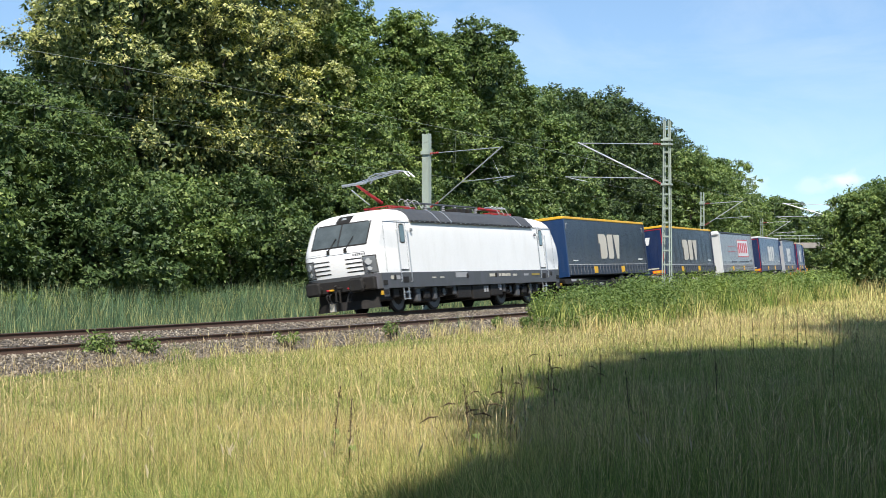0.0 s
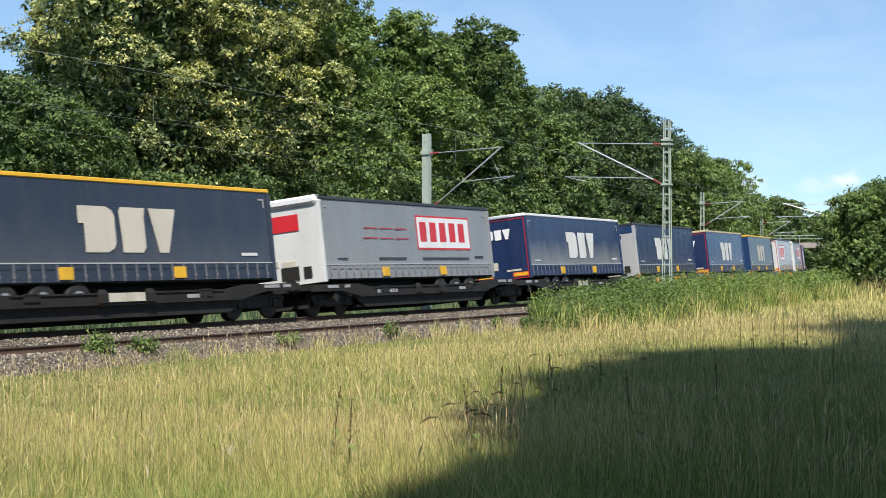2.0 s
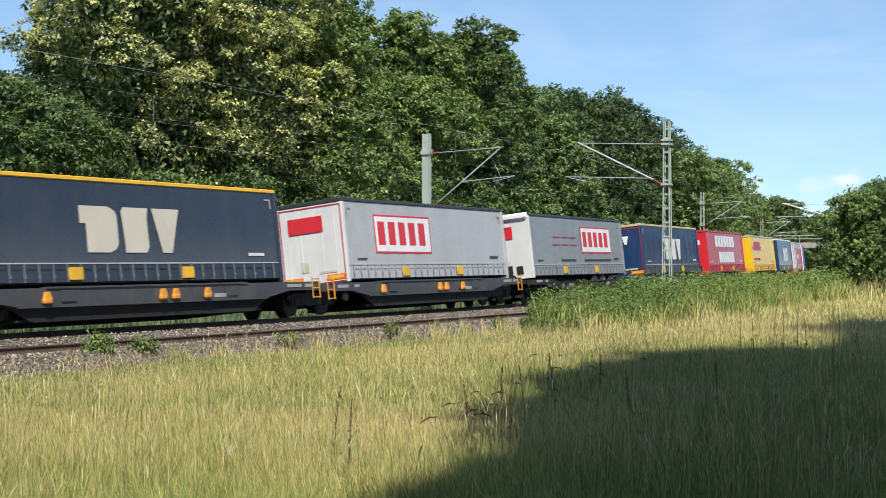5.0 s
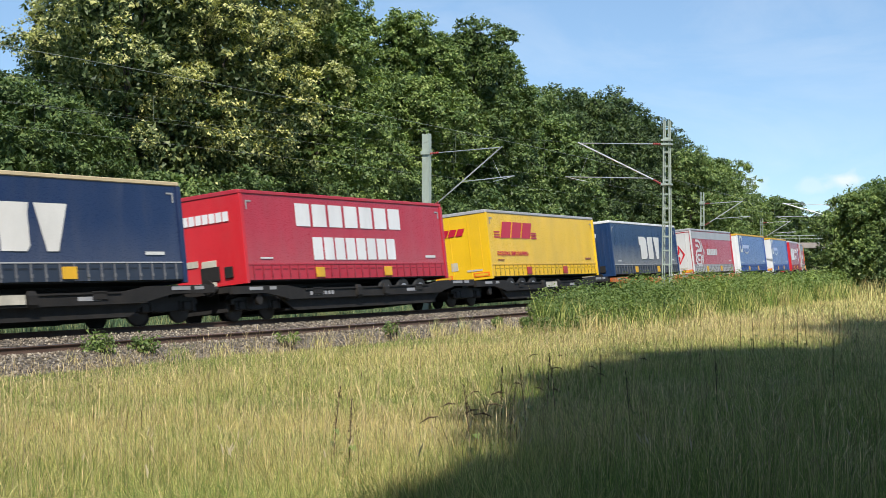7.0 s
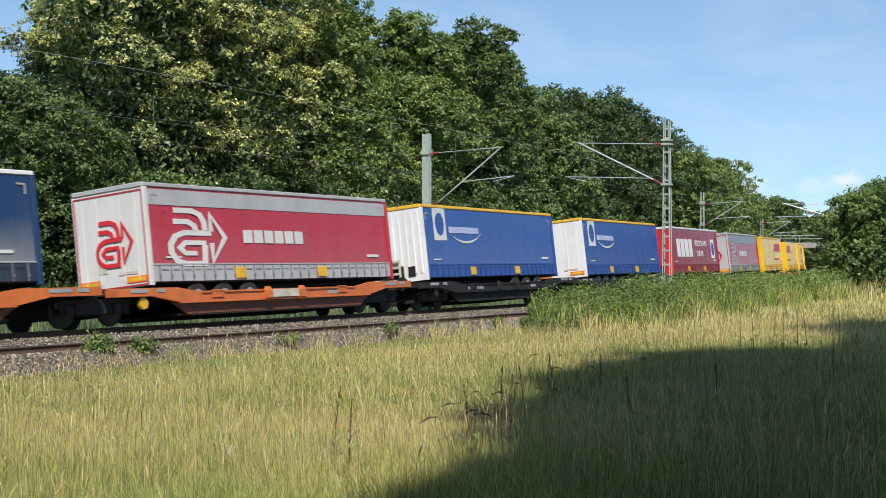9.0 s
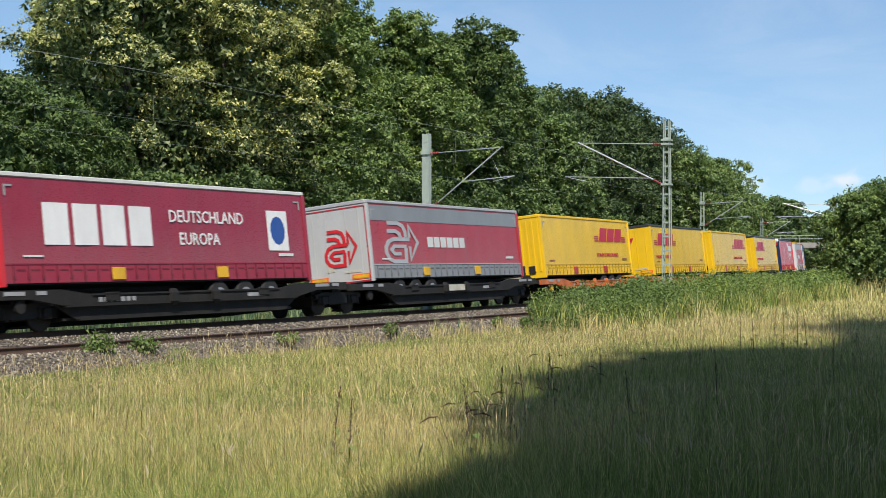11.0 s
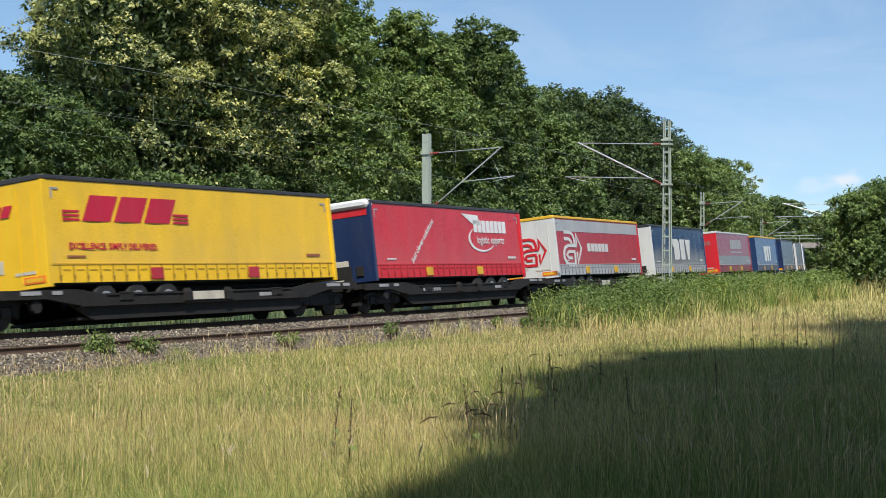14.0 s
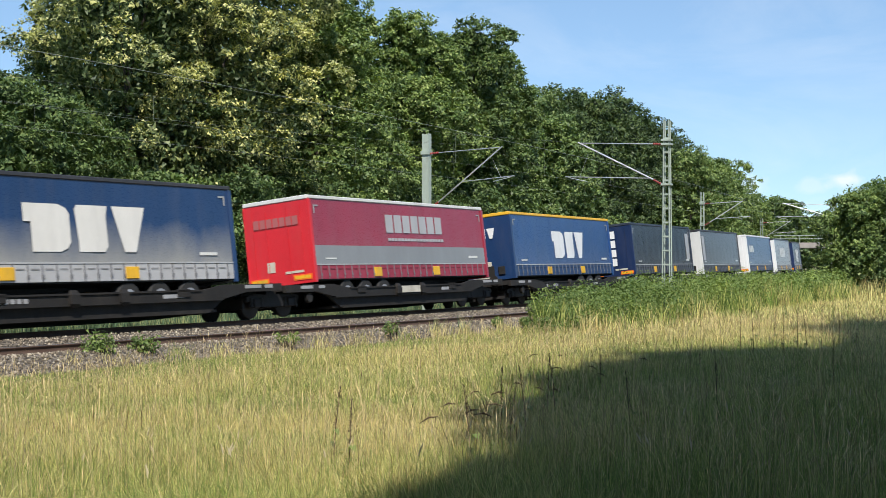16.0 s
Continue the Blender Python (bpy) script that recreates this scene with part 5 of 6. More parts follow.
def wagon_half(s0, s1, leading, material, style):
    """One pocket of an articulated wagon, from s0 to s1, with its bogies."""
    mid = (s0 + s1) / 2
    ob = hull("pocket_wagon", {0: "black pocket wagon with low side beams under the trailers", 1: "orange pocket wagon with low side beams under the trailers", 2: "grey pocket wagon with yellow wheel chocks"}[style], "wagon", "pocket wagons of the train")
    a, b = s0 - mid, s1 - mid
    for sgn in (-1, 1):
        g = Geo()
        # side beam: high over the bogies, dropping to the low pocket between
        xs = [a + 0.1, a + 1.9, a + 3.0, a + 4.2, b - 4.2, b - 3.0, b - 1.9, b - 0.1]
        zt = [1.03, 1.03, 1.03, 0.87, 0.87, 1.03, 1.03, 1.03] if style != 2 else [1.07] * 8
        zb = [0.80, 0.80, 0.62, 0.60, 0.60, 0.62, 0.80, 0.80]
        yy = sgn * 1.38
        g.loft([[(x, yy - 0.06, l), (x, yy + 0.06, l), (x, yy + 0.06, t), (x, yy - 0.06, t)] for x, t, l in zip(xs, zt, zb)])
        part("side_beam", g, material, ob)
        g = Geo()
        top = 0.87 if style != 2 else 1.07
        g.box(a + 4.1, b - 4.1, yy - 0.10, yy + 0.10, top - 0.02, top + 0.03)
        g.box(a + 3.1, b - 3.1, yy - 0.09, yy + 0.09, 0.57, 0.61)
        part("beam_flange", g, material, ob)
        g = Geo()
        yl = sgn * 1.27
        g.loft([[(x, yl - 0.04, l), (x, yl + 0.04, l), (x, yl + 0.04, 0.8), (x, yl - 0.04, 0.8)] for x, l in ((a + 2.7, 0.74), (a + 3.6, 0.25), (b - 3.6, 0.25), (b - 2.7, 0.74))])
        part("pocket_side", g, M_POCKET if style == 1 else M_BLACK, ob)
        g = Geo()
        g.box(a + 3.7, b - 3.7, yl - 0.07, yl + 0.07, 0.22, 0.27)
        part("pocket_flange", g, M_BLACK, ob)
        if sgn < 0:
            if style == 2:
                for x in (-4.3, 0.2, 0.75, 2.2):
                    g = Geo()
                    g.box(x - 0.14, x + 0.14, yy - 0.2, yy - 0.07, 0.66, 0.80, c=0.03)
                    g.loft([[(x - 0.10, yq, 0.78), (x + 0.16, yq, 0.78), (x + 0.08, yq, 0.97), (x - 0.02, yq, 0.97)] for yq in (yy - 0.18, yy - 0.08)])
                    part("wheel_chock", g, M_CHOCK, ob, "yellow-orange wheel chock")
                for x in (a + 0.45, b - 0.45):
                    g = Geo()
                    for xx in (x - 0.2, x + 0.2):
                        g.tube([(xx, yy - 0.12, 0.52), (xx, yy - 0.12, 1.22)], 0.022, 5)
                    for zz in (0.55, 0.85, 1.15):
                        g.tube([(x - 0.2, yy - 0.12, zz), (x + 0.2, yy - 0.12, zz)], 0.022, 5)
                    part("step_ladder", g, M_CHOCK, ob, "yellow tubular step ladder")
            else:
                if not leading:
                    g = Geo()
                    g.box(-0.72, 0.72, yy - 0.13, yy - 0.1, 0.64, 0.88)
                    part("data_plate", g, M_PLATE, ob, "white data plate")
                else:
                    for q in range(7):
                        g = Geo()
                        g.box(-4.0 + q * 0.22, -3.85 + q * 0.22, yy - 0.068, yy - 0.061, 0.68, 0.80)
                        part("marking", g, M_STRAP, ob)
                for x in (-0.95, 0.95):
                    g = Geo()
                    g.loft([[(x - w, yy - d, z), (x + w, yy - d, z), (x + w, yy - 0.06, z), (x - w, yy - 0.06, z)] for z, w, d in ((0.52, 0.09, 0.10), (0.62, 0.16, 0.17), (0.86, 0.16, 0.17), (0.98, 0.10, 0.12))])
                    part("bracket", g, material, ob)
            for x in (a + 4.6, b - 5.2):
                part("notch_plate", Geo().box(x, x + 0.55, yy - 0.10, yy - 0.058, 0.70, 0.93 if style != 2 else 1.0, c=0.01), material, ob)
            g = Geo()
            for x, w in ((a + 1.0, 0.7), (a + 2.1, 0.35), (b - 2.0, 0.8), (b - 1.0, 0.4), (2.6, 0.9)):
                g.box(x, x + w, yy - 0.075, yy - 0.062, 0.9, 1.0) if abs(x) > 4 else g.box(x, x + w, yy - 0.068, yy - 0.061, 0.68, 0.79)
            tagged(part("marking", g, M_STRAP, ob), kind="stuff")
    g = Geo()
    for x0, x1 in ((a + 0.1, a + 2.7), (b - 2.7, b - 0.1)):
        g.box(x0, x1, -1.3, 1.3, 0.86, 1.04)
    g.box(a + 3.2, b - 3.2, -1.22, 1.22, 0.24, 0.32)
    part("floor_plate", g, M_BLACK, ob)
    cast = surface("bogie_cast", (0.014, 0.013, 0.013), 0.75, amount=0.3, dirt=(0.045, 0.037, 0.03), dirt_amount=0.3) if "bogie" not in PAINTS else PAINTS["bogie"]
    PAINTS["bogie"] = cast
    spots = ([a + 1.9] if leading else []) + [b - 0.1 if leading else b - 1.9]
    for x in spots:
        g = Geo()
        for yy in (-1.0, 1.0):
            g.loft([[(xx, yy - 0.07, lo), (xx, yy + 0.07, lo), (xx, yy + 0.07, hi), (xx, yy - 0.07, hi)] for xx, lo, hi in ((x - 1.4, 0.52, 0.66), (x - 0.9, 0.48, 0.74), (x - 0.45, 0.34, 0.72), (x + 0.45, 0.34, 0.72), (x + 0.9, 0.48, 0.74), (x + 1.4, 0.52, 0.66))])
            for dx in (-0.9, 0.9):
                g.box(x + dx - 0.17, x + dx + 0.17, yy - 0.13, yy + 0.1, 0.32, 0.6, c=0.03)
                for ds in (-0.27, 0.27):
                    g.tube([(x + dx + ds, yy - 0.04, 0.34), (x + dx + ds, yy - 0.04, 0.62)], 0.075, 8)
        for dx in (-1.42, -0.38, 0.38, 1.42):
            g.box(x + dx - 0.05, x + dx + 0.05, -0.95, 0.95, 0.3, 0.62)
        g.box(x - 0.25, x + 0.25, -1.0, 1.0, 0.32, 0.84)
        g.box(x - 1.35, x + 1.35, -0.6, 0.6, 0.62, 0.86)
        bog = part("bogie", g, cast, ob)
        for dx in (-0.9, 0.9):
            for sgn in (-1, 1):
                g = Geo()
                g.disc(x + dx, sgn * 0.75 - 0.065, sgn * 0.75 + 0.065, 0.46, 0.46, 20)
                part("wheel", g, M_WHEEL, bog, smooth_faces=True)
    for x in ([a - 0.0] if leading else [b]):
        d = -1 if leading else 1
        for yy in (-0.875, 0.875):
            g = Geo()
            g.tube([(x - d * 0.1, yy, 1.0), (x + d * 0.25, yy, 1.0)], 0.09, 8)
            g.tube([(x + d * 0.25, yy, 1.0), (x + d * 0.30, yy, 1.0)], 0.22, 12)
            part("buffer", g, M_BLACK, ob)
    g = Geo()
    g.tube([(a + 1.6, -1.25, 0.62), (a + 1.6, -1.37, 0.62)], 0.17, 12)
    part("hand_brake_wheel", g, M_YELLOW if style == 1 else M_BLACK, ob)
    MOVING.append((ob, mid))


DSVW = (0.74, 0.72, 0.68)
FRONTS = [30.85, 48.47, 64.88, 82.55, 99.1, 116.94, 133.34, 150.9, 167.4, 184.95, 201.38, 219.2, 235.54, 253.22, 269.51, 287.25, 304.0, 321.6, 337.9, 355.9, 372.21, 390.1,
          406.35, 424.17, 440.44, 458.3, 474.8, 492.47, 508.98, 526.6, 543.0, 560.7]


def build_train():
    n = len(FRONTS)
    styles = {6: 1, 9: 1, 2: 2, 3: 2}
    for k in range(n // 2):
        f0, f1 = FRONTS[2 * k], FRONTS[2 * k + 1]
        joint = (f0 + LEN + f1) / 2
        st = styles.get(k, 0)
        mat = (M_BLACK, M_ORANGE, M_GREYFRAME)[st]
        wagon_half(f0 - 1.1, joint, True, mat, st)
        wagon_half(joint, f1 + LEN + 1.1, False, mat, st)
    big = lambda x0, x1, col=DSVW: ("trio", x0, x1, 2.0, 3.25, col)
    dhl = lambda x0, x1: [("speed", x0, x1, 2.85, 3.55, LOGORED), ("words", "EXCELLENCE. SIMPLY DELIVERED.", x0 + 0.15, 2.1, 0.24, LOGORED)]
    arc = [("arrow", 0.9, 3.8, 1.65, 3.35, OFFWHITE), ("blocks", 4.6, 8.0, 2.35, 2.75, 6, OFFWHITE, 0.0)]
    specs = [
        dict(curtain=SLATE, end=NAVY2, edge=YELL, skirt=SLATE, rear_first=False, logos=[big(5.2, 8.8, CREAM)], end_logo=("trio", WHITE), label="dark slate-blue curtain trailer with a yellow roof edge"),
        dict(curtain=SLATE, end=NAVY, edge=YELL, skirt=SLATE, rear_first=True, frame_red=True, logos=[big(4.9, 8.9, CREAM)], end_logo=("trio", WHITE), label="navy curtain trailer with a red-bordered rear end"),
        dict(curtain=GREY, end=OFFWHITE, edge=CHAR, skirt=GREY, rear_first=False, cap=WHITE, logos=[("panel", 7.0, 11.6, 2.25, 3.55, RED, WHITE), ("blocks", 2.9, 6.5, 2.62, 2.66, 3, CRIMSON, 0.0), ("blocks", 3.0, 6.4, 2.98, 3.02, 3, CRIMSON, 0.0), ("blocks", 3.9, 6.0, 1.86, 1.95, 11, CHAR, 0.0), ("blocks", 7.3, 11.4, 1.86, 1.95, 21, CHAR, 0.0)], end_logo=("panel", RED), label="grey curtain trailer with a white and red panel"),
        dict(curtain=NAVY, end=NAVY, edge=WHITE, skirt=NAVY, rear_first=True, frame_red=True, low_grey=0.75, logos=[big(5.2, 9.3)], end_logo=("trio", WHITE), label="navy curtain trailer with a white roof edge"),
        dict(curtain=NAVY, end=LGREY, edge=CHAR, skirt=SLATE, rear_first=False, end_band=NAVY2, logos=[big(4.2, 8.2)], end_logo=("trio", NAVY), label="navy curtain trailer with a light grey front wall"),
        dict(curtain=NAVY2, end=NAVY, edge=BEIGE, skirt=NAVY, rear_first=True, frame_red=True, logos=[big(4.8, 8.9)], end_logo=("trio", WHITE), label="blue curtain trailer with a beige roof edge"),
        dict(curtain=SLATE, end=NAVY2, edge=YELL, skirt=SLATE, rear_first=False, logos=[big(4.6, 8.7, CREAM)], end_logo=("trio", WHITE), label="slate curtain trailer with a yellow roof edge"),
        dict(curtain=LGREY, end=OFFWHITE, edge=CHAR, skirt=LGREY, rear_first=True, frame_red=True, logos=[("panel", 2.2, 6.6, 2.1, 3.5, RED, WHITE)], end_logo=("panel", RED), label="light grey curtain trailer with a red-marked white panel"),
        dict(curtain=GREY, end=OFFWHITE, edge=CHAR, skirt=GREY, rear_first=False, cap=WHITE, logos=[("panel", 7.0, 11.6, 2.25, 3.55, RED, WHITE), ("blocks", 2.9, 6.5, 2.62, 2.66, 3, CRIMSON, 0.0), ("blocks", 3.0, 6.4, 2.98, 3.02, 3, CRIMSON, 0.0), ("blocks", 3.9, 6.0, 1.86, 1.95, 11, CHAR, 0.0), ("blocks", 7.3, 11.4, 1.86, 1.95, 21, CHAR, 0.0)], end_logo=("panel", RED), label="mid-grey curtain trailer with a white panel"),
        dict(curtain=NAVY, end=NAVY2, edge=BEIGE, skirt=SLATE, rear_first=True, frame_red=True, logos=[big(4.9, 9.0)], end_logo=("trio", WHITE), label="navy curtain trailer with a beige roof edge and red border"),
        dict(curtain=CRIMSON, end=RED, edge=CRIMSON, skirt=CRIMSON, rear_first=False, logos=[("blocks", 3.1, 10.3, 2.95, 3.7, 7, WHITE, 0.0), ("blocks", 4.0, 9.7, 1.85, 2.6, 8, WHITE, 0.0)], end_logo=("row", WHITE), strap_col=CRIMSON, label="red curtain trailer with two rows of white blocks"),
        dict(curtain=GOLD, end=GOLD, edge=LGREY, skirt=GOLD, rear_first=True, strap_col=(0.6, 0.34, 0.02), logos=dhl(0.7, 5.6), end_logo=("slant", LOGORED), label="yellow curtain trailer with red slanted marks"),
        dict(curtain=NAVY2, end=NAVY2, edge=WHITE, skirt=SLATE, rear_first=False, ribbed=True, low_grey=0.7, logos=[big(5.3, 9.6)], end_logo=("trio", WHITE), label="blue curtain trailer with a white roof edge and ribbed front"),
        dict(curtain=CRIMSON, end=OFFWHITE, edge=LGREY, skirt=LGREY, rear_first=True, frame_red=True, upper=(LGREY, 3.4, 3.85), logos=arc, end_logo=("arrow", RED), label="red and grey curtain trailer with a white arrow mark"),
        dict(curtain=TIPBLUE, end=WHITE, edge=YELL, skirt=TIPBLUE, rear_first=False, ribbed=True, strap_col=TIPBLUE, logos=[("shield", 1.0, 2.65, 1.1, OFFWHITE, TIPBLUE), ("blocks", 2.35, 5.2, 2.95, 3.2, 14, (0.45, 0.52, 0.75), 0.0), ("arc", 3.9, 5.6, 3.05, 242, 300, 0.09, OFFWHITE)], label="bright blue curtain trailer with a white front wall"),
        dict(curtain=TIPBLUE, end=WHITE, edge=YELL, skirt=TIPBLUE, rear_first=True, strap_col=TIPBLUE, logos=[("shield", 1.0, 2.65, 1.1, OFFWHITE, TIPBLUE), ("blocks", 2.35, 5.2, 2.95, 3.2, 14, (0.45, 0.52, 0.75), 0.0), ("arc", 3.9, 5.6, 3.05, 242, 300, 0.09, OFFWHITE)], label="bright blue curtain trailer with a plain white rear"),
        dict(curtain=MAROON, end=RED, edge=OFFWHITE, skirt=MAROON, rear_first=False, logos=[("blocks", 1.6, 6.0, 2.2, 3.3, 4, WHITE, 0.0), ("words", "DEUTSCHLAND", 6.6, 2.9, 0.5, WHITE), ("words", "EUROPA", 7.0, 2.25, 0.5, WHITE), ("shield", 11.4, 2.1, 1.1, WHITE, TIPBLUE)], strap_col=MAROON, label="maroon curtain trailer with white lettering and a blue badge"),
        dict(curtain=(0.40, 0.032, 0.045), end=(0.5, 0.5, 0.49), edge=LGREY, skirt=GREY, rear_first=True, frame_red=True, upper=(GREY, 3.3, 3.85), logos=[("arrow", 1.1, 3.9, 1.75, 3.3, LGREY), ("blocks", 4.6, 8.0, 2.35, 2.75, 6, OFFWHITE, 0.0)], end_logo=("arrow", RED), label="faded maroon and grey curtain trailer with an arrow mark"),
        dict(curtain=GOLD, end=GOLD, edge=GOLD, skirt=GOLD, rear_first=False, ribbed=True, strap_col=(0.6, 0.34, 0.02), logos=dhl(7.6, 12.8), end_logo=("slant", LOGORED), label="yellow curtain trailer with a ribbed yellow front"),
        dict(curtain=GOLD, end=GOLD, edge=CHAR, skirt=GOLD, rear_first=True, strap_col=(0.6, 0.34, 0.02), logos=dhl(0.7, 5.9), end_logo=("slant", LOGORED), label="yellow curtain trailer with a black roof edge"),
        dict(curtain=GOLD, end=GOLD, edge=GOLD, skirt=GOLD, rear_first=False, ribbed=True, strap_col=(0.6, 0.34, 0.02), logos=dhl(7.6, 12.8), end_logo=("slant", LOGORED), label="yellow curtain trailer with a grey roof edge"),
        dict(curtain=GOLD, end=GOLD, edge=CHAR, skirt=GOLD, rear_first=True, strap_col=(0.6, 0.34, 0.02), logos=dhl(0.7, 5.9), end_logo=("slant", LOGORED), label="yellow curtain trailer with a dark roof edge and plain rear"),
        dict(curtain=RED, end=NAVY, edge=CHAR, skirt=RED, rear_first=False, cap=WHITE, end_band=RED, strap_col=RED, logos=[("words", "just clever solutions", 3.0, 1.75, 0.32, WHITE, 38.0), ("poly", [(7.6, 3.75), (9.2, 3.7), (9.3, 3.3), (8.6, 3.35)], WHITE), ("blocks", 8.7, 12.0, 3.0, 3.5, 8, WHITE, 0.0), ("words", "logistic experts", 8.9, 2.55, 0.45, OFFWHITE), ("arc", 9.4, 2.72, 1.3, 110, 345, 0.22, WHITE, 0.4)], end_logo=None, label="bright red curtain trailer with white lettering and a navy front"),
        dict(curtain=CRIMSON, end=OFFWHITE, edge=YELL, skirt=LGREY, rear_first=True, frame_red=False, upper=(LGREY, 3.3, 3.85), logos=arc, end_logo=("arrow", RED), label="red and grey curtain trailer with a yellow roof edge"),
        dict(curtain=NAVY2, end=OFFWHITE, edge=CHAR, skirt=LGREY, rear_first=False, low_grey=0.95, logos=[big(5.0, 9.6)], end_logo=("trio", NAVY), label="blue curtain trailer turning grey towards the bottom, with a white front"),
        dict(curtain=MAROON, end=RED, edge=OFFWHITE, skirt=MAROON, rear_first=True, lower=(GREY, 1.73, 2.35), logos=[("blocks", 5.2, 9.8, 2.85, 3.5, 7, LGREY, 0.0), ("blocks", 5.3, 9.8, 2.55, 2.65, 18, LGREY, 0.0)], end_logo=("row", (0.4, 0.12, 0.12)), label="maroon curtain trailer with grey blocks and a red rear"),
        dict(curtain=BLUE, end=NAVY2, edge=YELL, skirt=NAVY2, rear_first=False, logos=[big(5.0, 9.4, WHITE)], end_logo=("trio", WHITE), label="blue curtain trailer with an amber roof edge"),
        dict(curtain=SLATE, end=NAVY, edge=SLATE, skirt=SLATE, rear_first=True, logos=[("blocks", 12.2, 13.2, 2.0, 3.6, 1, LGREY, 0.0)], end_logo=("column", WHITE), label="dark slate curtain trailer with white marks on its end"),
        dict(curtain=(0.07, 0.075, 0.085), end=OFFWHITE, edge=CHAR, skirt=SLATE, rear_first=False, logos=[("blocks", 0.6, 1.4, 2.0, 3.6, 1, LGREY, 0.0)], label="charcoal curtain trailer with a white front wall"),
        dict(curtain=NAVY2, end=WHITE, edge=WHITE, skirt=NAVY2, rear_first=True, logos=[("blocks", 1.2, 3.5, 2.7, 3.2, 3, OFFWHITE, 0.0)], label="blue curtain trailer with a white end"),
        dict(curtain=GREY, end=WHITE, edge=CHAR, skirt=GREY, rear_first=False, logos=[("blocks", 4.5, 9, 2.4, 3.2, 4, OFFWHITE, 0.0)], label="grey curtain trailer with a white end wall"),
        dict(curtain=SLATE, end=NAVY, edge=CHAR, skirt=SLATE, rear_first=True, logos=[big(5, 9)], label="slate curtain trailer at the tail of the train"),
    ]
    for i, (s, sp) in enumerate(zip(FRONTS, specs)):
        ob = trailer(i, s + LEN / 2, **sp)
        for c in ob.children:
            c.matrix_local = Matrix.Translation((-LEN / 2, 0, 0)) @ c.matrix_local


# ---------------- locomotive ----------------
M_LOCO = surface("loco_white", (0.86, 0.86, 0.85), 0.55, 0.0, grain=50, large=0.6, amount=0.03, bump=0.02, dirt=(0.6, 0.58, 0.54), dirt_amount=0.25)
M_LOCOGREY = surface("loco_dark_grey", (0.075, 0.077, 0.08), 0.5, amount=0.12, dirt=(0.16, 0.14, 0.2), dirt_amount=0.3)
M_ROOF = surface("loco_roof_grey", (0.07, 0.073, 0.078), 0.6, amount=0.2, dirt=(0.14, 0.12, 0.10), dirt_amount=0.4)
M_GLASS = surface("cab_glass", (0.085, 0.10, 0.10), 0.08, 0.0, amount=0.3, bump=0.0, coat=0.5)
M_WIN = surface("door_glass", (0.16, 0.23, 0.25), 0.1, 0.0, amount=0.2, bump=0.0)
M_PANTO = surface("pantograph_red", (0.42, 0.025, 0.025), 0.5, amount=0.2)
M_LAMP = surface("lamp_glass", (0.55, 0.57, 0.58), 0.15, 0.3, amount=0.1)
M_LENS = surface("lamp_housing", (0.16, 0.17, 0.18), 0.2, amount=0.1)
M_WHEELRING = surface("wheel_ring_grey", (0.13, 0.14, 0.15), 0.5, amount=0.15, dirt=(0.12, 0.1, 0.08))
M_CABLE = surface("white_cable", (0.65, 0.65, 0.63), 0.6)

NOSE_Z = [0.84, 1.40, 1.9, 2.2, 2.45, 2.9, 3.25, 3.42, 3.58, 3.7, 3.79, 3.84]
NOSE_X = [-8.86, -8.90, -9.02, -8.98, -8.90, -8.62, -8.40, -8.27, -8.02, -7.6, -7.0, -6.3]
NOSE_W = [1.49, 1.49, 1.49, 1.49, 1.49, 1.48, 1.45, 1.40, 1.30, 1.15, 0.95, 0.6]


def nose(y, z):
    w = float(np.interp(z, NOSE_Z, NOSE_W))
    q = min(abs(y) / w, 1.0)
    return float(np.interp(z, NOSE_Z, NOSE_X)) + 0.10 * q ** 2 + 0.22 * q ** 9


def plan(z, grow=0.0, both=True):
    w = float(np.interp(z, NOSE_Z, NOSE_W)) + grow
    ys = [w * k for k in (-1, -0.97, -0.9, -0.75, -0.5, -0.2, 0.2, 0.5, 0.75, 0.9, 0.97, 1)]
    front = [(nose(y, z) - grow, y, z) for y in ys] + [(-6.1, w, z), (6.1, w, z)]
    return front + [(-x, -y, z) for x, y, z in front]


def patch(y0, y1, z0, z1, eps, end=-1, ny=8, nz=6, skew=0.0):
    """A panel that lies on the curved cab front, eps proud of it."""
    g = Geo()
    rows = []
    for i in range(nz + 1):
        z = z0 + (z1 - z0) * i / nz
        row = []
        for j in range(ny + 1):
            y = y0 + (y1 - y0) * j / ny
            zz = z + skew * (y - y0)
            row.append(((nose(y, zz) - eps) * (-end), y * (-end), zz))
        rows.append(row)
    n = ny + 1
    v = [p for r in rows for p in r]
    inner = [(p[0] - end * (eps + 0.03), p[1], p[2]) for p in v]
    m = len(v)
    f = [(a * n + b, a * n + b + 1, (a + 1) * n + b + 1, (a + 1) * n + b) for a in range(nz) for b in range(ny)]
    rim = [j for j in range(n)] + [i * n + ny for i in range(1, nz + 1)] + [nz * n + j for j in range(ny - 1, -1, -1)] + [i * n for i in range(nz - 1, 0, -1)]
    g.add(v + inner, f + [(a, b, b + m, a + m) for a, b in zip(rim, rim[1:] + rim[:1])])
    return g


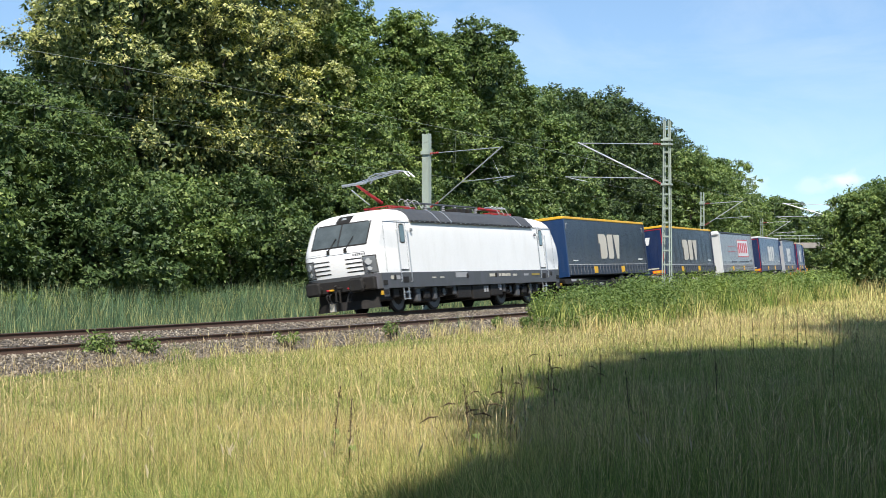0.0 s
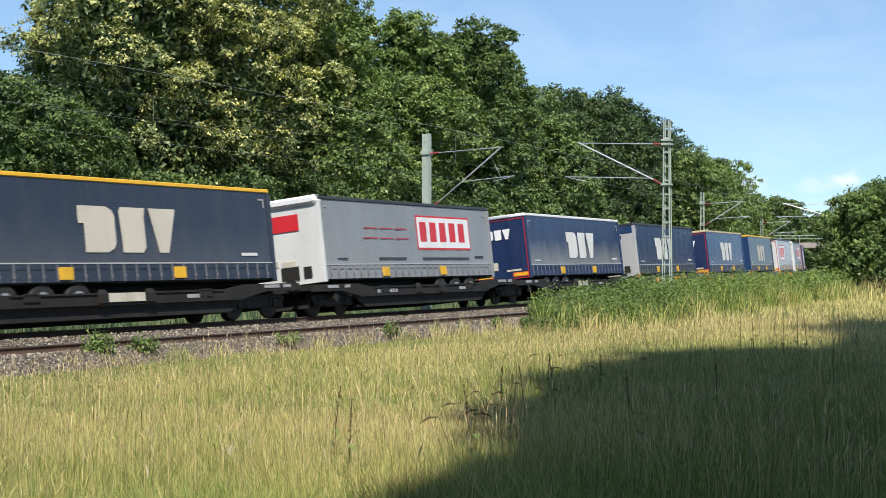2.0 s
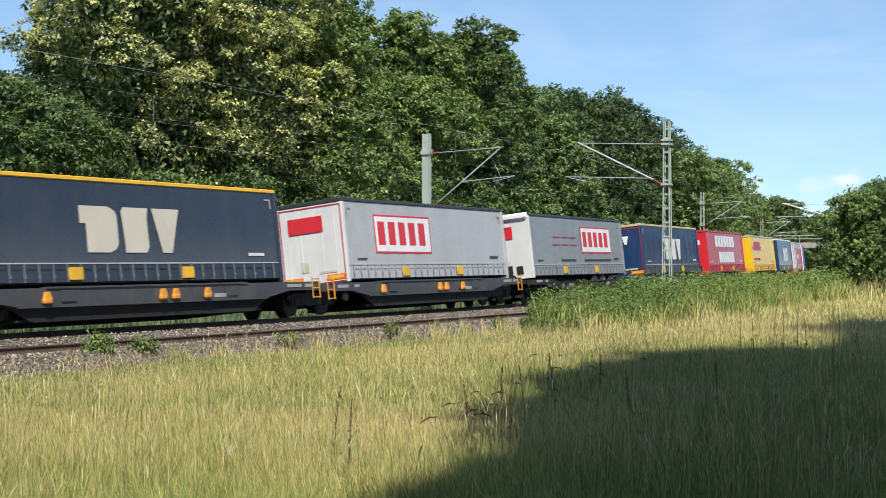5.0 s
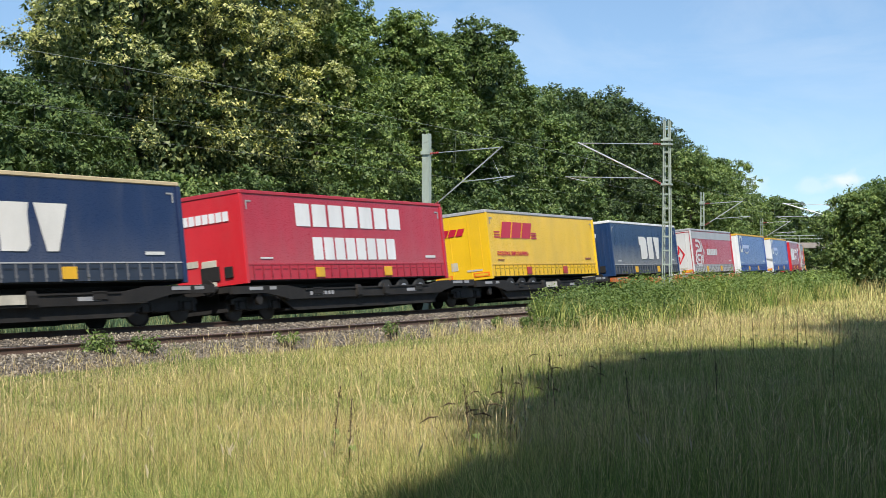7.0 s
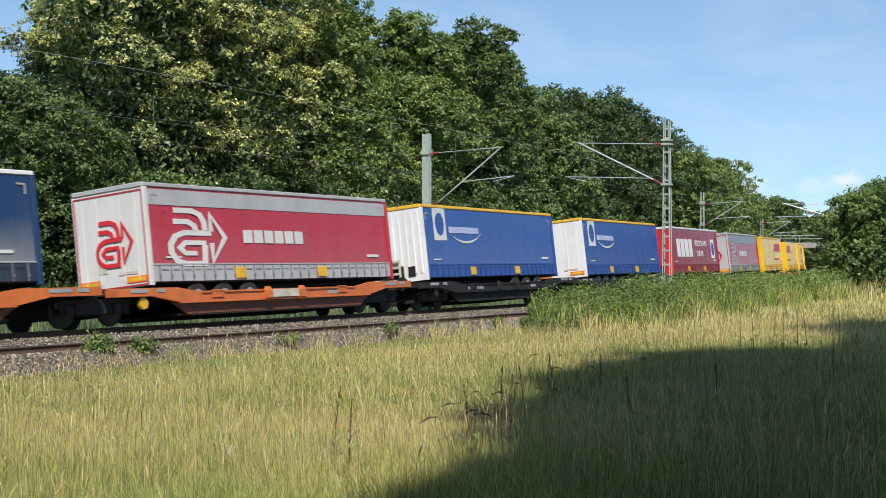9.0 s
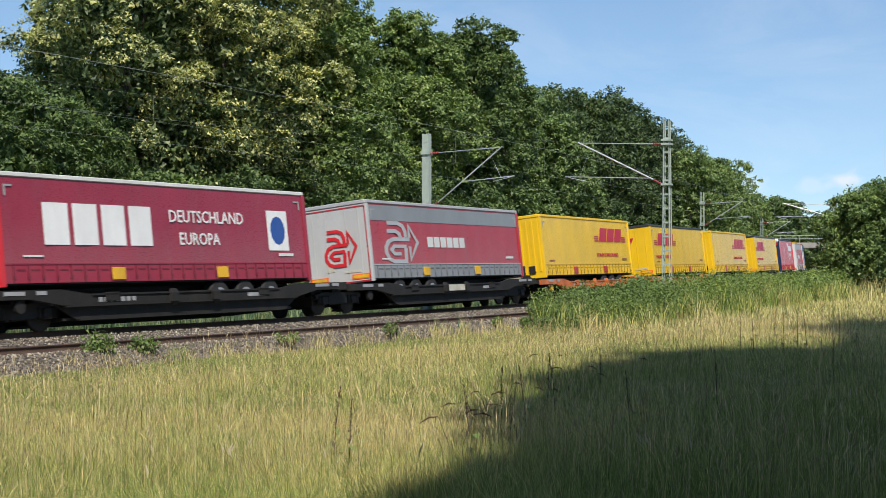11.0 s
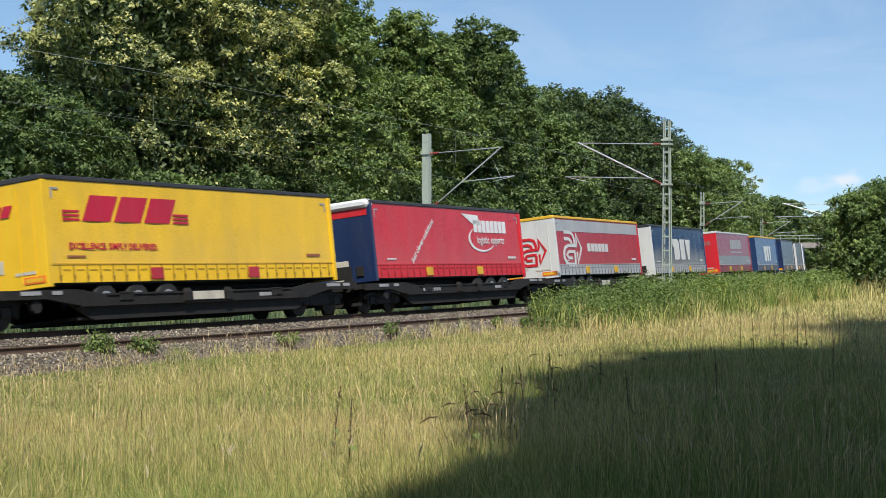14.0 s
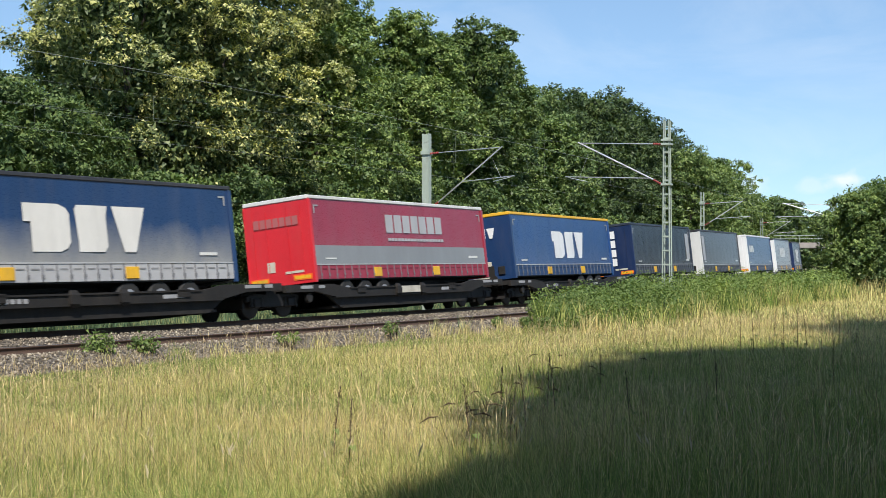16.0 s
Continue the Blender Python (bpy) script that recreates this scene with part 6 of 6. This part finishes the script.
def build_loco():
    ob = hull("locomotive", "white four-axle electric locomotive with dark grey skirt and roof", "locomotive")
    g = Geo()
    g.loft([plan(z) for z in NOSE_Z[1:]])
    body = part("body", g, M_LOCO, ob, "white painted body shell", smooth_faces=True)
    g = Geo()
    g.loft([plan(z, 0.012) for z in (0.85, 1.1, 1.40)])
    skirt = part("skirt", g, M_LOCOGREY, ob, "dark grey sill band", smooth_faces=True)
    # roof between the cabs
    prof = [(1.50, 3.27), (1.515, 3.34), (1.46, 3.42), (1.22, 3.70), (1.02, 3.84), (0.6, 3.885), (-0.6, 3.885), (-1.02, 3.84), (-1.22, 3.70), (-1.46, 3.42), (-1.515, 3.34), (-1.50, 3.27)]
    g = Geo()
    g.loft([[(x, y, z) for y, z in prof] for x in (-5.9, -1.9, 1.9, 5.9)])
    roof = part("roof", g, M_ROOF, ob, "dark grey roof section")
    g = Geo()
    g.box(-5.9, 5.9, -1.532, -1.50, 3.27, 3.33)
    rib = part("roof_edge", g, M_BLACK, roof)
    for k in range(26):
        x = -5.7 + k * 0.456
        g = Geo()
        g.box(x - 0.03, x + 0.03, -1.545, -1.53, 3.285, 3.315)
        part("bolt", g, M_ZINC, rib)
    for x in (-3.5, -2.4, 4.6):
        g = Geo()
        g.loft([[(x + d, y * 1.01, z * 1.003) for y, z in prof] for d in (-0.02, 0.02)])
        part("roof_joint", g, M_ZINC, roof)
    for end in (-1, 1):
        for y0, y1 in ((-1.10, -0.03), (0.03, 1.10)):
            part("windscreen", patch(y0, y1, 2.50, 3.30, 0.014, end), M_GLASS, body, "dark tinted windscreen pane", smooth_faces=True)
        part("windscreen_frame", patch(-1.15, 1.15, 2.45, 3.345, 0.007, end), M_BLACK, body, smooth_faces=True)
        part("lamp_panel", patch(-0.30, 0.30, 3.34, 3.62, 0.022, end, 8, 10), M_BLACK, body, smooth_faces=True)
        g = Geo()
        x = nose(0, 3.52) * (-end)
        g.tube([(x - end * 0.15, 0, 3.46), (x + end * 0.1, 0, 3.46)], 0.085, 14)
        part("top_headlight", g, M_LAMP, body, "round top headlight")
        for sgn in (-1, 1):
            part("headlight_frame", patch(min(sgn * 0.99, sgn * 1.45), max(sgn * 0.99, sgn * 1.45), 1.42, 2.06, 0.010, end), M_BLACK, body, smooth_faces=True)
            part("headlight", patch(min(sgn * 1.02, sgn * 1.43), max(sgn * 1.02, sgn * 1.43), 1.45, 2.02, 0.016, end), M_LENS, body, "dark glazed headlight unit", smooth_faces=True)
            for zz, rr in ((1.84, 0.125), (1.60, 0.085)):
                x = nose(1.22, zz) * (-end)
                g = Geo()
                g.tube([(x + end * 0.005, sgn * 1.2, zz), (x + end * 0.035, sgn * 1.22, zz)], rr, 14)
                part("lamp", g, M_LAMP, body)
            for k in range(4):
                part("grille_slit", patch(min(sgn * 0.33, sgn * 0.97), max(sgn * 0.33, sgn * 0.97), 1.52 + k * 0.15, 1.56 + k * 0.15, 0.008, end, 6, 1), M_BLACK, body)
            # wipers
            y = sgn * 0.35
            g = Geo()
            g.tube([((nose(y, 2.4) - 0.03) * (-end), y, 2.38), ((nose(y, 2.75) - 0.05) * (-end), y - 0.25, 2.8)], 0.02, 5)
            g.box((nose(y, 2.35) - 0.06) * (-end) - 0.03, (nose(y, 2.35) - 0.06) * (-end) + 0.03, y - 0.05, y + 0.05, 2.25, 2.4)
            part("wiper", g, M_BLACK, body)
            # buffers
            g = Geo()
            xb = -end * -8.8
            g.tube([(-end * -8.75, sgn * 0.875, 1.03), (-end * -9.3, sgn * 0.875, 1.03)], 0.13, 12)
            g.box(min(-end * -9.3, -end * -9.42), max(-end * -9.3, -end * -9.42), sgn * 0.875 - 0.30, sgn * 0.875 + 0.30, 0.79, 1.29, c=0.07)
            part("buffer", g, M_BLACK, ob, "black rectangular buffer")
        part("panel_line", patch(-1.38, 1.38, 2.20, 2.215, 0.004, end, 12, 1), M_LOCOGREY, body)
        for sgn in (-1, 1):
            part("step_panel", patch(min(sgn * 0.25, sgn * 1.1), max(sgn * 0.25, sgn * 1.1), 2.28, 2.36, 0.012, end, 6, 2), M_LOCO, body)
        # dark marks
        for k in range(6):
            part("marking", patch(-1.10 + k * 0.085, -1.05 + k * 0.085, 2.09, 2.17, 0.006, end, 1, 1), M_LOCOGREY, body)
        # front apron, plough and coupling
        g = Geo()
        d = -end
        g.box(min(d * -8.9, d * -8.1), max(d * -8.9, d * -8.1), -1.35, 1.35, 0.84, 1.3, c=0.04)
        part("buffer_beam", g, M_BLACK, ob)
        g = Geo()
        for sgn in (-1, 1):
            g.add([(d * -8.95, 0, 0.2), (d * -8.95, 0, 0.5), (d * -8.5, sgn * 1.2, 0.5), (d * -8.5, sgn * 1.3, 0.2), (d * -8.85, 0, 0.2), (d * -8.85, 0, 0.5), (d * -8.4, sgn * 1.2, 0.5), (d * -8.4, sgn * 1.3, 0.2)],
                  [(0, 1, 2, 3), (4, 7, 6, 5), (0, 3, 7, 4), (1, 5, 6, 2), (2, 6, 7, 3), (0, 4, 5, 1)])
        part("snow_plough", g, M_BLACK, ob)
        g = Geo()
        g.box(min(d * -8.5, d * -7.3), max(d * -8.5, d * -7.3), -1.22, 1.22, 0.42, 0.86, c=0.05)
        part("apron", g, M_BLACK, ob)
        g = Geo()
        g.box(min(d * -8.99, d * -8.955), max(d * -8.99, d * -8.955), 0.25 * d, 0.25 * d + 0.24, 0.2, 0.5)
        part("plate", g, M_PLATE, ob)
        g = Geo()
        g.tube([(d * -8.8, 0, 1.0), (d * -9.25, 0, 1.0), (d * -9.3, 0, 1.1)], 0.06, 8)
        g.tube([(d * -9.2, 0.06, 1.0), (d * -9.25, 0.06, 0.55), (d * -9.15, -0.06, 0.5), (d * -9.15, -0.06, 0.95)], 0.035, 6)
        part("coupling", g, M_BLACK, ob)
        for y, mt, nm in ((0.34, M_YELLOW, "brake_cock"), (0.45, M_REDMARK, "brake_cock"), (-0.4, M_REDMARK, "brake_cock")):
            g = Geo()
            g.box(min(d * -9.12, d * -8.9), max(d * -9.12, d * -8.9), y * d - 0.045, y * d + 0.045, 0.92, 1.0, c=0.02)
            part(nm, g, mt, ob)
        for y in (0.38, 0.5, -0.42, -0.55):
            g = Geo()
            g.tube([(d * -8.9, y, 0.9), (d * -9.15, y, 0.75), (d * -9.15, y * 0.8, 0.5), (d * -8.9, y * 0.7, 0.5)], 0.028, 6)
            part("brake_hose", g, M_RUBBER, ob)
        g = Geo()
        g.box(min(d * -8.5, d * -8.15), max(d * -8.5, d * -8.15), -1.515, -1.49, 0.55, 0.86)
        part("step_box", g, M_LOCOGREY, ob)
        g = Geo()
        g.box(min(d * -8.75, d * -8.6), max(d * -8.75, d * -8.6), -1.53, -1.50, 0.62, 0.76)
        part("marker", g, M_YELLOW, ob)
        for z in (0.62, 0.95):
            g = Geo()
            g.box(min(d * -8.5, d * -8.2), max(d * -8.5, d * -8.2), -1.522, -1.50, z, z + 0.18)
            part("step_opening", g, M_BLACK, ob)
    # cab sides: door, window, handrails, seam
    for end in (-1, 1):
        for sgn in (-1, 1):
            yo = sgn * 1.492
            x0, x1 = sorted((end * 7.05, end * 6.42))
            g = Geo()
            g.box(x0, x1, min(yo, yo + sgn * 0.012), max(yo, yo + sgn * 0.012), 1.52, 3.22)
            door = part("cab_door", g, M_LOCO, ob)
            g = Geo()
            for q in ((x0 - 0.012, x0, 1.5, 3.24), (x1, x1 + 0.012, 1.5, 3.24), (x0, x1, 3.22, 3.235), (x0, x1, 1.46, 1.52)):
                g.box(q[0], q[1], min(yo, yo + sgn * 0.016), max(yo, yo + sgn * 0.016), q[2], q[3])
            part("door_seal", g, M_LOCOGREY, door)
            xm = (x0 + x1) / 2
            g = Geo()
            ring = [(xm + 0.21 * math.copysign(abs(math.cos(a)) ** 0.4, math.cos(a)), 2.83 + 0.36 * math.copysign(abs(math.sin(a)) ** 0.4, math.sin(a))) for a in [k / 20 * 6.2832 for k in range(20)]]
            g.loft([[(x, yo + sgn * 0.010, z) for x, z in ring], [(x, yo + sgn * 0.022, z) for x, z in ring]])
            part("window_seal", g, M_BLACK, door)
            g = Geo()
            ring = [(xm + (x - xm) * 0.82, 2.83 + (z - 2.83) * 0.88) for x, z in ring]
            g.loft([[(x, yo + sgn * 0.018, z) for x, z in ring], [(x, yo + sgn * 0.027, z) for x, z in ring]])
            part("door_window", g, M_WIN, door)
            for xr in (x0 - 0.10, x1 + 0.10):
                g = Geo()
                g.tube([(xr, yo + sgn * 0.01, 3.0), (xr, yo + sgn * 0.06, 2.95), (xr, yo + sgn * 0.06, 1.1), (xr, yo + sgn * 0.02, 1.05)], 0.016, 6)
                part("handrail", g, M_ZINC, ob)
            g = Geo()
            xs = end * 8.12
            g.box(xs - 0.008, xs + 0.008, min(yo, yo + sgn * 0.004), max(yo, yo + sgn * 0.004), 1.42, 3.3)
            part("panel_seam", g, M_LOCOGREY, ob)
            g = Geo()
            g.box(min(end * 6.0, end * 8.1), max(end * 6.0, end * 8.1), min(yo - sgn * 0.03, yo + sgn * 0.003), max(yo - sgn * 0.03, yo + sgn * 0.003), 3.29, 3.30)
            part("gutter_seam", g, M_LOCOGREY, ob)
            g = Geo()
            g.box(min(end * 5.97, end * 6.08), max(end * 5.97, end * 6.08), min(yo, yo + sgn * 0.10), max(yo, yo + sgn * 0.10), 2.90, 3.03, c=0.03)
            part("side_camera", g, M_LENS, ob)
            # ladder
            xl = end * 6.74
            g = Geo()
            for dx in (-0.2, 0.2):
                g.box(xl + dx - 0.02, xl + dx + 0.02, yo - 0.03 if sgn > 0 else yo - 0.0, yo + 0.0 if sgn > 0 else yo + 0.03, 0.4, 0.9)
            for z in (0.42, 0.66):
                g.box(xl - 0.2, xl + 0.2, yo - 0.05, yo + 0.05, z, z + 0.03)
            part("ladder", g, M_ZINC, ob)
            g = Geo()
            g.box(xl - 0.2, xl + 0.2, min(yo + sgn * 0.01, yo + sgn * 0.024), max(yo + sgn * 0.01, yo + sgn * 0.024), 1.02, 1.24)
            part("step_recess", g, M_BLACK, skirt)
            for xd in (7.6, 1.4):
                g = Geo()
                g.tube([(end * xd, yo, 1.22), (end * xd, yo + sgn * 0.03, 1.22)], 0.10, 12)
                part("filler_cap", g, M_BLACK, skirt)
    # marks on the sill
    for x, w, h, mt in ((-2.5, 1.1, 0.2, M_STRAP), (0.75, 0.55, 0.12, M_PLATE), (1.7, 0.2, 0.12, M_PLATE), (2.0, 0.36, 0.12, M_PLATE), (2.5, 0.4, 0.12, M_PLATE), (3.2, 0.4, 0.09, M_PLATE), (4.4, 0.5, 0.09, M_STRAP), (5.3, 0.9, 0.09, surface("ochre_paint", (0.3, 0.22, 0.05), 0.6)),
                        (-4.6, 0.35, 0.05, M_PLATE), (-3.9, 0.35, 0.05, M_PLATE), (-7.9, 0.25, 0.13, M_PLATE), (-7.5, 0.3, 0.13, M_STRAP), (2.4, 0.1, 0.1, M_PLATE), (2.6, 0.1, 0.1, M_PLATE)):
        g = Geo()
        g.box(x, x + w, -1.512, -1.505, 1.16, 1.16 + h)
        part("marking", g, mt, skirt)
    # bogies
    for bx in (-4.75, 4.75):
        g = Geo()
        for sgn in (-1, 1):
            y = sgn * 1.08
            g.loft([[(x, y - 0.08, z0), (x, y + 0.08, z0), (x, y + 0.08, z1), (x, y - 0.08, z1)] for x, z0, z1 in ((bx - 2.2, 0.6, 0.8), (bx - 1.5, 0.5, 0.82), (bx - 0.7, 0.34, 0.80), (bx + 0.7, 0.34, 0.80), (bx + 1.5, 0.5, 0.82), (bx + 2.2, 0.6, 0.8))])
        g.box(bx - 0.85, bx + 0.85, -1.12, 1.12, 0.3, 0.84, c=0.03)
        bog = part("bogie", g, M_BLACK, ob, "black bogie frame")
        for dx in (-1.5, 1.5):
            for sgn in (-1, 1):
                g = Geo()
                g.disc(bx + dx, sgn * 0.75 - 0.07, sgn * 0.75 + 0.07, 0.625, 0.625, 28)
                w = part("wheel", g, M_WHEEL, bog, smooth_faces=True)
                g = Geo()
                n = 28
                y0, y1 = sgn * 0.82, sgn * 0.835
                rows = [[(bx + dx + r * math.cos(6.2832 * k / n), y, 0.625 + r * math.sin(6.2832 * k / n)) for k in range(n)] for y, r in ((y0, 0.5), (y1, 0.55), (y1, 0.36), (y0, 0.36), (y0, 0.5))]
                g.loft(rows, caps=False)
                part("wheel_ring", g, M_WHEELRING, w)
                g = Geo()
                g.box(bx + dx - 0.2, bx + dx + 0.2, sgn * 1.08 - 0.12, sgn * 1.08 + 0.12, 0.45, 0.8, c=0.04)
                g.tube([(bx + dx, sgn * 1.0, 0.625), (bx + dx, sgn * 1.3, 0.625)], 0.14, 12)
                part("axle_box", g, M_LOCOGREY, bog)
                g = Geo()
                for q in (-0.36, 0.36):
                    g = Geo()
                    g.tube([(bx + dx + q, sgn * 1.1, 0.55), (bx + dx + q, sgn * 1.1, 0.95)], 0.11, 10)
                    part("spring", g, M_BLACK, bog)
        for x0, x1, mt in ((bx - 1.1, bx - 0.25, M_STRAP), (bx + 2.3, bx + 1.6, M_STRAP)):
            g = Geo()
            g.tube([(x0, -1.3, 0.82), (x1, -1.3, 0.86)], 0.06, 10)
            part("damper", g, M_LOCOGREY, bog)
        for x in (bx - 2.0, bx + 1.0, bx - 0.2):
            g = Geo()
            g.tube([(x, -1.25, 0.9), (x + 0.1, -1.32, 0.55), (x + 0.35, -1.32, 0.5), (x + 0.5, -1.2, 0.8)], 0.022, 6)
            part("air_hose", g, M_RUBBER, bog)
    for bx in (-4.75, 4.75):
        # covers, brackets and sand pipes along the bogies
        for x0, x1, z0, z1, mt in ((-2.75, -2.3, 0.5, 0.86, M_BLACK), (-0.95, -0.6, 0.3, 0.85, M_LOCOGREY), (0.55, 0.8, 0.35, 0.85, M_LOCOGREY), (2.35, 2.7, 0.42, 0.86, M_BLACK), (-0.3, 0.2, 0.4, 0.7, M_BLACK)):
            g = Geo()
            g.box(bx + x0, bx + x1, -1.34, -1.14, z0, z1, c=0.04)
            part("bogie_bracket", g, mt, ob)
        for q in (-2.35, -0.62, 0.62, 2.35):
            g = Geo()
            g.tube([(bx + q, -1.0, 0.85), (bx + q, -0.95, 0.4), (bx + q * 0.93, -0.8, 0.12)], 0.035, 6)
            part("sand_pipe", g, M_BLACK, ob)
    # underfloor boxes
    for x0, x1, z0, mt in ((-2.2, -0.9, 0.35, M_BLACK), (-0.8, 0.9, 0.28, M_BLACK), (1.0, 2.2, 0.38, M_BLACK), (-2.6, -2.3, 0.5, M_GREYFRAME), (2.3, 2.55, 0.5, M_GREYFRAME)):
        g = Geo()
        g.box(x0, x1, -1.38, 1.38, z0, 0.86, c=0.03)
        part("equipment_box", g, mt, ob)
    for x, z in ((0.3, 0.55), (0.55, 0.55), (1.75, 0.68), (1.9, 0.6)):
        g = Geo()
        g.box(x, x + 0.17, -1.40, -1.38, z, z + 0.24)
        part("label_plate", g, M_STRAP, ob)
    g = Geo()
    g.box(-8.4, 8.4, -1.2, 1.2, 0.75, 0.9)
    part("underfloor", g, M_BLACK, ob)
    # roof gear
    for bx, up in ((-4.6, True), (4.9, False)):
        d = 1 if bx < 0 else -1
        pan = None
        g = Geo()
        for y in (-0.5, 0.5):
            g.box(bx - 1.1, bx + 1.1, y - 0.03, y + 0.03, 3.98, 4.03)
        for x in (bx - 1.05, bx, bx + 1.05):
            g.box(x - 0.03, x + 0.03, -0.5, 0.5, 3.98, 4.03)
        pan = part("pantograph", g, M_PANTO, ob, "red and silver pantograph, raised" if up else "red and silver pantograph, folded down")
        for x in (bx - 1.0, bx + 1.0):
            for y in (-0.5, 0.5):
                g = Geo()
                g.tube([(x, y, 3.86), (x, y, 4.0)], [0.08, 0.06], 10)
                part("insulator", g, M_INSUL, pan)
        if up:
            k, h = (-7.1, 4.82), (-4.25, 5.36)
            g = Geo()
            g.tube([(-5.2, 0, 4.2), (k[0], 0, k[1])], [0.07, 0.045], 8)
            part("lower_arm", g, M_PANTO, pan)
            g = Geo()
            g.tube([(-5.9, 0.15, 4.12), (k[0] - 0.15, 0.1, k[1] - 0.2)], 0.02, 5)
            part("coupling_rod", g, M_ZINC, pan)
            for y0, y1 in ((-0.25, -0.45), (0.25, 0.45), (0, 0.0)):
                g = Geo()
                g.tube([(k[0], y0, k[1]), (h[0] - 0.2, y1, h[1] - 0.02)], 0.022, 6)
                part("upper_arm", g, M_ZINC, pan)
            for x in (h[0] - 0.3, h[0] + 0.1):
                g = Geo()
                g.tube([(x, -0.97, h[1] - 0.25), (x, -0.75, h[1] - 0.02), (x, -0.5, h[1] + 0.05), (x, 0.5, h[1] + 0.05), (x, 0.75, h[1] - 0.02), (x, 0.97, h[1] - 0.25)], 0.03, 6)
                part("collector_strip", g, M_ZINC, pan)
            g = Geo()
            g.tube([(k[0] - 0.1, -0.5, k[1]), (k[0] - 0.1, 0.5, k[1])], 0.05, 8)
            part("knee_joint", g, M_ZINC, pan)
        else:
            for y0 in (-0.3, 0.3):
                g = Geo()
                g.tube([(bx - 1.2, y0, 4.25), (bx + 1.2, y0 * 0.7, 4.3)], 0.035, 6)
                part("upper_arm", g, M_ZINC, pan)
            g = Geo()
            g.tube([(bx + 1.0, 0, 4.2), (bx - 1.2, 0, 4.26)], 0.06, 8)
            part("lower_arm", g, M_PANTO, pan)
        for k in range(3):
            g = Geo()
            x = bx - 0.2 + k * 0.5 * d
            g.tube([(x, -0.5, 4.2), (x + 0.2, -0.55, 4.3), (x + 0.5, -0.6, 4.22), (x + 0.7, -0.65, 3.95)], 0.014, 5)
            part("cable", g, M_CABLE, pan)
    g = Geo()
    g.box(-3.2, 3.4, -0.06, 0.06, 4.26, 4.32)
    bar = part("busbar", g, M_LOCOGREY, ob)
    for x in (-3.1, -1.5, 0.1, 1.2, 2.2, 3.3):
        g = Geo()
        for i in range(5):
            g.tube([(x, 0, 3.88 + i * 0.08), (x, 0, 3.92 + i * 0.08)], 0.09, 10)
        g.tube([(x, 0, 3.86), (x, 0, 4.28)], 0.05, 8)
        part("post_insulator", g, M_STRAP, bar)
    for x in (0.4, 0.9, 1.6):
        g = Geo()
        g.box(x, x + 0.35, -0.5, 0.2, 3.88, 4.12, c=0.03)
        part("roof_switch", g, M_BLACK, ob)
    MOVING.append((ob, 20.33))


build_ground()
build_track()
build_overhead()
build_bridge()
build_loco()
build_train()
build_right()
build_wood()
build_wood_depth()
build_reeds()
build_weeds()
build_meadow()


def motions():
    times = [k * 0.5 for k in range(33)]
    for ob, s in MOVING:
        walk(ob, [(t, ride(s - SPEED * t + lag(t))) for t in times])


motions()
